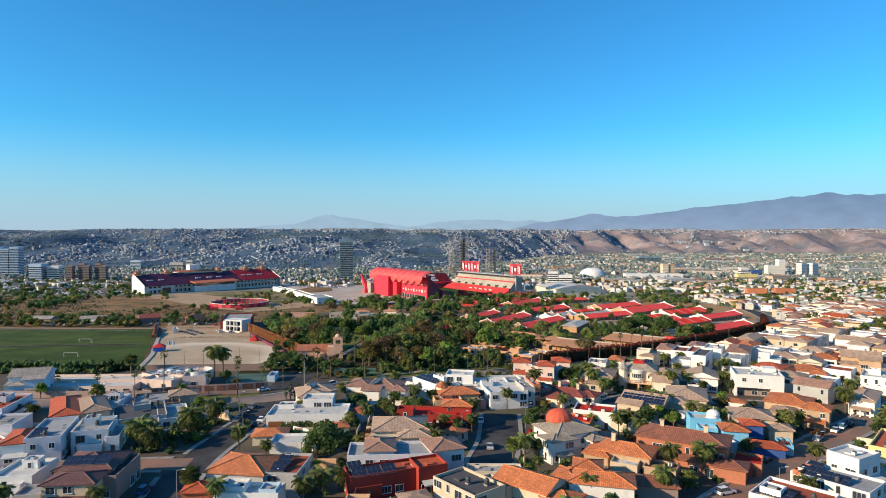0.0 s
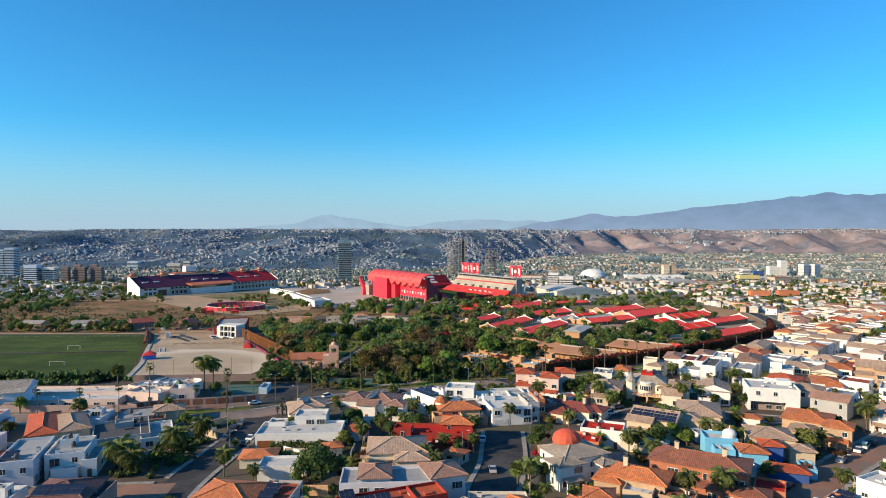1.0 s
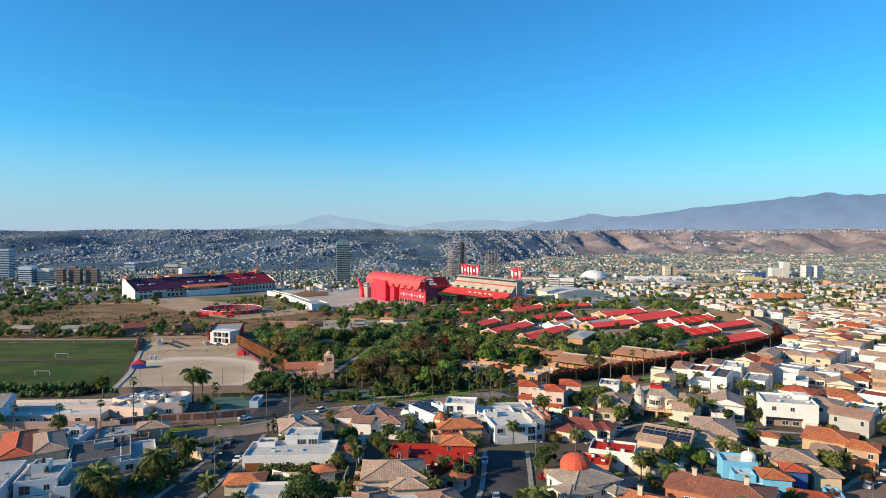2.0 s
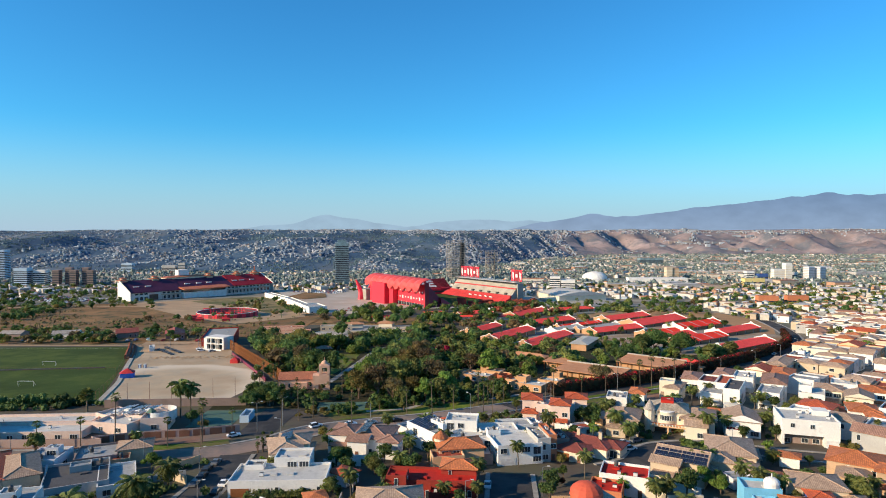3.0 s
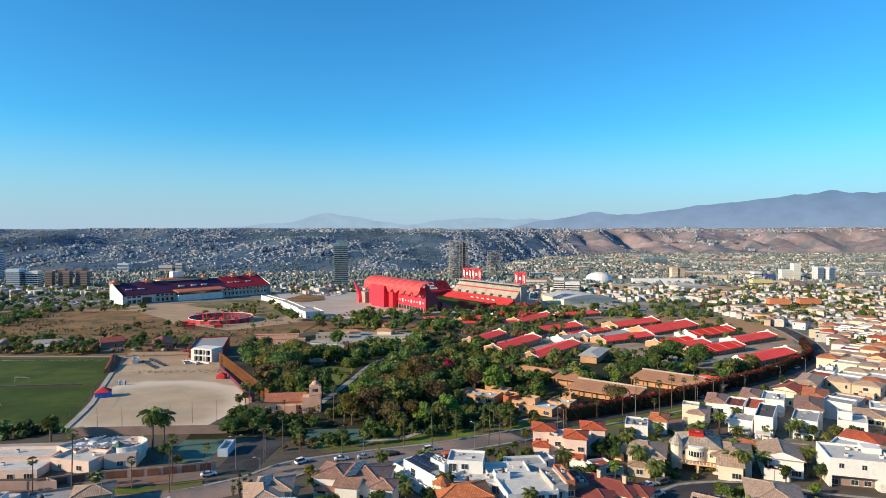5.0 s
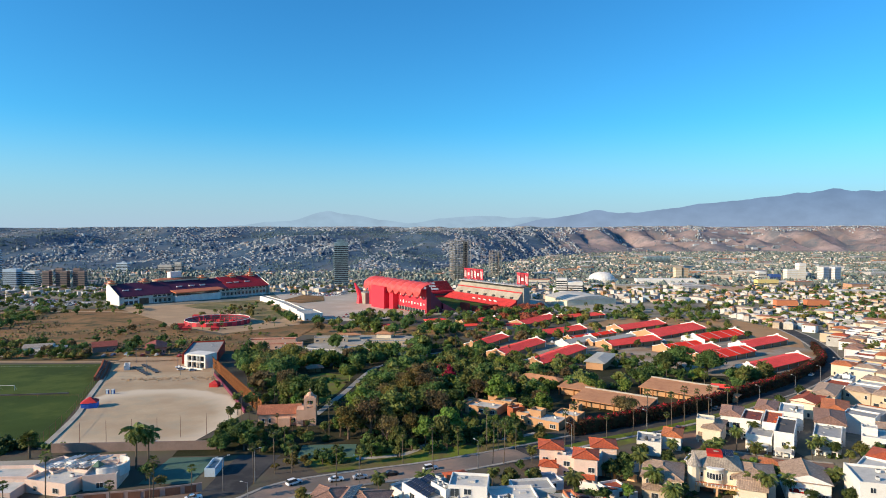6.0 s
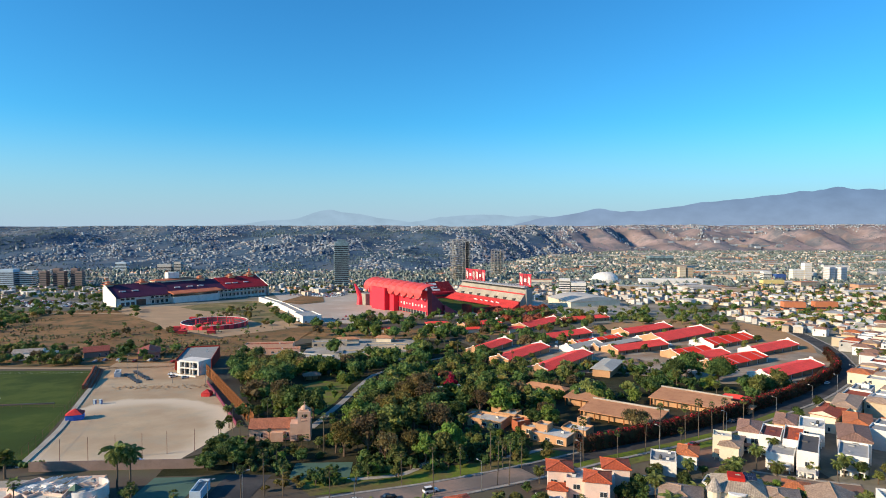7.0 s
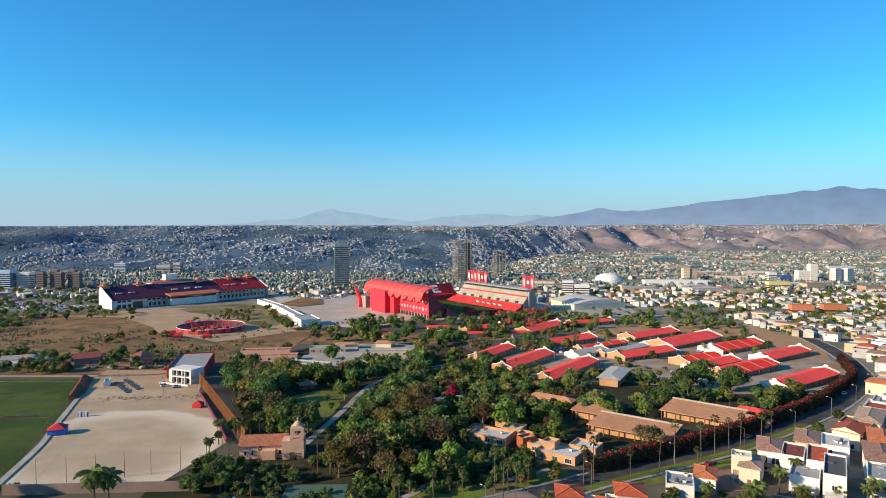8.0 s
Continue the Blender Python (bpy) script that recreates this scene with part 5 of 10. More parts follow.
house('house with tan hip roof beside the palms', [(62.6, 270.5, 10.5, 14.0, -22, 5.8, 'hip', 'beige', 'tan'), (58.5, 264.5, 6.0, 6.0, -22, 3.4, 'hip', 'beige', 'tan')])
house('house with large tan hip roof and porch', [(87.5, 268.5, 10.5, 14.0, -23, 6.0, 'hip', 'cream', 'tan'), (84.0, 261.5, 6.5, 6.0, -23, 4.6, 'gable', 'cream', 'tan')])
house('white gabled house with red awnings', [(102.0, 268.0, 11.0, 13.0, -22, 5.6, 'gable', 'white', 'tan'), (97.5, 261.5, 7.0, 6.0, -22, 3.4, 'flat', 'white', 'brightred')])
cube_house()
house('tan-roofed house with a field of solar panels', [(65.5, 225.5, 14.5, 14.0, -33, 5.6, 'gable', 'beige', 'tan')], solar=8)
house('house with tan hip roof behind garden wall', [(82.1, 233.0, 13.6, 23.2, -21, 5.4, 'hip', 'beige', 'tan')])
house('white house with faceted sand-grey roof and red dome', [(33.0, 190.6, 13.0, 11.0, 24, 6.6, 'hip', 'white', 'sandtile'), (29.6, 184.2, 7.0, 6.0, 24, 6.0, 'hip', 'white', 'sandtile'), (39.0, 187.0, 4.0, 7.0, 24, 5.4, 'hip', 'white', 'sandtile')], dome='red')
house('house with bright red flat roof terraces', [(47.0, 216.0, 12.0, 9.0, -21, 5.4, 'flat', 'white', 'brightred'), (40.5, 209.5, 8.0, 8.0, -21, 4.0, 'flat', 'orangewall', 'brightred'), (53.5, 211.0, 5.0, 6.0, -21, 4.6, 'flat', 'cream', 'brightred')])
house('large salmon house with brown tiles and chimneys', [(62.2, 183.4, 21.5, 11.0, -30, 6.8, 'hip', 'salmon', 'rustbrown'), (75.6, 176.6, 6.5, 7.5, -30, 3.4, 'flat', 'salmon', 'brightred'), (60.4, 176.6, 15.0, 4.4, -30, 3.5, 'hip', 'salmon', 'rustbrown'), (69.0, 171.6, 7.0, 6.0, -30, 3.6, 'hip', 'salmon', 'rustbrown')], chimney=2)
house('tan house with stepped orange tiled roofs', [(46.0, 178.4, 13.0, 9.0, -30, 5.2, 'hip', 'tanwall', 'orange'), (39.6, 179.4, 6.0, 8.0, -30, 4.4, 'hip', 'tanwall', 'orange'), (44.0, 172.4, 6.4, 4.8, -28, 4.2, 'flat', 'beige', 'pale'), (52.0, 170.4, 7.5, 6.0, -30, 3.9, 'flat', 'tanwall', 'rustbrown'), (46.2, 161.8, 11.5, 6.0, -12, 3.5, 'hip', 'umber', 'rustbrown')], chimney=1)
house('house with clustered orange tiled hip roofs', [(34.6, 158.4, 13.5, 8.0, -14, 5.5, 'hip', 'white', 'orange'), (33.2, 165.2, 6.0, 6.0, -14, 6.0, 'hip', 'white', 'orange'), (28.2, 161.6, 6.0, 7.0, -30, 5.0, 'hip', 'white', 'orange')])
house('house with smooth orange gabled roofs', [(19.0, 158.3, 13.0, 9.0, -39, 5.0, 'gable', 'beige', 'orange'), (25.0, 152.0, 6.5, 6.0, -39, 4.2, 'hip', 'beige', 'orange')])
house('beige house with sunken dark flat roof', [(5.4, 156.0, 13.5, 8.8, -50, 5.8, 'flat', 'beige', 'dark'), (12.0, 158.6, 8.0, 3.0, -50, 4.8, 'flat', 'beige', 'pale')], tank=1)
house('low outbuilding with pale flat roof', [(12.0, 169.6, 13.0, 5.0, 0, 3.5, 'flat', 'cream', 'grey')])
house('bright blue house with white dome and red hips', [(76.6, 205.8, 8.4, 6.6, -12, 5.7, 'flat', 'skyblue', 'pale'), (81.0, 196.2, 6.4, 6.4, -12, 5.0, 'hip', 'skyblue', 'orange'), (87.0, 198.4, 5.0, 5.0, -12, 5.8, 'hip', 'deepblue', 'rust'), (86.0, 188.6, 9.0, 5.5, -20, 2.7, 'hip', 'deepblue', 'rust'), (92.2, 190.4, 3.4, 6.5, -20, 2.8, 'flat', 'skyblue', 'rust'), (75.0, 199.4, 5.0, 5.0, -12, 4.4, 'flat', 'skyblue', 'pale')], dome='white')
house('house with wide tan hip roof', [(91.0, 206.8, 11.0, 10.0, -16, 6.0, 'hip', 'beige', 'tan'), (95.5, 199.6, 6.0, 6.0, -16, 4.2, 'hip', 'beige', 'tan')])
house('tan house with orange tiled hip roofs', [(111.5, 223.0, 12.5, 12.0, -37, 6.2, 'hip', 'tanwall', 'orange'), (114.8, 213.6, 7.0, 7.0, -36, 6.2, 'hip', 'tanwall', 'orange'), (106.0, 215.6, 7.0, 8.0, -36, 4.6, 'hip', 'tanwall', 'tan')])
house('white house with red-lined roof terrace', [(72.0, 149.8, 13.4, 12.2, -46, 5.7, 'flat', 'white', 'redflat'), (68.0, 150.4, 4.0, 3.6, -46, 6.9, 'flat', 'white', 'grey')], solar=2)
house('white flat-roofed house with timber parapet', [(86.6, 158.8, 15.5, 10.0, -52, 5.8, 'flat', 'white', 'grey'), (96.0, 168.0, 8.8, 7.2, 29, 8.0, 'flat', 'white', 'pale'), (81.0, 162.6, 6.0, 1.6, 38, 6.3, 'flat', 'orangewall', 'grey')], solar=4)
house('yellow house with flat roof', [(116.1, 182.6, 8.1, 18.6, -43, 6.0, 'flat', 'yellow', 'rust')])
house('house with orange hip roof behind bamboo', [(147.9, 273.7, 9.9, 16.0, -25, 6.5, 'hip', 'white', 'orange')])
house('large tan house with gabled tiled roof', [(184.9, 298.8, 15.8, 16.0, -34, 8.0, 'gable', 'tanwall', 'tan')])
house('white house with tan roof and arched porch', [(142.1, 232.3, 7.2, 16.0, -41, 5.4, 'hip', 'white', 'tan')])
house('white house with flat grey roof', [(169.4, 262.7, 13.4, 16.0, -38, 6.5, 'flat', 'white', 'pale')])
house('white corner house with brown hip roof', [(97.9, 317.9, 6.0, 13.1, -32, 6.0, 'hip', 'cream', 'tan'), (95.5, 319.9, 6.0, 6.0, -25, 8.0, 'flat', 'cream', 'pale')])
house('white house with brown hip roof and tall windows', [(110.3, 331.0, 7.2, 14.4, -27, 7.5, 'hip', 'white', 'brown')])
house('white stepped house with dark red roof', [(115.5, 325.5, 6.7, 14.1, -32, 7.5, 'flat', 'white', 'darkred')])
house('low house with grey metal flat roof', [(112.3, 312.7, 8.1, 15.4, -33, 5.5, 'flat', 'white', 'grey')])
house('white house with terracotta roof terrace', [(120.6, 320.6, 6.0, 17.3, -31, 8.0, 'flat', 'white', 'rust')])
house('tall white house with dark flat roof', [(118.5, 308.0, 6.0, 19.8, -32, 8.5, 'flat', 'white', 'dark')])
house('white two-storey house with brown hip roof', [(141.6, 320.9, 9.2, 19.4, -30, 8.0, 'hip', 'white', 'brown')])
house('white flat-roofed house with roof room', [(147, 303, 9.0, 11.0, -32, 6.8, 'flat', 'white', 'pale'), (145.5, 305, 4.5, 5.0, -32, 9.0, 'flat', 'white', 'pale')])
house('cream house with low tan hip roof', [(158.5, 311, 9.5, 11.0, -32, 6.4, 'hip', 'cream', 'tan')])
house('white house with stepped flat roofs', [(170, 319, 9.5, 11.0, -32, 7.4, 'flat', 'white', 'pale')])
house('cream house with tan gabled roof', [(161, 296, 9.0, 10.5, -32, 6.6, 'gable', 'cream', 'tan')])
house('white house with orange hip roof', [(174, 306.5, 9.0, 10.0, -32, 6.6, 'hip', 'white', 'orange')])
house('white house with long balcony and flat roof', [(133.1, 307.8, 8.2, 18.5, -34, 7.0, 'flat', 'white', 'grey')])
house('peach house with small brown hip roofs', [(129.6, 342.3, 6.9, 14.8, -32, 7.0, 'hip', 'peach', 'brown')])
house('white house with pale flat roof near boulevard', [(136.9, 337.7, 8.3, 14.5, -31, 7.0, 'flat', 'white', 'pale')])
house('cream house with tan hip roof near boulevard', [(170.3, 369.2, 8.9, 23.4, -39, 7.5, 'hip', 'cream', 'tan')])
house('house with bright orange tiled roof', [(156.4, 341.3, 8.9, 19.0, -32, 7.0, 'hip', 'beige', 'orange')])
house('house with red tiled kiosk roof', [(80.0, 310.7, 6.0, 9.6, -24, 5.0, 'hip', 'white', 'orange')])
house('long white house with cluttered flat roof', [(69.9, 305.1, 7.9, 10.3, -19, 5.0, 'flat', 'white', 'grey')])
house('white terrace house with grey upper storey', [(196.0, 400.2, 10.4, 16.0, -41, 7.0, 'flat', 'white', 'grey')])
house('low annex with orange tiled roof beside the street', [(-49.2, 198.4, 9.0, 6.8, 6, 2.9, 'hip', 'cream', 'orange')], full=False)
house('tiny garden house with bright orange hip roof', [(-31.1, 205.3, 4.8, 4.8, 20, 2.9, 'hip', 'cream', 'orange')], full=False)
house('white flat-roofed annex with pale roof', [(-40.5, 189.8, 11.6, 7.4, 4, 3.9, 'flat', 'white', 'pale')], full=False)
patch("garden_lawn", [(-30.5, 195), (-22.1, 196.1), (-22, 203.6), (-29.3, 204.5)], 0.08, "grass", "small sunny lawn between the villas", "lawn")


# ---- stables, park buildings ----
def barn(x, y, length, width, rot, h=3.6, roof="barn_red", wall="zoo_wall", gable="wall_white", white_ends=False):
    root = thing("stable", "long low stable with bright red metal roof" if roof != "barn_grey" else "long low stable with grey metal roof", "stable", pose(x, y, ground_z(x, y), 0, 0, rot), "red-roofed stables")
    a, b, rise = length / 2, width / 2, width * 0.13
    r = Mesh()
    for s in (-1, 1):
        lo, hi = (-a - 0.3, s * (b + 1.2), h - 0.3), (a + 0.3, s * (b + 1.2), h - 0.3)
        top0, top1 = (-a - 0.3, 0, h + rise), (a + 0.3, 0, h + rise)
        r.face([lo, hi, top1, top0] if s < 0 else [hi, lo, top0, top1])
        d = Vector((0, 0, -0.18))
        q = [Vector(p) + d for p in (lo, hi, top1, top0)]
        r.face(q[::-1] if s < 0 else q)
        r.face([q[0], q[1], hi, lo] if s < 0 else [q[1], q[0], lo, hi])
    r.finish("roof", [roof], root)
    w = Mesh()
    w.box(-a + 0.5, a - 0.5, -b, b, -3, h - 0.35)
    w.finish("wall", [wall], root)
    for e in (-1, 1):
        g = Mesh()
        x0, x1 = (e * a - 0.25, e * a + 0.25)
        prof = [(-b - 0.4, -3), (-b - 0.4, h + 0.1), (-b * 0.45, h + rise * 0.6 + 0.25), (-1.1, h + rise + 0.35), (-0.9, h + rise + 1.2), (0.9, h + rise + 1.2), (1.1, h + rise + 0.35), (b * 0.45, h + rise * 0.6 + 0.25), (b + 0.4, h + 0.1), (b + 0.4, -3)]
        g.face([(x0, p, z) for p, z in prof[::-1]])
        g.face([(x1, p, z) for p, z in prof])
        for (p, z), (q, zz) in zip(prof, prof[1:]):
            g.face([(x0, p, z), (x0, q, zz), (x1, q, zz), (x1, p, z)])
        g.finish("gable_wall", [gable if e > 0 or white_ends else wall], root)
        c = Mesh()
        for (p, z), (q, zz) in zip(prof[1:-2], prof[2:-1]):
            c.beam((e * a, p, z), (e * a, q, zz), 0.3)
        c.finish("gable_coping", ["wall_white"], root, "white gable coping")
    for k in range(int(length // 12)):
        px = -a + 6 + k * 12
        p = Mesh()
        p.box(px - 0.12, px + 0.12, -b - 1.0, -b - 0.8, -2, h - 0.3)
        p.finish("post", ["white_metal"], root)
        d = Mesh()
        d.box(px + 1.6, px + 3.2, -b - 0.05, -b, 0, 2.2)
        d.finish("stall_door", ["rust_gate"], root)
    return root


barn(31, 559, 47, 12, 57)
barn(50, 528, 58, 14, 54)
barn(72, 496, 63, 13, 53)
barn(137, 557, 52, 16, 31)
barn(92, 615, 60, 17, 36)
barn(172, 652, 61, 18, 36)
barn(190, 619, 72, 24, 38)
barn(215, 589, 57, 20, 34, roof="barn_striped", white_ends=True)
barn(166, 533, 37, 16, 32, roof="barn_striped")
barn(168, 515, 46, 13, 36, white_ends=True)
barn(181, 500, 55, 16, 35, roof="barn_striped")
barn(232, 553, 54, 15, 35, white_ends=True)
barn(198, 467, 58, 14.5, 35, white_ends=True)
barn(116, 590, 52, 8, 35, roof="barn_striped")
barn(127, 571, 51, 8, 37, roof="barn_grey")
barn(85, 693, 60, 18, 50)
barn(98, 559, 34, 12, 40, roof="barn_grey", wall="wall_white")
barn(30, 690, 40, 15, 30)
barn(140, 735, 50, 14, 25)


def pavilion(label, x, y, w, d, rot, h, rise, wall="zoo_wall", roof="roof_clay_low", cat="pavilion", lean=False, posts=True, up=0.0):
    """An open-sided or walled hall with a shallow tiled roof."""
    root = thing("pavilion", label, cat, pose(x, y, ground_z(x, y) + up, 0, 0, rot), "park buildings")
    x0, x1, y0, y1 = -w / 2, w / 2, -d / 2, d / 2
    b = Mesh()
    b.box(x0 + 1, x1 - 1, y0 + (3 if posts else 0.3), y1 - 0.3, -3, h)
    if lean:
        for s in (x0 + 1, x1 - 1):
            b.face([(s, y0 + 3, h), (s, y1 - 0.3, h), (s, y1 - 0.3, h + rise - 0.1)])
        b.face([(x0 + 1, y1 - 0.3, h), (x1 - 1, y1 - 0.3, h), (x1 - 1, y1 - 0.3, h + rise - 0.1), (x0 + 1, y1 - 0.3, h + rise - 0.1)])
    b.finish("wall", [wall], root)
    r = Mesh()
    if lean:
        q = [(x0, y0, h), (x1, y0, h), (x1, y1, h + rise), (x0, y1, h + rise)]
        r.face(q)
        r.face([(px, py, pz - 0.3) for px, py, pz in q[::-1]])
        for i in range(4):
            p, c = q[i], q[(i + 1) % 4]
            r.face([(p[0], p[1], p[2] - 0.3), (c[0], c[1], c[2] - 0.3), c, p])
    else:
        r.hip(x0, x1, y0, y1, h, rise, 0, 0.4, under=0)
    r.finish("roof", [roof], root)
    if lean:
        c = Mesh()
        c.box(x0 - 0.2, x1 + 0.2, y1 - 0.1, y1 + 0.5, -1, h + rise + 0.6)
        c.finish("parapet", ["concrete"], root)
    if posts:
        n = max(3, int(w // 5))
        for i in range(n):
            px = x0 + 0.8 + (w - 1.6) * i / (n - 1)
            p = Mesh()
            p.box(px - 0.2, px + 0.2, y0 + 0.5, y0 + 0.9, -2, h - 0.1)
            p.finish("post", ["wood_fence"], root)
    return root


pavilion("long park hall with sloping terracotta roof", 111, 388.5, 32, 18, -38, 3.8, 1.1, lean=True)
pavilion("broad park hall with sloping terracotta roof", 74, 366, 33, 17, -35, 3.6, 0.9, lean=True)
pavilion("park hall wing with terracotta roof", 64, 391, 17, 13, -34, 4.2, 0.8, lean=True)
pavilion("small red-roofed park shed", 134, 392, 12, 8, -38, 3.6, 1.4, roof="barn_red", posts=False)
pavilion("low wing with terracotta roof by the hedge", 128, 381, 16, 6, -42, 3.2, 1.2, posts=False)
pavilion("orange-walled hall with pale mono-pitch roof", 95, 472, 12, 32, -28, 5.0, 1.3, roof="barn_grey", posts=False)
pavilion("low park office with orange roof", 50, 416, 22, 7, -35, 3.6, 1.4, posts=False)
pavilion("small park kiosk with brown tiled roof", -76, 449, 9, 6, 20, 3.0, 1.6, roof="roof_brown")
pavilion("park restroom with flat orange walls", 26, 440, 5, 4, 10, 3.6, 0.5, roof="roof_pale", posts=False)
pavilion("open park shelter with white roof", 0, 416, 14, 5, 22, 3.2, 0.8, roof="barn_grey")
pavilion("kiosk with red canopy among trees", -1, 450, 8, 6, 0, 3.4, 1.6, roof="barn_red")


def flat_hall(label, blocks, wall="zoo_wall", rmat="pale", name="park_building", cat="building"):
    """Flat-roofed walled blocks that belong together."""
    x, y, w, d, rot, h = blocks[0]
    M0 = pose(x, y, ground_z(x, y), 0, 0, rot)
    root = thing(name, label, cat, M0, "park buildings")
    for i, (bx, by, bw, bd, br, bh) in enumerate(blocks):
        p = M0.inverted() @ Vector((bx, by, ground_z(bx, by)))
        M = pose(p.x, p.y, p.z + 0.006 * i, 0, 0, br - rot)
        b, s = Mesh(), Mesh()
        X, Y, t = bw / 2, bd / 2, 0.3
        out = [(-X, -Y), (X, -Y), (X, Y), (-X, Y)]
        inn = [(-X + t, -Y + t), (X - t, -Y + t), (X - t, Y - t), (-X + t, Y - t)]
        for k in range(4):
            a, c, e, f = out[k], out[(k + 1) % 4], inn[k], inn[(k + 1) % 4]
            b.face([(*a, -3), (*c, -3), (*c, bh), (*a, bh)])
            b.face([(*a, bh), (*c, bh), (*f, bh), (*e, bh)])
            b.face([(*f, bh - 0.9), (*e, bh - 0.9), (*e, bh), (*f, bh)])
        s.face([(*e, bh - 0.9) for e in inn])
        for o in (b.finish("wall", [wall], root), s.finish("roof", ["roof_" + rmat], root)):
            o.matrix_local = M
        for kx in range(int(bw // 5)):
            fr, pa = WINDOWS[(kx + i) % 3]
            wo = shared("window", fr, root, M @ pose(-X + bw * (kx + 0.5) / max(1, int(bw // 5)), -Y - 0.004, min(1.0, bh - 2.6)))
            shared("pane", pa, wo)
        if bw * bd > 60:
            shared("ac_unit", ROOF_BITS["ac_unit"], root, M @ pose(X * 0.4, Y * 0.3, bh - 0.9))
            shared("vent", ROOF_BITS["vent"], root, M @ pose(-X * 0.4, -Y * 0.2, bh - 0.9))
    return root


def clinic_roof():
    """White ribs, a curved parapet and a green glass pyramid over the clinic's roofs."""
    root = thing("roof_trellis", "white ribbed trellis with curved screen on the clinic roof", "trellis", pose(-107, 276, ground_z(-107, 276) - 1.1, 0, 0, -14) @ Matrix.Diagonal((0.85, 0.9, 1, 1)))
    for k in range(9):
        m = Mesh()
        m.beam((-13 + k * 1.7, -5.5 + k * 0.35, 6.0), (-10 + k * 1.7, 4.5 + k * 0.3, 6.6 + 0.25 * (k % 3)), 0.22)
        m.finish("rib", ["white_metal"], root)
    for k in range(4):
        m = Mesh()
        m.box(-12 + k * 4.3, -9.6 + k * 4.3 - k * 0.2, -3 + k * 1.1, -1.2 + k * 1.1, 5.2, 6.5 + 0.4 * (k % 2))
        m.finish("roof_box", ["wall_white"], root)
    m = Mesh()
    arc = [(8 + 6 * math.cos(a * 0.2), 1 + 6 * math.sin(a * 0.2)) for a in range(-8, 10)]
    for (xa, ya), (xb, yb) in zip(arc, arc[1:]):
        m.face([(xa, ya, 4), (xb, yb, 4), (xb, yb, 7.2), (xa, ya, 7.2)])
        xc, yc, xd, yd = 8 + (xa - 8) * 0.95, 1 + (ya - 1) * 0.95, 8 + (xb - 8) * 0.95, 1 + (yb - 1) * 0.95
        m.face([(xd, yd, 4), (xc, yc, 4), (xc, yc, 7.2), (xd, yd, 7.2)])
        m.face([(xa, ya, 7.2), (xb, yb, 7.2), (xd, yd, 7.2), (xc, yc, 7.2)])
    m.finish("curved_parapet", ["wall_white"], root)
    m = Mesh()
    c = [(3, -2), (6, -2), (6, 1), (3, 1)]
    for k in range(4):
        m.face([(*c[k], 6.3), (*c[(k + 1) % 4], 6.3), (4.5, -0.5, 7.9)])
    m.finish("skylight", ["court"], root, "green glass pyramid skylight")


flat_hall("orange-plastered park building with walled flat roof", [(17, 358, 15, 10, -28, 3.6), (26, 364, 8, 7, -28, 4.2), (22, 370, 5, 5, -28, 5.2), (30, 356, 6, 5, -28, 3.8), (12, 366, 7, 6, -28, 3.4)])
flat_hall("orange-plastered entrance building with stepped roofs", [(40, 338, 15, 11, -34, 3.4), (37, 342, 5, 5, -34, 5.4), (50, 343, 10, 8, -34, 3.8), (54, 350, 4, 4, -34, 5.4), (33, 347, 6, 6, -34, 3.2)])
flat_hall("rust-walled annex beside the park building", [(29, 350, 6, 4, 30, 4.4)], wall="wall_rustwall")
flat_hall("long pink school building with flat roof", [(-125, 538, 42, 8, 8, 4.0), (-130, 556, 34, 9, 8, 5.0)], wall="pink_stone", rmat="redflat")
flat_hall("low hall with pale green metal roof", [(-95, 513, 40, 9, -18, 4.0)], wall="wall_grey", rmat="grey")
for bx, by, bw, bd, br in ((-78, 590, 18, 9, 12), (-50, 598, 14, 10, -8), (20, 650, 26, 10, 20), (60, 655, 20, 9, 30), (-10, 690, 22, 9, 10), (-60, 650, 24, 10, 8)):
    pavilion("low outbuilding with rust-red metal roof", bx, by, bw, bd, br, 3.6, 1.3, wall="wall_cream", roof="barn_red" if bw > 19 else "roof_clay_low", posts=False)
flat_hall("low white workshop behind the trees", [(-55, 528, 34, 14, 4, 3.5), (-45, 560, 30, 10, 4, 3.5), (-90, 575, 26, 10, 10, 4)], wall="wall_beige", rmat="grey")


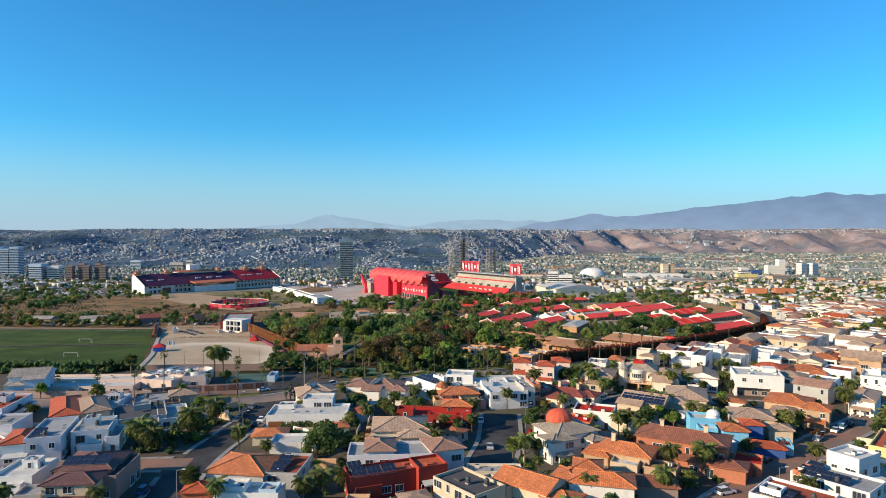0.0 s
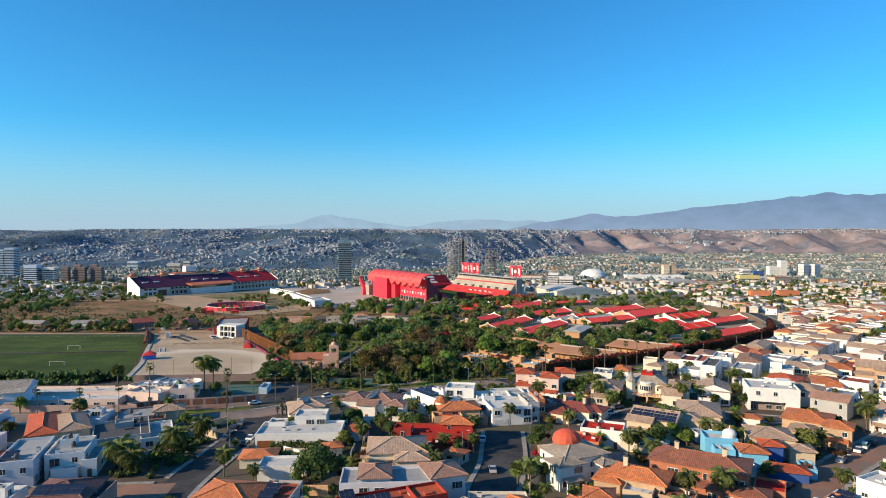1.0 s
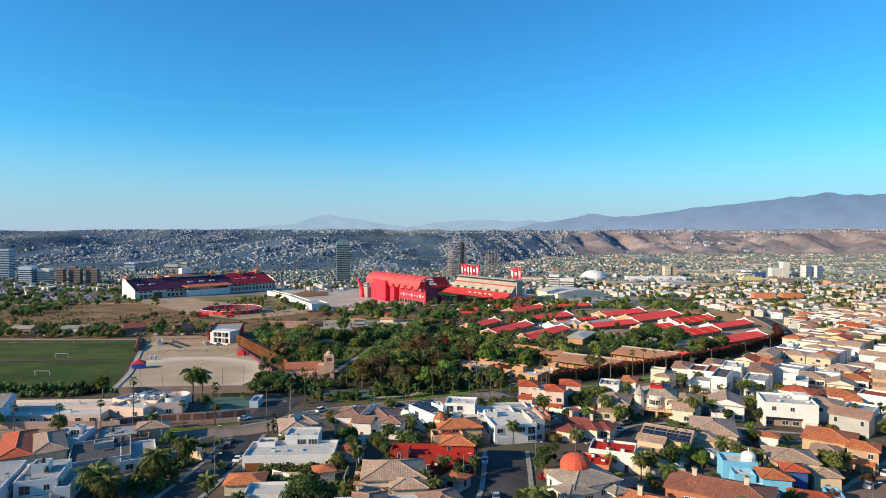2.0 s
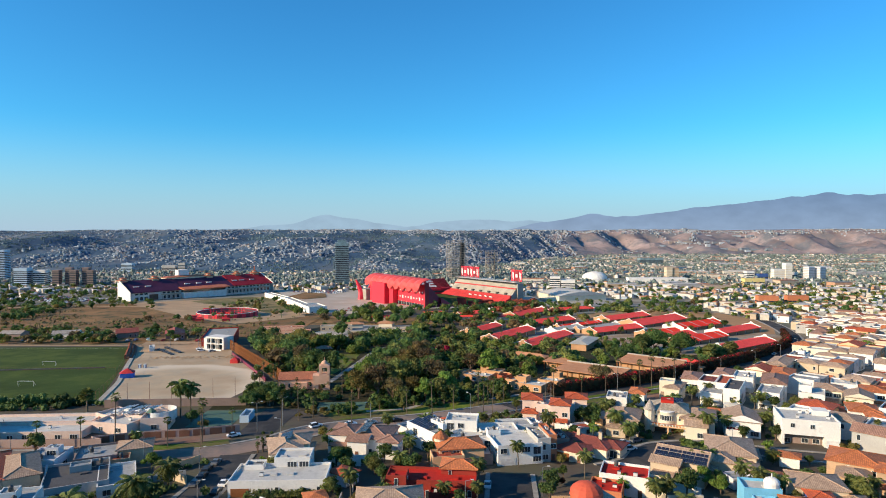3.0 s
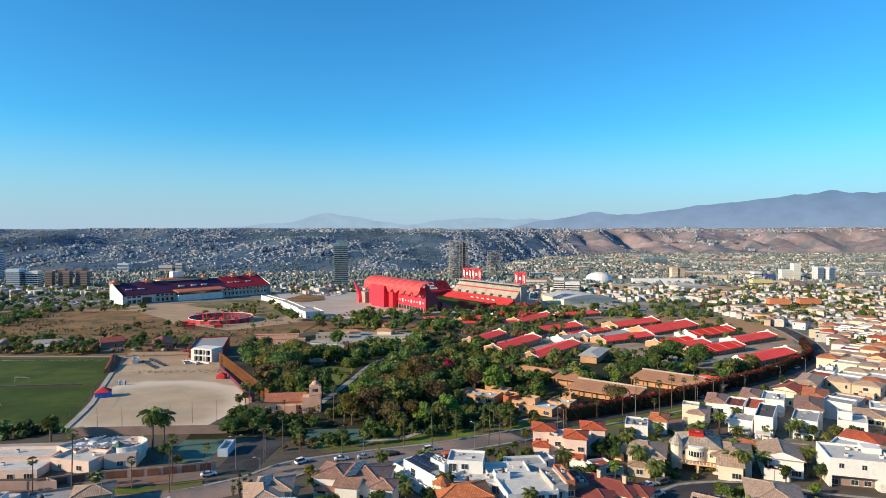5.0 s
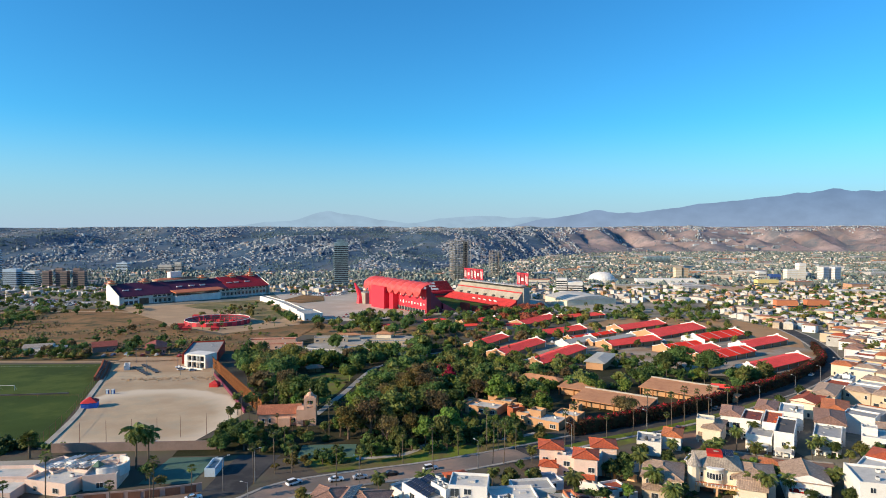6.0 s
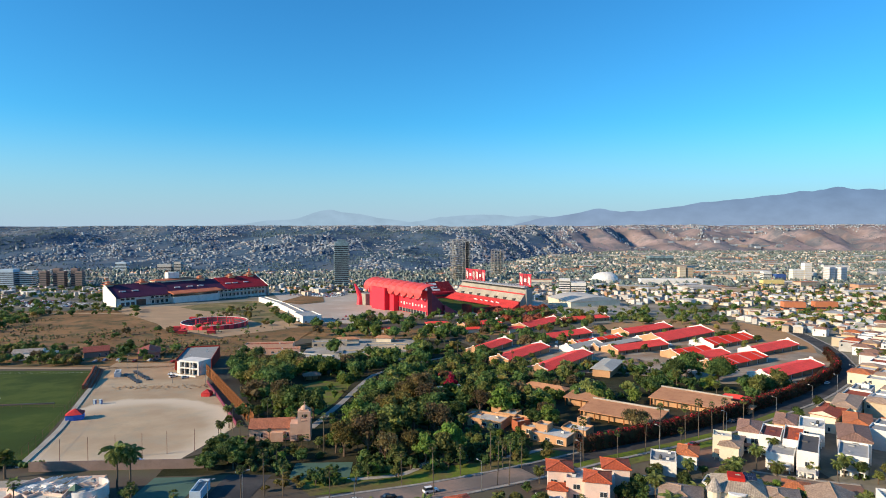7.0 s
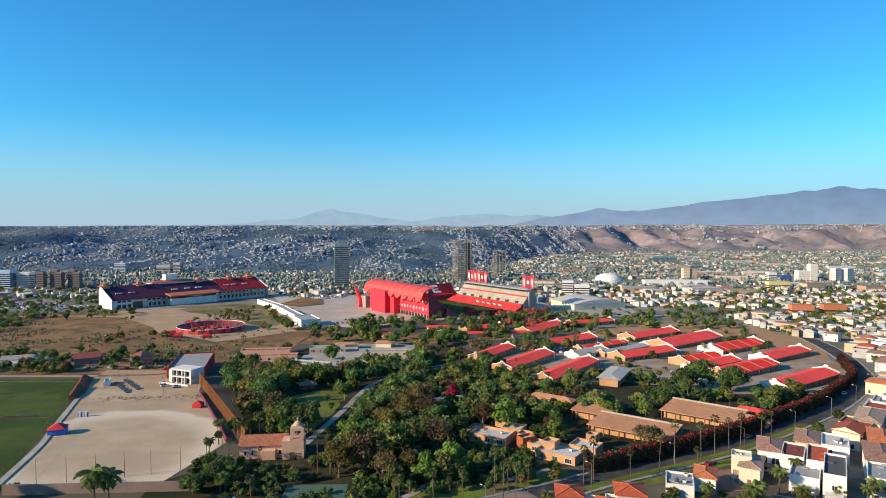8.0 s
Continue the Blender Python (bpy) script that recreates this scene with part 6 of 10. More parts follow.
def glazed_office():
    """Two white storeys with recessed dark glazing between fins, and an outer stair block."""
    root = thing("office_building", "white two-storey office with recessed dark glazing", "office", pose(-149, 466, ground_z(-149, 466), 0, 0, -20) @ Matrix.Diagonal((0.72, 1, 1, 1)), "park buildings")
    m = Mesh()
    m.box(-10, 10, -3, 6, -3, 0.3)
    m.box(-10, 10, -4, 6, 3.6, 4.3, bottom=True)
    m.box(-10, 10, -4, 6, 7.4, 8.4, bottom=True)
    m.box(-10, -8.6, -3.99, 6, 0.3, 7.4)
    m.box(8.6, 10, -3.99, 6, 0.3, 7.4)
    m.finish("wall", ["wall_white"], root)
    for x in (-4.5, 0.5, 3.5):
        m = Mesh()
        m.box(x - 0.25, x + 0.25, -3.9, -2, 0.3, 7.4)
        m.finish("fin", ["wall_white"], root)
    for z in (0.3, 4.3):
        for x0, x1 in ((-8.6, -4.75), (-4.25, 0.25), (0.75, 3.25), (3.75, 8.6)):
            m = Mesh()
            m.box(x0, x1, -2.4, -2.2, z, z + 3.2)
            m.finish("window", ["glass"], root)
    m = Mesh()
    m.box(-14.5, -10.02, -2, 5, -3, 7.0)
    m.finish("stair_block", ["wall_white"], root)
    m = Mesh()
    m.box(-13.5, 13, -9, -8.7, -2, 1.6)
    m.finish("forecourt_wall", ["wall_white"], root)


glazed_office()
flat_hall("hall with pale sheet roof and dark red walls", [(-160, 501, 21, 46, 14, 7.0)], wall="wall_redwall", rmat="grey")
m = Mesh()
wall_line(m, smooth_line([(-131, 440), (-108, 397), (-86, 355)]), -0.25, 0.25, 1.5)
tagged(m.finish("lot_wall", ["maroon_seat_shade"]), "low maroon wall along the tall fence", "wall", kind="structure")
flat_hall("white irregular clinic with stepped roofs", [(-112, 270, 14, 10, -14, 4.0), (-101, 274.5, 9, 12, 12, 4.8), (-118, 279, 11, 9, -30, 4.2), (-105, 282, 9, 8, 8, 4.6)], wall="wall_pink", rmat="pale")
flat_hall("pale pink hall with flat roof behind the wall", [(-143, 264, 46, 10, 3, 2.6), (-146, 275, 46, 9, 3, 3.0)], wall="wall_pink", rmat="pale")
clinic_roof()
flat_hall("blue steel shed beside the court", [(-72.5, 284, 3.2, 9, 4, 2.8)], wall="wall_paleblue", rmat="grey")
flat_hall("white long warehouse beside the plaza", [(-180, 815, 9, 90, 28, 6), (-142, 732, 19, 34, 28, 7.5), (-228, 905, 9, 80, 34, 6)], wall="wall_white", rmat="grey", name="warehouse")
flat_hall("small white workshop on the far street", [(-275, 520, 18, 12, 8, 4.0)], wall="wall_white", rmat="grey")


def church():
    root = thing("church", "pink stone church with terracotta roof and bell tower", "church", pose(-66, 341, ground_z(-66, 341), 0, 0, 8))
    b = Mesh()
    b.box(-9, 7, -5, 5, -3, 5)
    b.finish("wall", ["pink_stone"], root)
    r = Mesh()
    r.hip(-9, 7, -5, 5, 5, 2.4, 0, 0.5, gable=True, under=1)
    r.finish("roof", ["roof_church", "pink_stone"], root)
    p = Mesh()
    p.box(-1, 3.5, -7, -5, -3, 3.6)
    p.finish("porch", ["pink_stone"], root)
    f = Mesh()
    f.prism([(6, -7), (13.5, -7), (13.5, 1), (6, 1)], -3, 6.8)
    f.finish("facade", ["pink_stone"], root)
    t = Mesh()
    cx, cy = 11.2, -4.6
    for dx in (-1.8, 1.8):
        for dy in (-1.8, 1.8):
            t.box(cx + dx - 0.55, cx + dx + 0.55, cy + dy - 0.55, cy + dy + 0.55, 6.8, 10.2)
    t.box(cx - 2.35, cx + 2.35, cy - 2.35, cy + 2.35, 6.6, 7.4)
    t.box(cx - 2.35, cx + 2.35, cy - 2.35, cy + 2.35, 10.2, 11.2, bottom=True)
    t.finish("bell_tower", ["pink_stone"], root, "open arched bell tower")
    c = Mesh()
    c.box(cx - 1.7, cx + 1.7, cy - 1.7, cy + 1.7, 11.2, 11.7)
    c.dome((cx, cy, 11.7), 1.5, 0, 4, 10)
    c.beam((cx, cy, 13.1), (cx, cy, 14.6), 0.08)
    c.beam((cx - 0.4, cy, 14.1), (cx + 0.4, cy, 14.1), 0.08)
    c.finish("cupola", ["pink_stone"], root)
    k = Mesh()
    k.tube([(cx, cy, 8.4), (cx, cy, 8.6), (cx, cy, 9.4), (cx, cy, 9.7)], [0.7, 0.6, 0.4, 0.15], 10)
    k.finish("bell", ["dark_metal"], root)
    for x in (-7, -4.5, 5):
        w = shared("window", WINDOWS[3][0], root, pose(x, -5.004, 1.5))
        shared("pane", WINDOWS[3][1], w)
    d = shared("door", DOOR, root, pose(9.5, -7.004, 0))
    d.scale = (1.8, 1, 1.3)


church()


# ---- lot furniture ----
def fence_tall():
    root = thing("tall_fence", "tall rust-brown slatted fence beside the sandy lot", "fence", pose(0, 0, 0))
    m = Mesh()
    m.box(-0.11, 0.11, -0.04, 0.04, 0.3, 6.5)
    o = m.finish("slat", ["wood_fence"])
    slat = o.data
    bpy.data.objects.remove(o)
    line = smooth_line([(-140, 462), (-132, 448), (-108, 405), (-84, 362), (-77, 349)], 4.6)
    for i, (p, q) in enumerate(zip(line, line[1:])):
        s = Mesh()
        z0, z1 = ground_z(*p), ground_z(*q)
        for up in (0.9, 3.4, 6.0):
            s.beam((*p, z0 + up), (*q, z1 + up), 0.08)
        rails = s.finish("panel", ["wood_fence"], root)
        turn = math.degrees(math.atan2(q[1] - p[1], q[0] - p[0]))
        for k in range(10):
            c = (k + 0.4) / 10
            shared("slat", slat, rails, pose(p[0] + (q[0] - p[0]) * c, p[1] + (q[1] - p[1]) * c, z0 + (z1 - z0) * c, 0, 0, turn))
        t = Mesh()
        t.beam((*p, z0 - 1), (*p, z0 + 7.0), 0.14)
        t.finish("post", ["wood_fence"], root)


fence_tall()


def field_fence():
    root = thing("mesh_fence", "thin steel fence posts along the turf", "fence", pose(0, 0, 0))
    for line, h in ((smooth_line([(-143, 308), (-155.5, 347), (-167, 375), (-188.5, 427), (-208, 472)], 6), 4.5), (smooth_line([(-174, 383.5), (-250, 383.5), (-330, 383.5)], 8), 1.6)):
        for i, (p, q) in enumerate(zip(line, line[1:])):
            z, zq = ground_z(*p), ground_z(*q)
            t = Mesh()
            t.beam((*p, z), (*p, z + h), 0.06)
            for k in (0.98, 0.5):
                t.beam((*p, z + h * k), (*q, zq + h * k), 0.03)
            t.finish("post", ["rust_gate"], root)
    return root


field_fence()


def goal(x, y, rot):
    root = thing("football_goal", "white tubular football goal with net frame", "goal", pose(x, y, ground_z(x, y), 0, 0, rot), "football goals")
    for s in (-3.66, 3.66):
        p = Mesh()
        p.beam((s, 0, 0), (s, 0, 2.44), 0.09)
        p.finish("post", ["white_metal"], root)
        b = Mesh()
        b.beam((s, 0, 2.44), (s, 1.6, 0), 0.04)
        b.finish("stay", ["white_metal"], root)
    c = Mesh()
    c.beam((-3.66, 0, 2.44), (3.66, 0, 2.44), 0.09)
    c.finish("crossbar", ["white_metal"], root)


for gx, gy, gr in ((-219, 399, 0), (-194, 343, 0)):
    goal(gx, gy, gr)


def lamp_post(x, y, h=9.0, arms=1, rot=0):
    root = thing("street_lamp", "slim grey steel street lamp", "street lamp", pose(x, y, ground_z(x, y), 0, 0, rot), "street lamps")
    p = Mesh()
    p.tube([(0, 0, -0.5), (0, 0, h * 0.5), (0, 0, h)], [0.13, 0.1, 0.07], 6)
    p.finish("pole", ["steel"], root)
    for a in range(arms):
        s = 1 if a == 0 else -1
        b = Mesh()
        b.beam((0, 0, h - 0.1), (s * 1.6, 0, h + 0.25), 0.05)
        b.finish("arm", ["steel"], root)
        c = Mesh()
        c.box(s * 1.6 - 0.35, s * 1.6 + 0.35, -0.14, 0.14, h + 0.18, h + 0.32, bottom=True)
        c.finish("lamp_head", ["white_metal"], root)


for i, p in enumerate(offset_line(BOULEVARD, 6.4)):
    if i % 9 == 4 and -130 < p[0] < 270:
        lamp_post(*p, 9.0, 1, 180 if p[0] < 0 else 140)
for p in ((-58.1, 156.9), (-58.6, 202.7), (-67.8, 227.2), (24.9, 211.7), (5.2, 202.7), (73.9, 158.9), (96.7, 183.6), (134.9, 211.7), (163.3, 236.2), (46.6, 248.8), (89.2, 247)):
    lamp_post(*p, 7.5)
LOT_POSTS = [(-130, 310), (-122, 312.5), (-114, 315), (-106, 317.5), (-98.5, 320), (-90, 323)]
for p in LOT_POSTS:
    root = thing("pole", "thin bare steel pole at the sandy lot's edge", "pole", pose(*p, ground_z(*p)), "lot poles")
    m = Mesh()
    m.tube([(0, 0, -0.5), (0, 0, 8.2)], [0.1, 0.07], 6)
    m.finish("shaft", ["rust_gate"], root)
for p in ((-175, 452), (-158, 455), (-150, 440), (-195, 480), (-128, 430)):
    lamp_post(*p, 8, 1, 90)
for p in ((-64, 268), (-57, 275)):
    lamp_post(*p, 10, 2, 30)


def tent(x, y, rot, w, h, top, side, label):
    root = thing("tent", label, "tent", pose(x, y, ground_z(x, y), 0, 0, rot))
    r = Mesh()
    a = w / 2
    ring = [(-a, -a), (0, -a * 1.08), (a, -a), (a * 1.08, 0), (a, a), (0, a * 1.08), (-a, a), (-a * 1.08, 0)]
    for i in range(8):
        p, q = ring[i], ring[(i + 1) % 8]
        r.face([(*p, h * 0.55), (*q, h * 0.55), (q[0] * 0.45, q[1] * 0.45, h * 0.8), (p[0] * 0.45, p[1] * 0.45, h * 0.8)])
        r.face([(p[0] * 0.45, p[1] * 0.45, h * 0.8), (q[0] * 0.45, q[1] * 0.45, h * 0.8), (0, 0, h)])
    r.finish("canopy", [top], root)
    s = Mesh()
    s.prism([(p[0] * 0.94, p[1] * 0.94) for p in ring], 0, h * 0.56)
    s.finish("side_wall", [side], root)


tent(-158, 365, 20, 6.5, 4.6, "canvas_red", "canvas_blue", "red-topped blue event tent on sandy lot")
tent(-119, 409, 0, 4.6, 3.4, "canvas_red", "canvas_red", "small red canvas tent on sandy lot")
for i, p in enumerate(((-164.5, 391), (-162, 391.5))):
    root = thing("portable_toilet", "blue plastic portable toilet cabin", "toilet cabin", pose(*p, ground_z(*p), 0, 0, 10), "portable toilets")
    m = Mesh()
    m.box(-0.6, 0.6, -0.6, 0.6, 0, 2.2)
    m.finish("cabin", ["wall_deepblue"], root)
    m = Mesh()
    m.hip(-0.6, 0.6, -0.6, 0.6, 2.22, 0.2, 0, 0.05, under=0)
    m.finish("roof", ["white_metal"], root)
    m = Mesh()
    m.box(-0.4, 0.4, -0.64, -0.605, 0.1, 2.0)
    m.finish("door", ["wall_paleblue"], root)


def bleacher(x, y, rot):
    root = thing("bleacher", "rust-red stepped seating beside the turf", "bleacher", pose(x, y, ground_z(x, y), 0, 0, rot))
    for i in range(6):
        m = Mesh()
        m.box(-14, 14, i * 0.9, i * 0.9 + 0.9, 0, 0.5 + i * 0.5)
        m.finish("step", ["clay" if i % 2 else "rust_gate"], root)


def crate(x, y, rot, k):
    root = thing("crate", "dark slatted crate on the bare lot", "crate", pose(x, y, ground_z(x, y) + 0.08, 0, 0, rot), "crates")
    for j in range(3):
        m = Mesh()
        m.box(-2.2, 2.2, -1.0, 1.0, j * k * 0.34, j * k * 0.34 + k * 0.3, bottom=True)
        m.finish("board", ["dark_metal"], root)


for i in range(14):
    crate(-187 + (i % 7) * 3.0 + (i // 7) * 1.5, 462 - (i % 7) * 3.6 + (i // 7) * 8, -58, 0.45 + 0.15 * (i % 3))
bleacher(-201, 462, 115)
bleacher(-190, 438, 113)
flat_hall("long white container office on the lot", [(-190, 459, 3.0, 10, 24, 2.8)], wall="wall_white", rmat="pale", name="container")
# umber walls and dark red tiles: shade on the houses put into colour
for label, x, y, w, d, rot in (("house with purple-red gabled roof", -204, 526, 13, 20, 24), ("house with purple-red tiled roof", -242, 529, 15, 14, 30), ("white house with pale gabled roof", -284, 522, 17, 10, 20), ("grey house among dry bushes", -322, 520, 16, 10, 0), ("brown-roofed house beside the street", -370, 520, 14, 14, 10)):
    house(label, [(x, y, w, d, rot, 4.2, "gable", "white" if "white" in label else "umber", "darkred" if "purple" in label else "greytile")], full=False)


# ---- stadium ----
def stadium():
    M = pose(-22, 781, -25.2, 0, 0, 34.8)
    root = thing("stadium", "bright red football stadium with open end and pale stand", "stadium", M)
    L = 135
    f = Mesh()
    f.box(0, 4.5, 0, L, -4, 27)
    f.finish("west_facade", ["stand_red"], root)
    e = Mesh()
    e.box(-0.4, 5, -1.2, -0.01, -4, 30)
    e.finish("end_wall", ["stand_darkred"], root)
    t = Mesh()
    t.box(-12, 0.5, 75, 107, -4, 25)
    t.box(-7, 0.4, 62, 71.5, -4, 25.5)
    t.finish("entrance_tower", ["stand_red"], root, "plain red projecting tower")
    # scalloped canopy
    c = Mesh()
    bays, seg = 9, 8
    prof = [(-8.5, 18.5), (-8.6, 23.5), (-6.8, 28.0), (-3.0, 30.8), (2, 32.4), (7, 33.0), (11, 32.2)]
    def at(i, s, k):
        y = L * (i + s / seg) / bays
        x, z = prof[k]
        b = math.sin(math.pi * s / seg)
        drop = (1 - b) * (4.6 if k == 0 else 0.5)
        return (x - 0.8 * b, y, z + (drop if k == 0 else 0) + 1.5 * b * (k > 0))
    for i in range(bays):
        for s in range(seg):
            for k in range(len(prof) - 1):
                c.face([at(i, s, k), at(i, s, k + 1), at(i, s + 1, k + 1), at(i, s + 1, k)])
    c.finish("canopy", ["canopy_red"], root, "scalloped red membrane canopy")
    for i in range(bays + 1):
        b = Mesh()
        y = min(L - 0.3, max(0.3, L * i / bays))
        for (x0, z0), (x1, z1) in zip(prof, prof[1:]):
            b.beam((x0 + 0.3, y, z0 - 0.5), (x1 + 0.3, y, z1 - 0.5), 0.35)
        b.finish("rib", ["stand_darkred"], root)
    for row, z in enumerate((9, 17)):
        for k in range(11):
            y = 5 + k * 6.4
            w = Mesh()
            if row == 0 and k % 3 == 1:
                w.prism([(-0.12, y - 1.2), (0.0, y - 1.2), (0.0, y + 1.2), (-0.12, y + 1.2)], z - 1.2, z + 2.6)
            else:
                w.prism([(-0.12, y - 1.0), (0.0, y - 1.0), (0.0, y + 1.0), (-0.12, y + 1.0)], z, z + 1.7)
            w.finish("wall_sign", ["wall_white"], root, "white emblem panel")
    g = Mesh()
    g.box(-0.6, -0.01, 2, 72, 0, 4.0)
    g.finish("ground_floor_glazing", ["glass"], root)
    for k in range(12):
        p = Mesh()
        p.box(-1.0, -0.61, 2 + k * 6.2, 2.8 + k * 6.2, -2, 5)
        p.finish("pillar", ["concrete"], root)
    # west seating seen through the open end, its shade painted in as plum
    def tiers(name, x0, x1, y0, y1, z0, z1, rows, mat, label):
        m = Mesh()
        for i in range(rows):
            xa, xb = x0 + (x1 - x0) * i / rows, x0 + (x1 - x0) * (i + 1) / rows
            za, zb = z0 + (z1 - z0) * i / rows, z0 + (z1 - z0) * (i + 1) / rows
            m.face([(xa, y0, za), (xa, y1, za), (xa, y1, zb), (xa, y0, zb)])
            m.face([(xa, y0, zb), (xa, y1, zb), (xb, y1, zb), (xb, y0, zb)])
            m.face([(xa, y0, -4), (xb, y0, -4), (xb, y0, zb), (xa, y0, zb)])
        m.finish(name, [mat], root, label)
    tiers("west_upper_tier", 22, 4.6, 0.5, L - 1, 10, 26, 18, "maroon_seat_shade", "red seating tier darkened for the shade under the canopy")
    tiers("west_lower_tier", 40, 20, -4, L, 0, 11, 16, "maroon_seat_shade", "red lower seating tier darkened for the bowl shade")
    tiers("east_lower_tier", 112, 124, -10, L - 6, 0.5, 6.0, 9, "seat_red", "bright red lower seating tier")
    tiers("east_upper_tier", 126.5, 140, -8, L - 10, 7.0, 22.5, 26, "concrete", "pale concrete upper seating tier")
    b = Mesh()
    b.box(124.2, 127, -8, L - 10, 5.5, 8.0)
    b.finish("east_balcony", ["seat_red"], root, "red balcony band")
    r = Mesh()
    r.box(133.6, 134.3, -8, L - 10, 15.2, 16.9)
    r.finish("upper_band", ["seat_red"], root)
    w = Mesh()
    w.box(140, 145, -9, L - 9, -4, 23)
    w.box(135, 145, -10, -8.6, -4, 22.5)
    w.finish("east_wall", ["concrete"], root)
    for k in range(24):
        q = Mesh()
        y = -6 + k * 5.4
        q.beam((142, y, 23), (134, y, 23.6), 0.3)
        q.beam((141, y, 21), (141, y, 26.0), 0.3)
        q.beam((141, y, 26.0), (134, y, 23.6), 0.2)
        q.finish("roof_strut", ["white_metal"], root)
    q = Mesh()
    q.box(133.5, 142, -7, L - 11, 24.0, 24.35, bottom=True)
    q.finish("roof_sheet", ["pale_sheet"], root, "thin pale roof over the top rows")
    q = Mesh()
    q.box(138.2, 139.9, -6, L - 12, 21.0, 22.9)
    q.finish("press_gallery", ["dark_metal"], root, "dark strip along the top row")
    n = Mesh()
    n.prism([(30, L), (136, L), (138, L + 14), (30, L + 20)], -4, 8)
    n.finish("north_concourse", ["stand_red"], root)
    m = Mesh()
    for i in range(14):
        y0, z0 = L + i * 1.4, 4.5 + i * 1.0
        m.face([(20, y0, z0), (136, y0, z0), (136, y0, z0 + 1.0), (20, y0, z0 + 1.0)])
        m.face([(20, y0, z0 + 1.0), (136, y0, z0 + 1.0), (136, y0 + 1.4, z0 + 1.0), (20, y0 + 1.4, z0 + 1.0)])
    m.box(20, 136, L + 19.6, L + 21, -4, 20)
    m.finish("north_stand", ["seat_red"], root)
    q = Mesh()
    q.box(60, 130, L - 1.4, L - 0.1, 2.0, 4.4)
    q.finish("north_boxes", ["dark_metal"], root, "dark row of glazed boxes below the seats")
    # white bars laid into the seats of the north stand
    for u, wd, lo, hi in ((100, 3.2, 4, 13), (103.4, 9, 11, 13), (103.4, 7, 7.6, 9.4), (103.4, 9, 4, 6)):
        s = Mesh()
        y0, y1 = L + lo * 1.4 + 0.3, L + hi * 1.4 + 0.3
        z0, z1 = 5.7 + lo, 5.7 + hi
        s.face([(u, y0, z0), (u + wd, y0, z0), (u + wd, y1, z1), (u, y1, z1)])
        s.face([(u, y0, z0 - 0.3), (u + wd, y0, z0 - 0.3), (u + wd, y0, z0), (u, y0, z0)])
        s.finish("seat_bar", ["wall_white"], root)
    s = Mesh()
    s.face([(88, L + 6, 10), (92, L + 6, 10), (97, L + 19, 19.4), (93, L + 19, 19.4)])
    s.finish("seat_bar", ["wall_white"], root)
    p = Mesh()
    p.box(50, 110, 4, L - 6, -1, 0.1)
    p.finish("pitch", ["turf"], root)
    v = Mesh()
    v.box(52, 56, -6, 8, 0, 9)
    v.box(60, 95, -10, -4, -2, 5)
    v.finish("south_terrace", ["wall_redwall"], root)
    # solid near-black boxes put the doorways' inner shade into colour
    for k in range(7):
        q = Mesh()
        y = 2 + k * 17.5
        q.box(126.4, 129.2, y, y + 4.2, 8.3, 10.6)
        q.finish("vomitory", ["dark_metal"], root, "doorway in the upper tier as a solid dark box")
    for k in range(5):
        q = Mesh()
        q.beam((117.5, 20 + k * 11, 3.9), (118.6 + (k % 2), 27 + k * 11, 4.4), 0.9)
        q.finish("seat_bar", ["wall_white"], root)
    # banner frames above the east stand
    for y0, k in ((82, 6), (-8, 3)):
        for i in range(k):
            q = Mesh()
            y = y0 + i * 7.2
            q.box(144, 144.8, y, y + 6.0, 25, 39)
            q.finish("banner", ["stand_red" if i % 2 == 0 else "stand_darkred"], root, "tall red banner panel")
            for b0, b1, z0, z1 in ((1.2, 2.6, 27, 36), (3.6, 4.6, 29, 37)) if i % 3 != 1 else ((1.0, 5.0, 30, 34),):
                q = Mesh()
                q.box(143.8, 143.98, y + b0, y + b1, z0, z1)
                q.finish("banner_stripe", ["wall_white"], root)
            q = Mesh()
            q.beam((144.4, y + 2.5, 20), (144.4, y + 2.5, 25), 0.4)
            q.finish("banner_post", ["dark_metal"], root)
        q = Mesh()
        q.beam((144.4, y0 - 1, 39.4), (144.4, y0 + k * 7.2, 39.4), 0.4)
        q.finish("banner_rail", ["stand_red"], root)
    for u in (-6, 8):
        q = Mesh()
        q.tube([(u, L + 16, -4), (u + 2, L + 18, 8), (u - 4 if u < 0 else u + 5, L + 22, 24)], [4.5, 4.0, 1.0], 6)
        q.finish("horn", ["stand_red"], root, "curved red entrance horn")
    q = Mesh()
    q.box(-4, 24, L + 4, L + 24, -4, 12)
    q.finish("north_west_block", ["concrete"], root)


stadium()


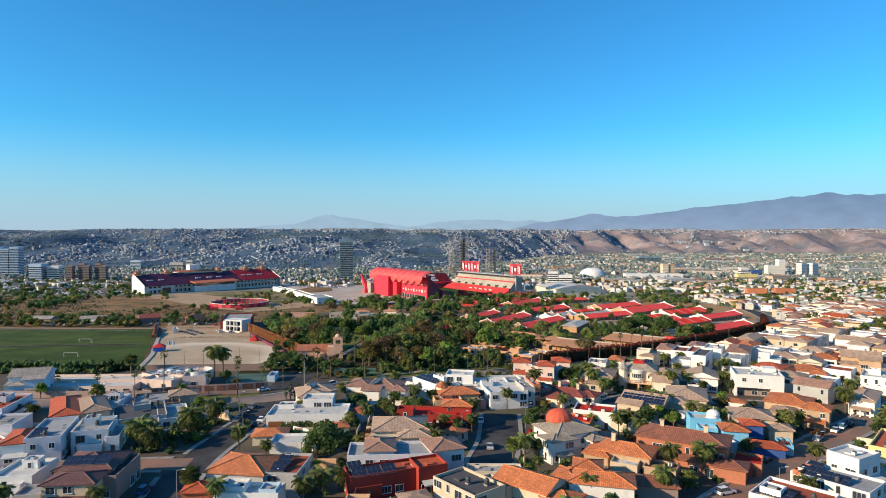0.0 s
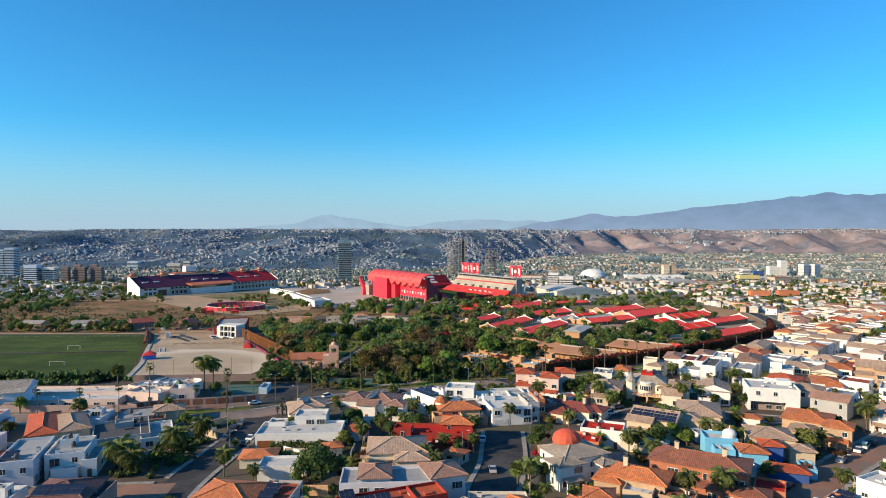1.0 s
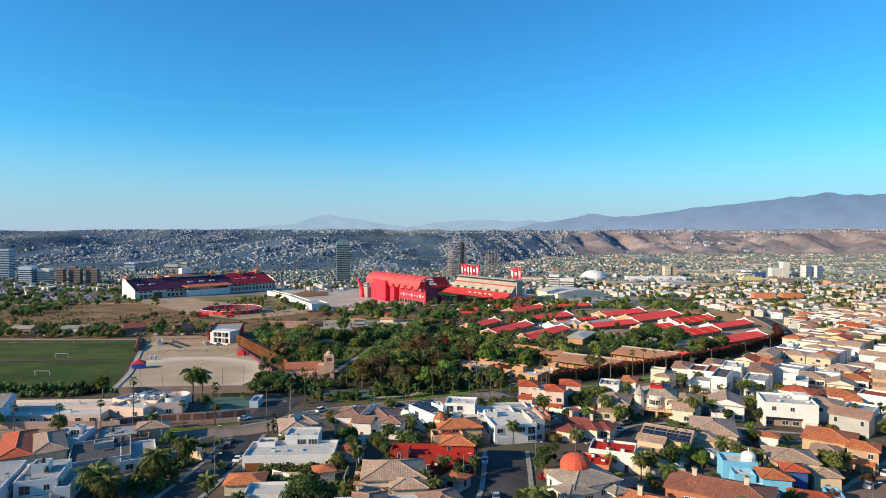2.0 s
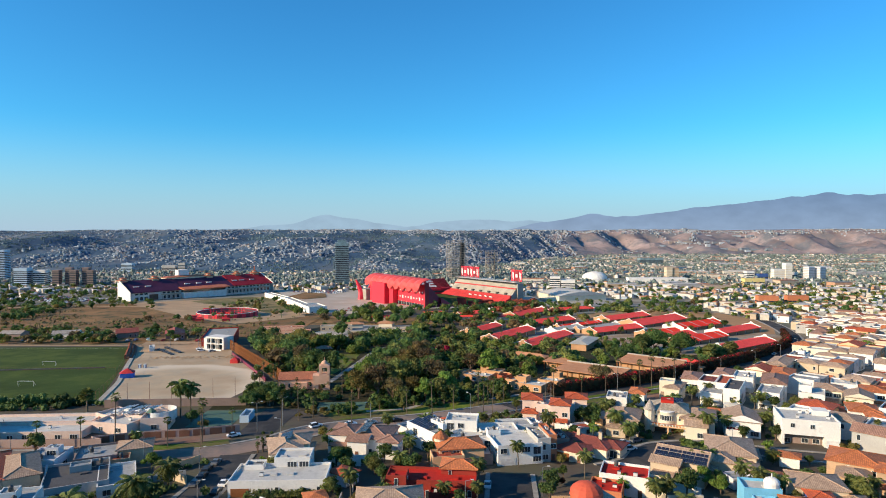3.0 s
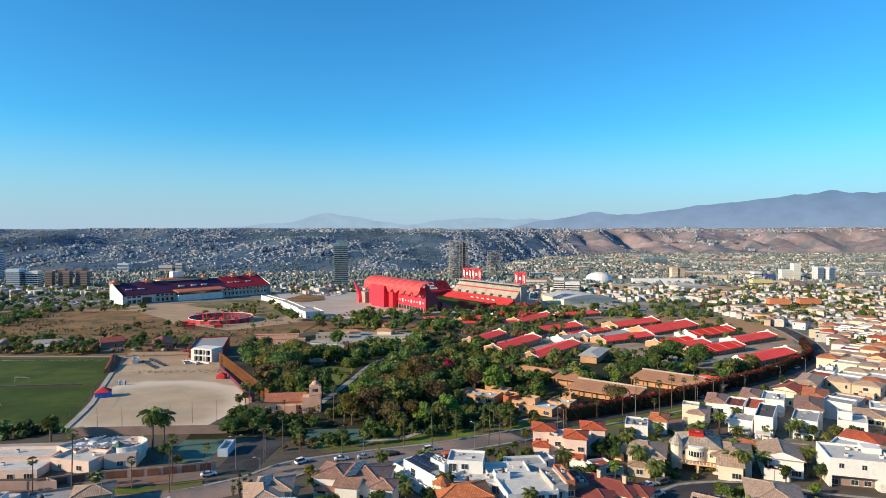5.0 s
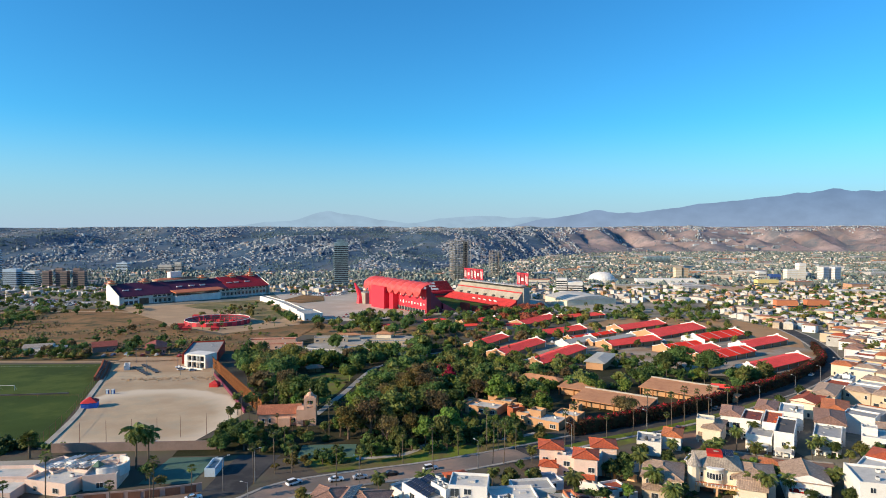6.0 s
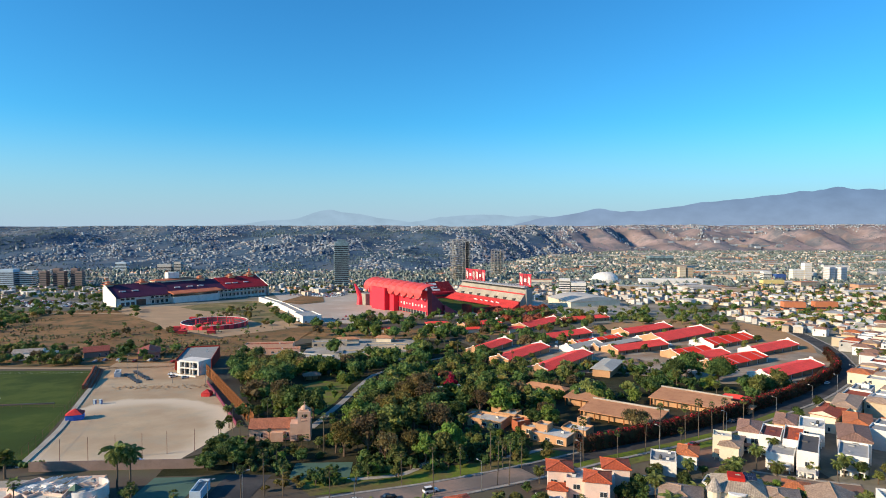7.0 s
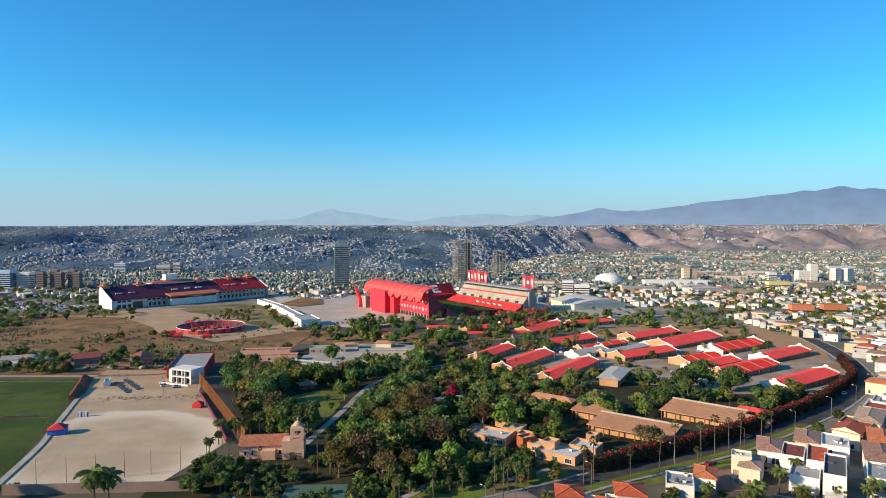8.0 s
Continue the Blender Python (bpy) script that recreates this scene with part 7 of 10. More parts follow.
def casino():
    M = pose(-411, 871, ground_z(-404, 872), 0, 0, 51)
    root = thing("racetrack_casino", "long white grandstand hall with dark red roof", "grandstand", M)
    L, D = 216, 34
    w = Mesh()
    w.box(0, L, 0, D, -4, 11)
    w.finish("wall", ["wall_white"], root)
    r = Mesh()
    for x0, x1, hi in ((-2, 70, 25), (70.5, 150, 24), (150.5, L + 3, 25)):
        q = [(x0, -3, 11), (x1, -3, 11), (x1, 30, hi), (x0, 30, hi)]
        r.face(q)
        r.face([(x0, 30, hi), (x1, 30, hi), (x1, D + 1, hi - 2.5), (x0, D + 1, hi - 2.5)])
        for s in (x0, x1):
            r.face([(s, -3, 11), (s, 30, hi), (s, D + 1, hi - 2.5), (s, D + 1, 11)])
        r.face([(x0, -3, 10.2), (x1, -3, 10.2), (x1, -3, 11), (x0, -3, 11)])
    r.m = [0 if r.v[fc[0]][0] > 150 or r.v[fc[1]][0] > 150.2 else 1 for fc in r.f]
    r.finish("roof", ["casino_red", "casino_plum"], root)
    for s in (-2.6, L + 3.1):
        e = Mesh()
        e.prism([(s, -3.5), (s + 0.6, -3.5), (s + 0.6, 30), (s, 30)], -4, 12)
        e.face([(s, -3.5, 12), (s, 30, 26.5), (s, 30, 12)])
        e.face([(s - 0.02, -4, 11), (s + 0.7, -4, 11), (s + 0.7, 30, 26.6), (s - 0.02, 30, 26.6)])
        e.prism([(s, 30), (s + 0.6, 30), (s + 0.6, D), (s, D)], -4, 23)
        e.finish("gable_wall", ["wall_white"], root, "white gable end wall")
    a = Mesh()
    q = [(66, -14, 11.5), (132, -14, 11.5), (140, -8, 12.0), (136, 2, 14), (66, 2, 14)]
    a.face(q)
    for i in range(5):
        p, c = q[i], q[(i + 1) % 5]
        a.face([(p[0], p[1], p[2] - 1.2), (c[0], c[1], c[2] - 1.2), c, p])
    a.finish("awning", ["casino_orange"], root, "orange lower roof over the terrace")
    t = Mesh()
    t.prism([(68, -10), (132, -10), (137, -5), (134, 0), (68, 0)], -4, 7)
    t.finish("terrace", ["wall_white"], root)
    g = Mesh()
    g.prism([(69, -9), (131, -9), (135, -4.5), (133, 0), (69, 0)], 7, 10.4)
    g.finish("terrace_glazing", ["glass"], root)
    u = Mesh()
    u.box(62, 122, 29, 44, -4, 26)
    u.finish("upper_hall", ["wall_cream"], root)
    o = Mesh()
    o.hip(62, 122, 29, 44, 26, 2.2, 0, 1.0, under=0)
    o.finish("upper_roof", ["casino_orange"], root)
    b = Mesh()
    b.box(84, 100, 36, 46, -4, 36)
    b.finish("lift_house", ["wall_white"], root)
    for x in (3, 46, 128, 176, 208):
        c = Mesh()
        c.box(x - 4.6, x + 4.6, 26.4, 35.6, 19, 26)
        c.box(x - 2.4, x + 2.4, 28.6, 33.4, 26.8, 28.6)
        c.finish("cupola", ["wall_beige"], root)
        h = Mesh()
        h.hip(x - 4.6, x + 4.6, 26.4, 35.6, 26, 1.7, 0, 2.0, under=0)
        h.hip(x - 2.4, x + 2.4, 28.6, 33.4, 28.62, 1.5, 0, 1.3, under=0)
        if x == 208:
            h.beam((x, 31, 29.6), (x, 31, 36), 1.0)
        h.finish("cupola_roof", ["casino_orange"], root)
    for x in (12, 28, 84, 102, 118, 160, 172, 190):
        d = Mesh()
        zz = 11 + 14 * (14 / 33)
        d.box(x - 4, x + 4, 11, 13, zz - 1, zz + 1.2)
        d.finish("skylight", ["white_metal"], root)
    for x0, x1 in ((40, 65), (139, 214)):
        v = Mesh()
        v.box(x0, x1, -6, -0.02, 5.6, 6.3, bottom=True)
        v.finish("canopy", ["wall_beige"], root)
        for k in range(int((x1 - x0) // 6) + 1):
            v = Mesh()
            v.box(x0 + 0.3 + k * 6, x0 + 0.9 + k * 6, -5.8, -5.2, -3, 5.59)
            v.finish("column", ["wall_white"], root)
    # dark glass boxes; the lower row stands in for shaded arcade openings
    for k in range(34):
        x = 5 + k * 6.2
        if 64 < x < 138 or 20 < x < 38:
            continue
        for z0, z1 in ((0.2, 4.4), (7.2, 9.4)):
            v = Mesh()
            v.box(x, x + 4.4, -0.15, -0.01, z0, z1)
            v.finish("window", ["glass"], root)
    v = Mesh()
    v.box(24, 36, -0.4, -0.02, -1, 7)
    v.finish("gate", ["rust_gate"], root)


casino()


def ring_arena():
    x, y = -221, 690
    root = thing("ring_arena", "round red open arena with white rim", "arena", pose(x, y, ground_z(x, y)))
    n, R = 40, 30
    for k in range(n):
        a0, a1 = 2 * math.pi * k / n, 2 * math.pi * (k + 1) / n
        m = Mesh()
        p = [(math.cos(a) * r, math.sin(a) * r) for r in (R, R - 0.5) for a in (a0, a1)]
        m.face([(*p[0], -3), (*p[1], -3), (*p[1], 4.6), (*p[0], 4.6)])
        m.face([(*p[3], -3), (*p[2], -3), (*p[2], 4.6), (*p[3], 4.6)])
        m.finish("wall_panel", ["stand_red" if k % 2 else "stand_darkred"], root)
        w = Mesh()
        w.face([(*p[0], 4.6), (*p[1], 4.6), (*p[1], 5.0), (*p[0], 5.0)])
        w.face([(*p[1], 5.0), (*p[0], 5.0), (*p[2], 5.0), (*p[3], 5.0)][::-1])
        w.face([(*p[3], 4.6), (*p[2], 4.6), (*p[2], 5.0), (*p[3], 5.0)])
        w.finish("rim", ["wall_white"], root)
    for i in range(6):
        m = Mesh()
        r0, r1, z = R - 0.6 - i * 2.2, R - 0.6 - (i + 1) * 2.2, 4.2 - i * 0.7
        for k in range(n):
            a0, a1 = 2 * math.pi * k / n, 2 * math.pi * (k + 1) / n
            q = [(math.cos(a) * r, math.sin(a) * r) for r in (r0, r1) for a in (a0, a1)]
            m.face([(*q[2], z), (*q[3], z), (*q[1], z), (*q[0], z)][::-1])
            m.face([(*q[2], z - 0.7), (*q[3], z - 0.7), (*q[3], z), (*q[2], z)])
        m.finish("seating_ring", ["dark_metal" if i % 2 else "stand_darkred"], root)
    for k in range(12):
        a = 2 * math.pi * k / 12 + 0.2
        m = Mesh()
        m.beam((math.cos(a) * 17, math.sin(a) * 17, 0), (math.cos(a) * 17, math.sin(a) * 17, 7), 0.3)
        m.finish("mast", ["stand_red"], root)
    for k, (bx, by) in enumerate(((-14, -9), (-4, -12), (6, -10), (13, -4), (-10, 6), (2, 3), (11, 8), (-3, 12), (-15, 1), (20, 3), (4, -3))):
        m = Mesh()
        m.prism([(bx + 2.8 * math.cos(i * 1.047), by + 2.8 * math.sin(i * 1.047)) for i in range(6)], 0, 2.4)
        m.finish("stall", ["canvas_red"], root)


ring_arena()
for p in ((-262, 740), (-258, 730), (-230, 640), (-236, 646), (-205, 640), (-246, 664)):
    root = thing("red_stand", "small red market stand on bare earth", "stall", pose(*p, ground_z(*p), 0, 0, 10), "red stalls")
    m = Mesh()
    m.box(-3.5, 3.5, -1.5, 1.5, -0.5, 2.6)
    m.finish("body", ["stand_darkred"], root)
    m = Mesh()
    m.hip(-3.5, 3.5, -1.5, 1.5, 2.62, 0.7, 0, 0.3, under=0)
    m.finish("canopy", ["canvas_red"], root)


# ---- tower blocks of the far town ----
def tower(label, x, y, w, d, h, rot=0, wall="wall_grey", band="glass", floor=3.4, cap=0.0, frame_only=False, base=None):
    z = ground_z(x, y) if base is None else base
    root = thing("tower_block", label, "tower block", pose(x, y, z, 0, 0, rot), "tower blocks")
    b = Mesh()
    n = int(h / floor)
    if frame_only:
        for i in range(n + 1):
            s = Mesh()
            s.box(-w / 2, w / 2, -d / 2, d / 2, i * floor - 0.25, i * floor, bottom=True)
            s.finish("floor_slab", [wall], root)
        k = int(w // 6)
        for i in range(k + 1):
            for sy in (-d / 2 + 0.3, d / 2 - 0.3):
                px = -w / 2 + 0.3 + (w - 0.6) * i / k
                c = Mesh()
                c.box(px - 0.3, px + 0.3, sy - 0.3, sy + 0.3, 0, n * floor)
                c.finish("column", [wall], root)
        c = Mesh()
        c.box(w * 0.2, w / 2 - 5, -d / 2 + 4.0, d / 2 - 4, 0, n * floor * 0.94)
        c.finish("core", ["dark_metal"], root)
        return root
    b.box(-w / 2, w / 2, -d / 2, d / 2, -5, h)
    b.finish("wall", [wall], root)
    for i in range(n - 1):
        g = Mesh()
        z0 = 1.2 + i * floor + 0.8
        g.box(-w / 2 - 0.06, w / 2 + 0.06, -d / 2 - 0.06, d / 2 + 0.06, z0, z0 + floor * 0.5)
        g.finish("window_band", [band], root)
    if cap:
        c = Mesh()
        c.box(-w * 0.3, w * 0.3, -d * 0.3, d * 0.3, h, h + cap)
        c.finish("roof_house", [wall], root)
    return root


tower("dark glass high-rise tower", -187, 1195, 24, 22, 78, 12, "tower_clad", "glass", 3.4, 5)
tower("unfinished high-rise with bare concrete frame", 26, 1280, 38, 24, 84, 8, "concrete", frame_only=True)
tower("grey scaffold-clad tower under construction", 105, 1420, 26, 20, 58, 0, "concrete", frame_only=True)
for x, h in ((-925, 62), (-905, 58), (-884, 62)):
    tower("pale blue-grey apartment tower", x, 1300, 17, 24, h, 10, "wall_paleblue", "glass")
for k in range(5):
    tower("brown brick apartment block", -676 + k * 15, 1140 + (k % 2) * 12, 10.5, 12, 30 + (k % 2) * 4, 8, "wall_umber", "dark_metal", 3.0)
tower("white low office building with ribbed windows", -742, 1150, 22, 18, 33, 5, "wall_paleblue")
tower("white low office building with ribbed windows", -716, 1160, 20, 18, 29, 5, "wall_white")
tower("pale hotel block at the foot of the hill", -655, 1540, 32, 16, 20, 0, "wall_grey")
tower("pale hotel block at the foot of the hill", -622, 1535, 16, 14, 26, 0, "wall_grey")
tower("blue glazed office block with flat roof", -760, 1550, 26, 16, 24, 0, "wall_paleblue")
tower("white glazed office building", 178, 1050, 16, 20, 24, -10, "wall_white")
tower("white glazed office building", 198, 1046, 22, 20, 19, -10, "wall_white")
tower("long low white exhibition hall with blue bands", 408, 1245, 110, 24, 10, -4, "wall_white", "wall_paleblue", 6.5)
tower("brown twin office tower with bands", 468, 1350, 12, 16, 25, 0, "wall_beige", "wall_cream", 3.2)
tower("brown twin office tower with bands", 482, 1352, 12, 16, 24, 0, "wall_tanwall", "wall_beige", 3.2)
tower("white hospital block with ribbon windows", 626, 1330, 15, 15, 18, 0, "wall_white")
tower("office block clad in deep blue", 648, 1322, 20, 14, 13, 0, "wall_deepblue", "glass")
tower("white terraced hotel with many floors", 700, 1330, 40, 20, 16, 0, "wall_white")
tower("white slab tower with lower wing", 688, 1300, 13, 14, 36, 0, "wall_white", "wall_cream")
tower("white slab wing of the tower", 670, 1301, 22, 14, 24, 0, "wall_white", "wall_cream")
for x in (726, 748):
    tower("grey ribbed residential tower", x, 1290, 15, 13, 29, 20, "wall_lavender", "wall_grey", 3.2)
tower("yellow school building with flat roof", 560, 1180, 36, 14, 13, 0, "wall_yellow")
tower("orange framed apartment building", 410, 843, 24, 12, 10, -8, "wall_orangewall")
tower("orange framed apartment building", 449, 846, 25, 12, 10, -8, "wall_orangewall")
tower("blue-glazed factory on the mesa foot", 640, 1980, 72, 30, 20, 0, "tower_clad", "glass", base=-36)

root = thing("domed_hall", "sports hall with white dome", "domed hall", pose(300, 1290, ground_z(300, 1290)))
m = Mesh()
m.prism([(30 * math.cos(i * 0.2618), 30 * math.sin(i * 0.2618)) for i in range(24)], -3, 6)
m.finish("drum", ["wall_white"], root)
m = Mesh()
m.dome((0, 0, 6), 25, 0, 7, 24, 0.55)
m.finish("dome", ["wall_white"], root)
root = thing("mall", "wide low hall with pale curved roof", "hall", pose(175, 905, ground_z(175, 905), 0, 0, 18))
m = Mesh()
m.box(-35, 35, -30, 30, -4, 8)
m.finish("wall", ["wall_cream"], root)
m = Mesh()
for i in range(10):
    a, b = -36 + 7.2 * i, -36 + 7.2 * (i + 1)
    za, zb = 8 + 5 * math.sin(math.pi * i / 10), 8 + 5 * math.sin(math.pi * (i + 1) / 10)
    m.face([(a, -31, za), (b, -31, zb), (b, 31, zb), (a, 31, za)])
    m.face([(a, -31, 8), (b, -31, 8), (b, -31, zb), (a, -31, za)])
m.finish("roof", ["roof_pale"], root)


# ---- vegetation ----
def leaf_quads(rs, centres, radii, per, size, spread=0.7, droop=0.0):
    """Leaf sprays set on the skins of many clumps; arrays of vertices and faces."""
    vs = []
    for c, r in zip(centres, radii):
        k = max(6, int(per * r * r))
        d = rs.normal(size=(k, 3))
        d /= np.linalg.norm(d, axis=1)[:, None]
        d[:, 2] = np.where(d[:, 2] < -0.35, -d[:, 2] * 0.5, d[:, 2])
        pos = c + d * r * rs.uniform(0.78, 1.12, (k, 1)) * np.array((1, 1, 0.85))
        n = d + rs.normal(size=(k, 3)) * spread
        n /= np.linalg.norm(n, axis=1)[:, None]
        u = np.cross(n, rs.normal(size=(k, 3)))
        u /= np.linalg.norm(u, axis=1)[:, None]
        v = np.cross(n, u)
        s = size * rs.uniform(0.6, 1.35, (k, 1))
        a = rs.uniform(0.5, 0.95, (k, 1))
        q = np.stack([pos - u * s, pos - v * s * a, pos + u * s, pos + v * s * a], 1)
        q[:, 2, 2] -= droop * s[:, 0]
        vs.append(q.reshape(-1, 3))
    v = np.concatenate(vs)
    return v, np.arange(len(v)).reshape(-1, 4)


ICO_V = np.array([(0, 0, 1), (0.894, 0, 0.447), (0.276, 0.851, 0.447), (-0.724, 0.526, 0.447), (-0.724, -0.526, 0.447), (0.276, -0.851, 0.447), (0.724, 0.526, -0.447), (-0.276, 0.851, -0.447), (-0.894, 0, -0.447), (-0.276, -0.851, -0.447), (0.724, -0.526, -0.447), (0, 0, -1)])
ICO_F = np.array([(0, 1, 2), (0, 2, 3), (0, 3, 4), (0, 4, 5), (0, 5, 1), (1, 6, 2), (2, 7, 3), (3, 8, 4), (4, 9, 5), (5, 10, 1), (6, 7, 2), (7, 8, 3), (8, 9, 4), (9, 10, 5), (10, 6, 1), (11, 7, 6), (11, 8, 7), (11, 9, 8), (11, 10, 9), (11, 6, 10)])


def mesh_from(name, v, f, mat):
    me = bpy.data.meshes.new(name)
    me.from_pydata(v.tolist(), [], f.tolist() if isinstance(f, np.ndarray) else f)
    me.materials.append(MATS[mat])
    return me


def tree_meshes(seed, mat, radius, height, clear, lumps, per, size, squash=0.8, droop=0.0, core=0.72, spread=0.7):
    """Trunk with limbs, and a crown of uneven clumps of leaf sprays."""
    rs = np.random.RandomState(seed)
    cz = clear + (height - clear) * 0.5
    cs, rr = [], []
    for i in range(lumps):
        a, el = rs.uniform(0, 2 * math.pi), rs.uniform(-0.6, 1.25)
        rad = radius * rs.uniform(0.35, 0.82)
        cs.append(np.array((math.cos(a) * math.cos(el) * rad, math.sin(a) * math.cos(el) * rad, cz + math.sin(el) * (height - clear) * 0.42)))
        rr.append(radius * rs.uniform(0.26, 0.46))
    cs.append(np.array((0, 0, cz)))
    rr.append(radius * 0.6)
    v, f = leaf_quads(rs, cs, rr, per, size, spread, droop)
    faces = f.tolist()
    if core:
        vs = [v]
        base = len(v)
        for c, r in zip(cs, rr):
            vs.append(c + ICO_V * r * core * np.array((1, 1, squash)))
            faces += (ICO_F + base).tolist()
            base += 12
        v = np.concatenate(vs)
    crown = mesh_from("crown", v, faces, mat)
    t = Mesh()
    lean = (rs.uniform(-0.3, 0.3), rs.uniform(-0.3, 0.3))
    tr = 0.035 * height
    t.tube([(0, 0, -1), (lean[0] * 0.3, lean[1] * 0.3, clear * 0.6), (lean[0], lean[1], clear + 0.3 * (height - clear))], [tr * 1.25, tr, tr * 0.6], 7)
    for c in cs[:min(6, lumps)]:
        t.tube([(lean[0] * 0.4, lean[1] * 0.4, clear * 0.75), tuple(np.array((0, 0, clear * 0.95)) * 0.5 + c * 0.5), tuple(c)], [tr * 0.55, tr * 0.36, tr * 0.12], 5)
    o = t.finish("trunk", ["trunk"])
    trunk = o.data
    bpy.data.objects.remove(o)
    return trunk, crown


TREES = {
    "broad": [tree_meshes(10 + i, m, 5.2, 9.0, 2.2, 14, 22, 0.44) for i, m in enumerate(("leaf_deep", "leaf_deep", "leaf_olive", "leaf_deep", "leaf_bright"))],
    "round": [tree_meshes(20 + i, m, 3.4, 7.0, 1.8, 11, 42, 0.33) for i, m in enumerate(("leaf_deep", "leaf_olive", "leaf_bright", "leaf_deep"))],
    "tall": [tree_meshes(30 + i, m, 3.2, 13.0, 4.0, 16, 36, 0.38) for i, m in enumerate(("leaf_olive", "leaf_deep", "leaf_olive"))],
    "brown": [tree_meshes(40 + i, m, 5.4, 11.0, 3.0, 20, 16, 0.34, core=0.4, spread=1.0, droop=0.8) for i, m in enumerate(("leaf_brown", "leaf_brown", "leaf_gold"))],
    "bush": [tree_meshes(50 + i, m, 1.6, 2.2, 0.2, 7, 60, 0.22) for i, m in enumerate(("leaf_deep", "leaf_olive", "leaf_bright", "leaf_gold"))],
    "flame": [tree_meshes(60, "leaf_flame", 2.0, 3.4, 0.6, 9, 60, 0.22), tree_meshes(61, "leaf_rust", 2.6, 4.2, 0.8, 9, 50, 0.24)],
    "cypress": [tree_meshes(70, "leaf_deep", 0.9, 6.5, 0.2, 14, 120, 0.2)],
    "fig": [tree_meshes(80 + i, "leaf_deep", 7.0, 8.5, 1.8, 24, 20, 0.42) for i in range(2)],
}
WORDS = {"broad": "broad dense green tree", "round": "rounded green garden tree", "tall": "tall slender green tree", "brown": "sparse brown-leaved tree with bare limbs", "bush": "low dense bush", "flame": "bush covered in vivid red blossom", "cypress": "narrow dark columnar cypress", "fig": "wide dark green fig tree"}
WHERE = {"park": "in the wooded park", "garden": "beside the houses", "scrub": "on dry scrubland", "town": "by the town streets", "boulevard": "along the boulevard", "stable": "between the stables"}
TREE_SPOTS = []
tr_rng = random.Random(11)


GROVE = []


def tree(kind, x, y, scale=1.0, where="park", pick=None, loose=False):
    if (y > 470 or loose and y > 385) and where in ("park", "scrub", "town") and kind != "fig":
        GROVE.append((kind, x, y, scale))
        TREE_SPOTS.append((x, y))
        return
    trunk, crown = TREES[kind][pick if pick is not None else tr_rng.randrange(len(TREES[kind]))]
    s = scale * tr_rng.uniform(0.85, 1.15)
    m = pose(x, y, ground_z(x, y), 0, 0, tr_rng.uniform(0, 360)) @ Matrix.Diagonal((s, s, s * tr_rng.uniform(0.88, 1.15), 1))
    root = thing("bush" if kind in ("bush", "flame") else "tree", WORDS[kind] + " " + WHERE[where], "bush" if kind in ("bush", "flame") else "tree", m, where + " trees")
    shared("trunk", trunk, root)
    shared("crown", crown, root)
    TREE_SPOTS.append((x, y))


def frond_palm(seed, h, n, length, up):
    """Feather palm: arching fronds, each with a rib and two rows of hanging leaflets."""
    rs = np.random.RandomState(seed)
    vs, fs = [], []
    for i in range(n):
        az = 2.399 * i + rs.uniform(-0.2, 0.2)
        el = up - (up + 0.9) * (i / n) + rs.uniform(-0.12, 0.12)
        ca, sa = math.cos(az), math.sin(az)
        pts = []
        x, z, e = 0.0, h, el
        seg = 7
        ln = length * rs.uniform(0.85, 1.1)
        for k in range(seg + 1):
            pts.append((x, z))
            x += math.cos(e) * ln / seg
            z += math.sin(e) * ln / seg
            e -= 0.26
        for k in range(seg):
            (x0, z0), (x1, z1) = pts[k], pts[k + 1]
            w0 = 0.16 + 0.62 * math.sin(math.pi * min(1, (k + 0.4) / seg))
            for side in (-1, 1):
                for h2 in (0, 0.5):
                    xa, za = x0 + (x1 - x0) * h2, z0 + (z1 - z0) * h2
                    xb, zb = x0 + (x1 - x0) * (h2 + 0.42), z0 + (z1 - z0) * (h2 + 0.42)
                    tipx, tipz = xb + 0.25, zb - w0 * 0.55 + rs.uniform(-0.12, 0.12)
                    off = side * w0
                    b = len(vs)
                    vs += [(xa * ca, xa * sa, za), (xb * ca, xb * sa, zb), (tipx * ca - off * sa, tipx * sa + off * ca, tipz), ((tipx - 0.35) * ca - off * 0.9 * sa, (tipx - 0.35) * sa + off * 0.9 * ca, tipz - 0.05)]
                    fs.append((b, b + 1, b + 2, b + 3))
    crown = bpy.data.meshes.new("crown")
    crown.from_pydata(vs, [], fs)
    crown.materials.append(MATS["leaf_palm"])
    return crown


def fan_palm(seed, h, n=20, size=0.95):
    """Fan palm: stiff round leaves split into fingers, with a skirt of old ones."""
    rs = np.random.RandomState(seed)
    vs, fs = [], []
    for i in range(n):
        az, el = 2.399 * i, 1.2 - 2.1 * i / n + rs.uniform(-0.15, 0.15)
        d = np.array((math.cos(az) * math.cos(el), math.sin(az) * math.cos(el), math.sin(el)))
        side = np.array((-math.sin(az), math.cos(az), 0))
        upv = np.cross(side, d)
        c = np.array((0, 0, h)) + d * rs.uniform(0.7, 1.0)
        for k in range(-4, 5):
            a = k * 0.3
            dd = d * math.cos(a) + side * math.sin(a) - upv * 0.12 * abs(k) / 4
            e = np.cross(dd, upv) * 0.11 * size
            b = len(vs)
            tip = c + dd * size * (1 - 0.03 * abs(k)) - np.array((0, 0, 0.22))
            mid = c + dd * size * 0.55
            vs += [tuple(c), tuple(mid + e), tuple(tip), tuple(mid - e)]
            fs.append((b, b + 1, b + 2, b + 3))
    crown = bpy.data.meshes.new("crown")
    crown.from_pydata(vs, [], fs)
    crown.materials.append(MATS["leaf_palm"])
    return crown


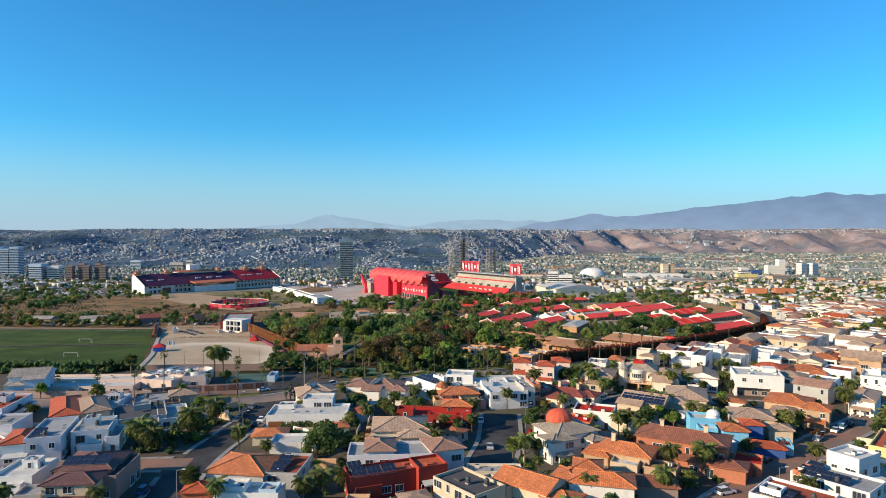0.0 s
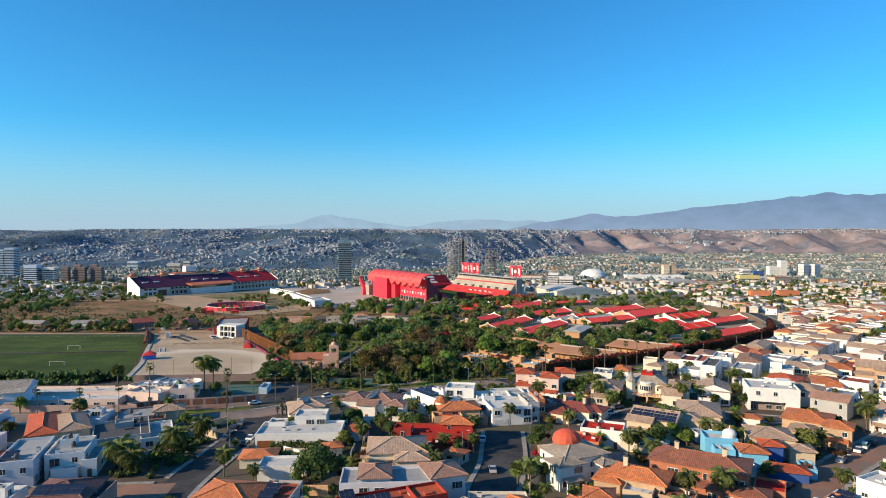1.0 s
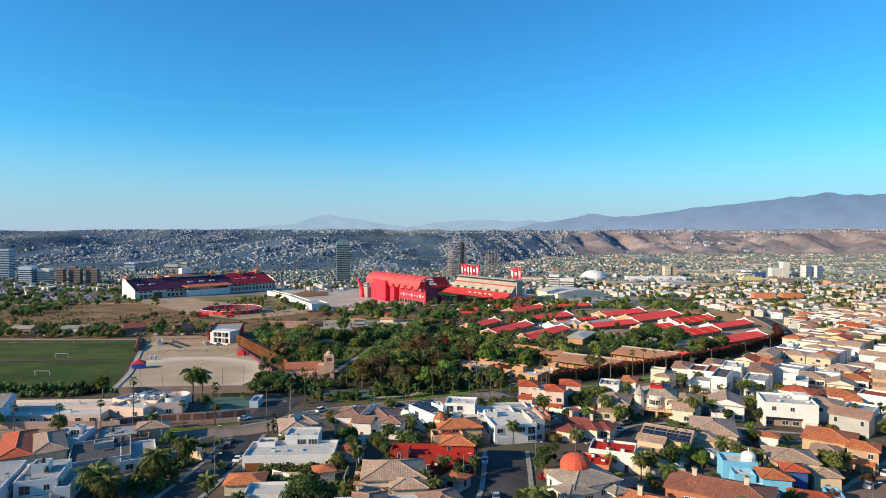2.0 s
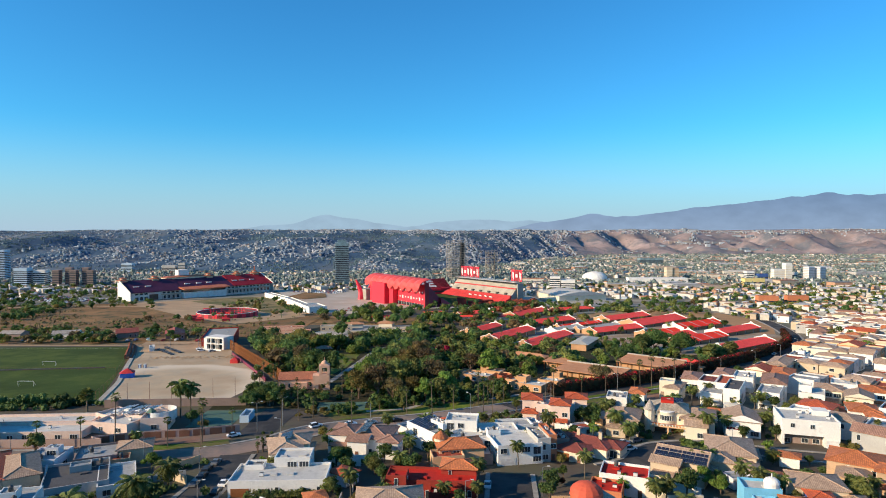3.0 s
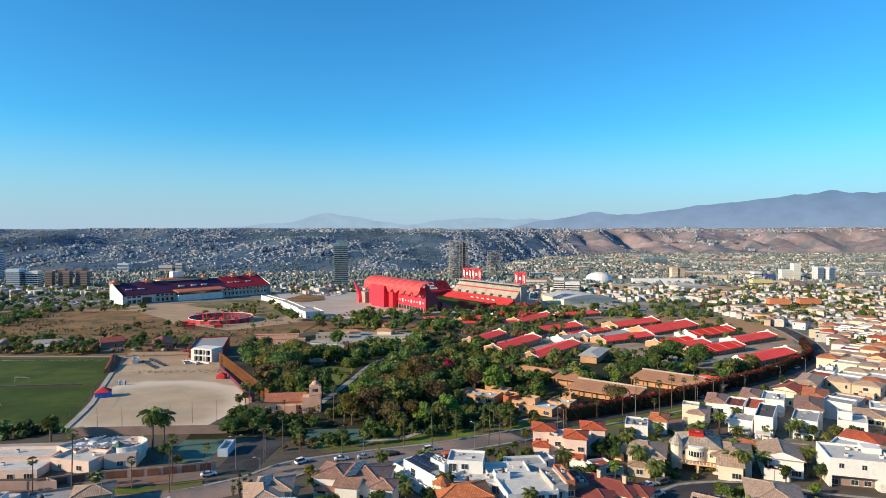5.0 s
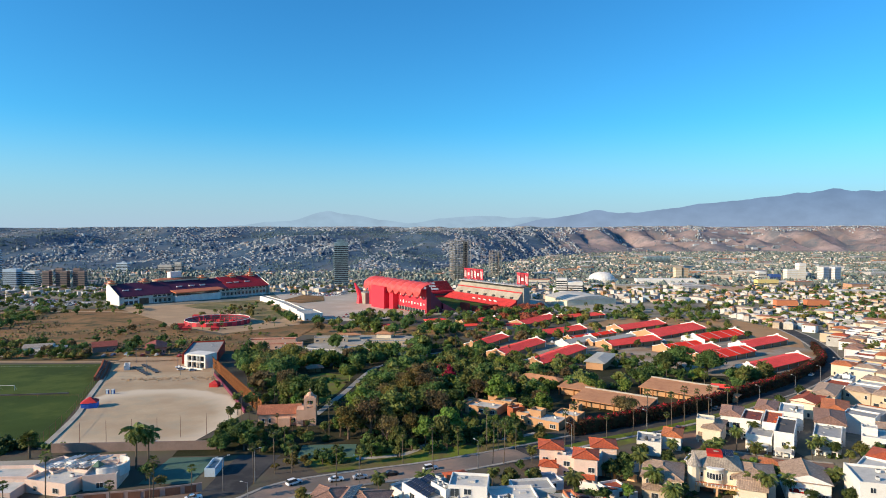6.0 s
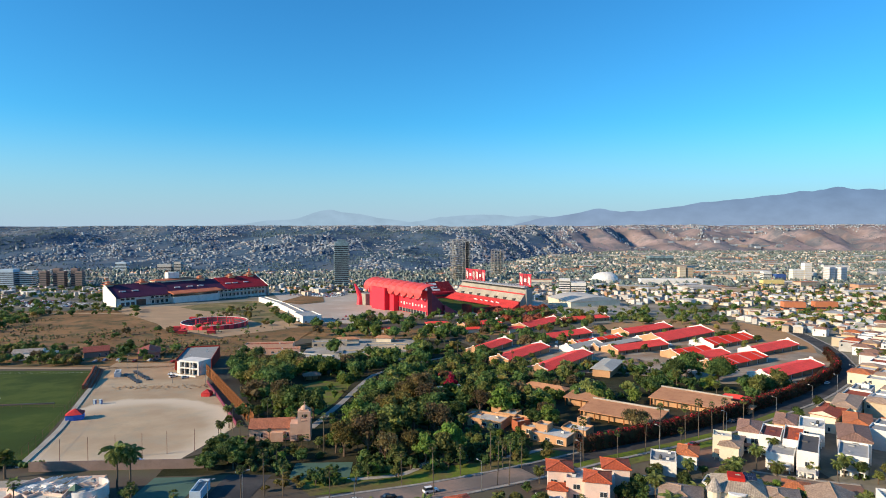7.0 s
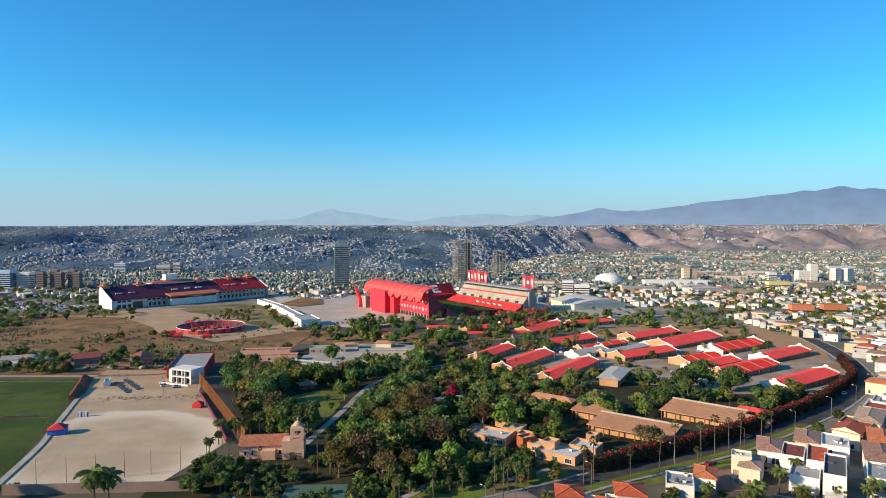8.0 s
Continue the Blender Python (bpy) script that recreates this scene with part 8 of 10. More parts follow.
def palm_trunk_mesh(h, r, bow=0.3):
    t = Mesh()
    n = 9
    t.tube([(bow * math.sin(1.5 * i / n), 0, -1 + (h + 1) * i / n) for i in range(n + 1)], [r * (1.5 if i == 0 else 1.12 - 0.3 * i / n + (0.04 if i % 2 else 0)) for i in range(n + 1)], 8)
    t.tube([(bow * math.sin(1.5), 0, h - 0.9), (bow * math.sin(1.5), 0, h - 0.2), (bow * math.sin(1.5), 0, h + 0.2)], [r * 1.5, r * 2.0, r * 0.8], 8)
    o = t.finish("trunk", ["palm_trunk"])
    me = o.data
    bpy.data.objects.remove(o)
    return me


PALMS = {
    "date": [(palm_trunk_mesh(5.5, 0.32, 0.0), frond_palm(1, 5.5, 46, 4.4, 1.35), 0.0), (palm_trunk_mesh(4.5, 0.3, 0.0), frond_palm(2, 4.5, 40, 4.0, 1.3), 0.0)],
    "queen": [(palm_trunk_mesh(6.5, 0.2, 0.3), frond_palm(3, 6.5, 26, 3.3, 1.2), 0.3), (palm_trunk_mesh(8.0, 0.19, 0.4), frond_palm(4, 8.0, 24, 3.2, 1.2), 0.4)],
    "fan": [(palm_trunk_mesh(13.0, 0.15, 0.3), fan_palm(5, 13.0), 0.3), (palm_trunk_mesh(11.0, 0.15, 0.2), fan_palm(6, 11.0, 22, 1.0), 0.2), (palm_trunk_mesh(15.0, 0.15, 0.5), fan_palm(7, 15.0, 18, 0.9), 0.5)],
    "stout": [(palm_trunk_mesh(5.0, 0.3, 0.0), fan_palm(8, 5.0, 44, 1.7), 0.0)],
}
PALM_WORDS = {"date": "date palm with wide arching fronds", "queen": "slender feather palm with drooping fronds", "fan": "very tall thin-trunked fan palm", "stout": "stout fan palm with dense round head"}


def palm(kind, x, y, scale=1.0, where="garden", pick=None):
    trunk, crown, bow = PALMS[kind][pick if pick is not None else tr_rng.randrange(len(PALMS[kind]))]
    s = scale * tr_rng.uniform(0.9, 1.12)
    root = thing("palm_tree", PALM_WORDS[kind] + " " + WHERE[where], "palm tree", pose(x, y, ground_z(x, y), 0, 0, tr_rng.uniform(0, 360)) @ Matrix.Diagonal((s, s, s, 1)), where + " palms")
    shared("trunk", trunk, root)
    shared("crown", crown, root, pose(bow * math.sin(1.5), 0, 0))
    TREE_SPOTS.append((x, y))


# garden palms
for x, y, k, s in ((-84.2, 193.6, "date", 1.25), (-79.4, 190.3, "date", 1.15), (-73.9, 203.4, "date", 1.25), (-71.9, 217.2, "date", 1.1), (-55.4, 189.0, "queen", 0.95), (-56.5, 160, "stout", 1.0), (17.9, 182.6, "stout", 0.9), (41, 194, "queen", 0.8), (51.2, 204.5, "queen", 1.0), (54.2, 206.3, "queen", 0.9), (53.7, 170.3, "queen", 1.0), (63.2, 172.3, "queen", 1.1), (58, 264, "queen", 1.1), (61, 258, "date", 0.8), (69.8, 226.2, "queen", 1.0), (73.8, 229, "queen", 0.9), (80.1, 226.2, "date", 0.9), (69, 276, "queen", 0.9), (85, 264, "queen", 0.9), (87, 259, "queen", 1.0), (132.4, 227.2, "queen", 1.1), (95, 264, "queen", 0.9), (-10.2, 236.2, "queen", 0.8), (-0, 206.3, "queen", 0.7), (-2.1, 187.7, "queen", 0.7), (8.3, 207.2, "queen", 0.7), (92, 300, "queen", 0.8), (100, 305, "queen", 0.9), (104, 300, "date", 0.7), (110, 330, "queen", 0.7), (125, 300, "queen", 0.9), (75, 297, "queen", 0.9), (66, 300, "date", 0.7), (35, 290, "date", 0.8), (28, 293, "queen", 0.8), (40.6, 243.4, "queen", 0.6), (31.7, 156.9, "queen", 0.8), (48.6, 158.9, "queen", 0.9), (160, 312, "queen", 0.8), (121, 256.8, "queen", 0.8), (135, 262, "queen", 0.8), (21.5, 232.6, "queen", 0.8), (-96.2, 249.7, "queen", 0.8), (112, 318, "queen", 0.8)):
    palm(k, x, y, s)
for i, (x, y) in enumerate(((-126, 247), (-113, 248), (-103, 249), (-87, 250.5), (-76, 249), (-77.5, 254), (-71, 263), (-57, 274), (-32, 270), (-14, 291), (15, 292), (18.5, 291.5), (24, 306), (42, 311), (46, 314), (58, 315), (69.5, 322.5), (76, 327), (82, 322), (89, 336), (95.5, 340), (102, 343), (109.5, 350.5), (14, 306), (18, 306), (-4, 284), (118, 352), (126, 360), (-48, 283), (-53, 282), (-140, 246), (4, 300))):
    palm("fan", x, y, 0.78 + 0.1 * (i % 3), "boulevard")

# garden trees and bushes
for x, y, k, s in ((-30.8, 181.8, "fig", 0.85), (-21.6, 196.1, "flame", 0.9), (-23.1, 194, "bush", 1.2), (100.3, 204.5, "round", 0.9), (107.9, 201.8, "flame", 0.8), (25.2, 185.7, "round", 0.7), (29.5, 175.4, "bush", 1.5), (26, 207.2, "round", 0.8), (28, 213.4, "round", 0.8), (-30.7, 232.6, "round", 0.8), (-17.4, 236.2, "round", 0.8), (-8.2, 230.8, "round", 0.7), (-35.4, 249.7, "broad", 0.6), (-12.2, 248.8, "round", 0.7), (-40, 262, "bush", 1.6), (20, 262, "bush", 1.6), (26, 272, "round", 0.7), (62, 290, "round", 0.9), (56, 285, "broad", 0.6), (52, 278, "round", 0.8), (50, 262, "round", 0.7), (97.8, 256.8, "round", 0.7), (101.3, 248.8, "bush", 1.4), (150, 262, "tall", 0.5), (146, 258, "tall", 0.5), (155, 264, "tall", 0.5), (160, 268, "tall", 0.5), (165, 272, "tall", 0.5), (141.1, 256.8, "tall", 0.45), (-113.5, 196.1, "round", 0.7), (-132, 219.8, "round", 0.7), (-124, 243.4, "round", 0.9), (-147.9, 248.8, "round", 0.7), (-60.2, 211.7, "bush", 1.2), (-70.5, 197.2, "bush", 1.1), (-69.4, 204.2, "bush", 1.1), (-75.8, 211.7, "bush", 1.2), (6.2, 211.7, "bush", 1.4), (4.2, 203.6, "round", 0.6), (-90, 276, "broad", 0.6), (-84, 272, "bush", 1.5), (91.3, 211.7, "round", 0.8), (12.6, 173.4, "bush", 1.2), (45.6, 212.5, "round", 0.7), (62.1, 213.4, "broad", 0.6), (68.1, 218, "broad", 0.6), (123.1, 229, "bush", 1.5), (96, 285, "broad", 0.5), (84, 292, "round", 0.8), (115, 300, "round", 0.8), (128, 330, "round", 0.7), (104, 338, "bush", 1.5), (150, 352, "round", 0.9), (158, 362, "round", 0.9), (148, 366, "broad", 0.6), (165, 380, "round", 0.9), (-47.4, 172.3, "bush", 1.2), (35.8, 172.3, "bush", 1.4)):
    tree(k, x, y, s, "garden")
for i in range(4):
    tree("cypress", -57 + 1.2 * i, 245.5 + i, 1.0, "garden")
m = Mesh()
hv, hf = leaf_quads(np.random.RandomState(5), [np.array((-48 + i * 1.25, 210 - (i % 2) * 0.8, 1.2)) for i in range(13)], [1.3] * 13, 40, 0.25)
tagged(quick("hedge", hv.tolist(), hf.tolist(), ["leaf_olive"]), "clipped green garden hedge", "hedge").location.z = ground_z(-40, 210)

# trees shading the lawn along the boulevard
for i in range(22):
    u = i / 21
    tree(("round", "bush", "round", "tall")[i % 4], -40 + 76 * u + 2.2 * math.sin(i * 2.3), 290.5 + 29 * u + 3.4 * math.sin(i * 1.7), (0.62, 1.4, 0.5, 0.5)[i % 4], "boulevard")

# the wooded park
CLEAR = [LAWN, [(-9, 399), (12, 399), (12, 424), (-9, 424)], [(-86, 424), (-58, 448), (-64, 458), (-90, 452)], [(-84, 322), (-46, 320), (-46, 354), (-84, 354)], [(-100, 514), (-28, 512), (-24, 608), (-80, 612), (-104, 560)], [(-120, 690), (-60, 668), (40, 690), (130, 760), (130, 775), (40, 704), (-60, 684), (-120, 704)], [(-88, 384), (-78, 384), (-66, 452), (-88, 440)], [(8, 343), (34, 343), (34, 370), (8, 370)], [(28, 322), (60, 322), (60, 352), (30, 350)], [(45, 345), (92, 345), (92, 384), (45, 400)], [(88, 360), (135, 360), (135, 412), (88, 412)], [(74, 420), (100, 420), (102, 470), (76, 470)], [(-52, 295), (-30, 295), (-30, 313), (-52, 313)], [(-140, 510), (-90, 510), (-90, 560), (-140, 560)], [(-108, 496), (-60, 496), (-60, 516), (-108, 516)], [(40, 410), (66, 410), (66, 424), (40, 424)]]
BARN_SPOTS = [(31, 559), (50, 528), (72, 496), (137, 557), (92, 615), (85, 693), (116, 590), (127, 571), (30, 690), (98, 559), (181, 500), (166, 533)]
PATH_SIDE = [(-55, 348), (-41, 348), (-37, 400), (-32, 450), (-28, 474), (-40, 470), (-46, 441), (-50, 395)]
STRIP = [(-30, 284), (-5, 293), (14, 303), (36, 316), (20, 318), (6, 312), (-20, 301)]


def free(x, y, r=2.0):
    if any(inside(x, y, c) for c in CLEAR) or inside(x, y, STRIP) or near_line(x, y, PATH_LINE, 4) or near_line(x, y, BOULEVARD, 9):
        return False
    return not any((x - a) ** 2 + (y - b) ** 2 < 22 ** 2 and abs((x - a) * -0.71 + (y - b) * 0.70) < 11 for a, b in BARN_SPOTS)


for x, y, k, s in ((-36, 318, "brown", 1.1), (-28, 320, "brown", 1.15), (-21, 312, "brown", 1.0), (-13, 314, "brown", 1.0), (-12, 392, "brown", 1.1), (-22, 396, "brown", 1.0), (-18, 412, "brown", 1.0), (72, 345, "brown", 0.75), (76, 348, "brown", 0.7), (40, 360, "brown", 0.9), (126, 450, "fig", 1.2), (150, 448, "fig", 1.2), (138, 462, "fig", 1.1), (158, 413, "fig", 1.0), (168, 420, "broad", 1.0), (150, 406, "broad", 1.0), (100, 412, "broad", 1.0), (108, 420, "fig", 0.9), (-3, 386, "fig", 0.9), (8, 384, "fig", 0.8), (-72, 314, "broad", 0.8), (-62, 316, "bush", 1.6), (20, 318, "tall", 0.7), (22, 316, "round", 1.0), (26, 392, "fig", 0.9), (30, 384, "broad", 1.0), (16, 392, "broad", 1.0), (-86, 365, "broad", 0.8)):
    tree(k, x, y, s, "park")
for x, y in ((-80, 325), (-75, 327), (-70, 324), (-64, 326), (-58, 324), (-53, 327), (-50, 323), (-84, 330), (-86, 338), (-84, 345), (-46, 326), (-78, 317), (-73, 321), (-66, 311), (-61, 320), (-70, 305), (-64, 303), (-57, 309), (-82, 313), (-53, 315), (-88, 352), (-92, 362), (-62, 356), (-74, 357), (-82, 358)):
    palm(tr_rng.choice(("stout", "queen", "fan")), x, y, 0.5 if x > -66 and y < 330 else 0.75, "park")
tree("flame", 1.5, 424, 1.7, "park", 0)
for x, y, s in ((-78, 326, 1.5), (-73, 323, 1.7), (-66, 325, 1.5), (-69, 319, 1.6), (-60, 320, 1.7), (-55, 323, 1.4), (-51, 318, 1.7), (-57, 313, 1.6), (-47, 327, 1.6), (-45, 334, 1.7), (-61, 424, 1.3), (-55, 404, 1.5), (-73, 384, 1.7), (-68, 366, 1.5), (-75, 373, 1.6), (-49, 312, 1.6)):
    tree("bush", x, y, s, "park")
for x, y, s in ((-14, 399, 1.0), (-20, 376, 0.95), (-25, 364, 0.85), (-17, 387, 0.9)):
    tree("brown", x, y, s, "park", 2)
for x, y, s in ((-78, 304, 0.85), (-74, 311, 0.9), (-69, 306, 0.8), (-80, 317, 0.8)):
    tree("fig" if s > 0.82 else "broad", x, y, s * 0.85, "park", 0)
placed = 0
forest_rng = random.Random(5)
for _ in range(16000):
    if placed >= 560:
        break
    x, y = forest_rng.uniform(-140, 190), forest_rng.uniform(300, 560)
    if not inside(x, y, PARK) or not free(x, y) or x > 60 and y > 400 and forest_rng.random() < 0.6:
        continue
    gap = 3.6 if forest_rng.random() < 0.6 else 5.0
    if any((x - a) ** 2 + (y - b) ** 2 < gap * gap for a, b in TREE_SPOTS):
        continue
    roll = forest_rng.random()
    kind = "broad" if roll < 0.36 else "round" if roll < 0.62 else "tall" if roll < 0.72 else "brown" if roll < 0.81 else "bush" if roll < 0.9 else "palm"
    if kind == "palm":
        palm(forest_rng.choice(("queen", "queen", "stout", "fan")), x, y, forest_rng.uniform(0.7, 1.0), "park")
    else:
        size = forest_rng.choice((0.6, 0.75, 0.9, 1.0, 1.15, 1.3)) * forest_rng.uniform(0.9, 1.1)
        if x > -15 and y > 425:
            size *= 0.62
        if 2 < x < 62 and y < 345:
            kind, size = forest_rng.choice(("bush", "round")), forest_rng.uniform(0.5, 0.75) * (2 if kind == "bush" else 1)
        elif x < -42 and 302 < y < 360 or inside(x, y, PATH_SIDE):
            kind, size = "bush", 1.2
        tree(kind, x, y, size, "park", loose=True)
    placed += 1
placed = 0
for _ in range(9000):
    if placed >= 120:
        break
    x, y = forest_rng.uniform(-120, 140), forest_rng.uniform(555, 765)
    if not free(x, y) or any((x - a) ** 2 + (y - b) ** 2 < 25 for a, b in TREE_SPOTS) or (x < -85 and y > 690):
        continue
    tree(forest_rng.choice(("broad", "round", "tall", "broad", "brown")), x, y, forest_rng.uniform(0.6, 1.3), "park")
    placed += 1
placed = 0
for _ in range(4000):
    if placed >= 420:
        break
    x, y = forest_rng.uniform(-420, -150), forest_rng.uniform(489, 680)
    if x > -192 and y < 552 or y > 560 and noise.noise((x / 60, y / 60, 1.0)) < -0.05 or near_line(x, y, DIRT_ROAD, 7) or near_line(x, y, FAR_STREET, 7) or (x + 221) ** 2 + (y - 690) ** 2 < 38 ** 2 or any((x - a) ** 2 + (y - b) ** 2 < 120 for a, b in ((-204, 526), (-242, 529), (-284, 522), (-322, 520), (-140, 480))):
        continue
    if y > 575 and forest_rng.random() < 0.9:
        tree("bush", x, y, forest_rng.uniform(0.35, 0.9), "scrub")
    else:
        tree(forest_rng.choice(("broad", "brown", "round", "tall", "bush")), x, y, forest_rng.uniform(0.4, 0.85), "scrub")
    placed += 1
for x, y in ((-94, 712), (-83, 706), (-74, 705), (-58, 712), (-30, 740), (0, 735), (25, 730), (45, 745), (66, 738), (90, 760), (112, 780), (-150, 700), (-160, 720), (-172, 742), (-195, 800), (-215, 850), (-150, 690), (60, 760), (80, 790), (130, 810)):
    tree("broad", x, y, 1.25 if x == -83 else 1.0, "town")
for _ in range(130):
    x, y = forest_rng.uniform(95, 270), forest_rng.uniform(700, 810)
    tree(forest_rng.choice(("broad", "round", "tall")), x, y, forest_rng.uniform(0.5, 1.0), "town")
for _ in range(190):
    x, y = forest_rng.uniform(-260, -120), forest_rng.uniform(640, 860)
    if x + 0.35 * (y - 700) < -150 + forest_rng.uniform(-30, 20) and (x + 221) ** 2 + (y - 690) ** 2 > 42 ** 2:
        tree(forest_rng.choice(("tall", "brown", "bush", "bush")), x, y, forest_rng.uniform(0.5, 0.9), "scrub")
for _ in range(34):
    x, y = forest_rng.uniform(-560, -400), forest_rng.uniform(600, 740)
    if not near_line(x, y, DIRT_ROAD, 9):
        tree(forest_rng.choice(("broad", "round")), x, y, forest_rng.uniform(0.8, 1.3), "scrub")
for x, y in ((135, 470), (215, 600), (222, 605), (228, 600), (95, 535), (110, 500), (115, 470), (140, 545), (240, 585), (60, 585), (180, 620)):
    tree("round", x, y, 1.0, "stable")
for _ in range(60):
    x, y = forest_rng.uniform(90, 250), forest_rng.uniform(475, 660)
    if x < 0.9 * (y - 470) + 150 and not near_line(x, y, BOULEVARD, 14):
        tree(forest_rng.choice(("round", "tall", "bush", "broad")), x, y, forest_rng.uniform(0.45, 0.85), "town")

# undergrowth below the park trees and hedges at its edges
ug = np.random.RandomState(31)
cs, rr = [], []
while len(cs) < 1080:
    x, y = (ug.uniform(-140, 130), ug.uniform(298, 500)) if len(cs) < 900 else (ug.uniform(-30, 62), ug.uniform(305, 345))
    if inside(x, y, PARK) and free(x, y):
        cs.append(np.array((x, y, ground_z(x, y) + ug.uniform(0.4, 1.6))))
        rr.append(ug.uniform(0.9, 2.0))
for k in range(240):
    u = ug.uniform(0, 1)
    x, y = -44 + 74 * u + ug.uniform(-3, 3), 288 + 30 * u + ug.uniform(0, 14)
    if near_line(x, y, BOULEVARD, 8.5) or near_line(x, y, FOOTWAY, 2.6) or noise.noise((x / 9, y / 9, 3.0)) < -0.05:
        continue
    cs.append(np.array((x, y, ground_z(x, y) + ug.uniform(0.3, 1.4))))
    rr.append(ug.uniform(0.7, 1.7))
for k in range(70):
    x = -262 + k * 1.85
    cs.append(np.array((x, 306 + ug.uniform(-1, 1), ground_z(0, 306) + 1.2)))
    rr.append(ug.uniform(1.2, 2.2))
# taller clumps added for a dark strip, part hedge and part shade
for k in range(210):
    x, y = ug.uniform(-262, -146), ug.uniform(302, 307)
    cs.append(np.array((x, y, ground_z(0, y) + ug.uniform(1.0, 4.2))))
    rr.append(ug.uniform(1.0, 1.8))
for k in range(60):
    x, y = ug.uniform(-236, -150), ug.uniform(296, 304)
    cs.append(np.array((x, y, ground_z(0, y) + 1.0)))
    rr.append(ug.uniform(1.0, 2.2))
v, f = leaf_quads(ug, cs, rr, 9, 0.4)
fs, base, vs = f.tolist(), len(v), [v]
for c, r in zip(cs, rr):
    vs.append(c + ICO_V * r * 0.75)
    fs += (ICO_F + base).tolist()
    base += 12
tagged(quick("undergrowth", np.concatenate(vs).tolist(), fs, ["leaf_deep"]), "dense green undergrowth and hedging", "undergrowth", kind="stuff")
for x, y, k, s in ((-49, 288, "bush", 1.3), (-52, 291, "bush", 1.1), (-46, 292, "bush", 1.2), (-54, 286, "bush", 1.0), (-44, 288, "bush", 0.9), (-50, 295, "bush", 1.2)):
    tree(k, x, y, s, "boulevard", 3)
palm("stout", -138.5, 296, 1.2)
for x, y in ((-98.5, 287), (-95.5, 289)):
    palm("queen", x, y, 1.45, pick=1)

# reddish trees between the stadium and the stables
for _ in range(46):
    tree("rusty", forest_rng.uniform(58, 128), forest_rng.uniform(712, 765), forest_rng.uniform(0.8, 1.3), "town")

for _ in range(60):
    x = forest_rng.uniform(34, 122)
    y = 775 + 0.7 * (x + 22) - forest_rng.uniform(10, 48)
    tree("rusty", x, y, forest_rng.uniform(0.7, 1.2), "town")
for x, y, k in ((-77, 652, 1.5), (-20, 592, 1.3), (-2, 606, 1.4), (-43, 606, 1.3), (22, 653, 1.4), (-80, 540, 1.2), (-124, 689, 1.0), (-14, 628, 1.3), (8, 622, 1.2), (40, 668, 1.3), (-60, 620, 1.2), (-34, 640, 1.4)):
    tree("broad", x, y, k, "park")

# street trees of the middle distance
LANDMARKS = [(-22 + 60, 860, 130), (-340, 950, 150), (-187, 1195, 30), (26, 1280, 36), (175, 905, 60), (336, 1352, 48), (-190, 900, 130), (395, 1285, 75), (-60, 930, 150)]
town_rng = random.Random(77)
placed = 0
while placed < 820:
    y = town_rng.uniform(690, 1160)
    x = town_rng.uniform(-0.76, 0.8) * y
    if any((x - a) ** 2 + (y - b) ** 2 < (r * 0.92) ** 2 for a, b, r in LANDMARKS) or -170 < x < 320 and y < 790 or -430 < x < -150 and y < 870 or near_line(x, y, DIRT_ROAD, 10):
        continue
    if x < -250 and (x < -0.74 * y - 20 or abs(y - (560 - 0.72 * x)) < 22 or noise.noise((x / 70, y / 70, 5.0)) < -0.1):
        continue
    tree(town_rng.choice(("broad", "round", "tall", "broad", "brown")), x, y, town_rng.uniform(0.45, 1.0), "town")
    placed += 1

for _ in range(330):
    y = town_rng.uniform(760, 1180)
    x = -y * town_rng.uniform(0.42, 0.76)
    if not near_line(x, y, DIRT_ROAD, 10) and (x + 340) ** 2 + (y - 950) ** 2 > 120 ** 2:
        tree(town_rng.choice(("broad", "round", "tall", "broad")), x, y, town_rng.uniform(0.5, 1.0), "town")

for _ in range(420):
    y = town_rng.uniform(640, 1150)
    x = y * town_rng.uniform(0.3, 0.8)
    if not any((x - a) ** 2 + (y - b) ** 2 < (r * 0.8) ** 2 for a, b, r in LANDMARKS):
        tree(town_rng.choice(("broad", "round", "tall", "broad", "brown")), x, y, town_rng.uniform(0.4, 0.85), "town")

# trees too far or too many to tell apart
gr = np.random.RandomState(9)
LEAF_OF = {"rusty": ("leaf_redbush",), "broad": ("leaf_deep", "leaf_olive", "leaf_bright", "leaf_deep"), "round": ("leaf_deep", "leaf_bright"), "tall": ("leaf_olive", "leaf_deep"), "brown": ("leaf_brown", "leaf_gold"), "bush": ("leaf_olive", "leaf_dry"), "flame": ("leaf_flame",), "cypress": ("leaf_deep",)}
SIZE_OF = {"rusty": (4.0, 4.6), "broad": (6.0, 8.5), "round": (4.4, 6.6), "tall": (3.8, 11.0), "brown": (5.4, 8.5), "bush": (1.6, 2.2), "flame": (2, 3), "cypress": (1, 6)}
groves = {}
for kind, x, y, sc in GROVE:
    groves.setdefault(LEAF_OF[kind][gr.randint(len(LEAF_OF[kind]))], []).append((kind, x, y, sc))
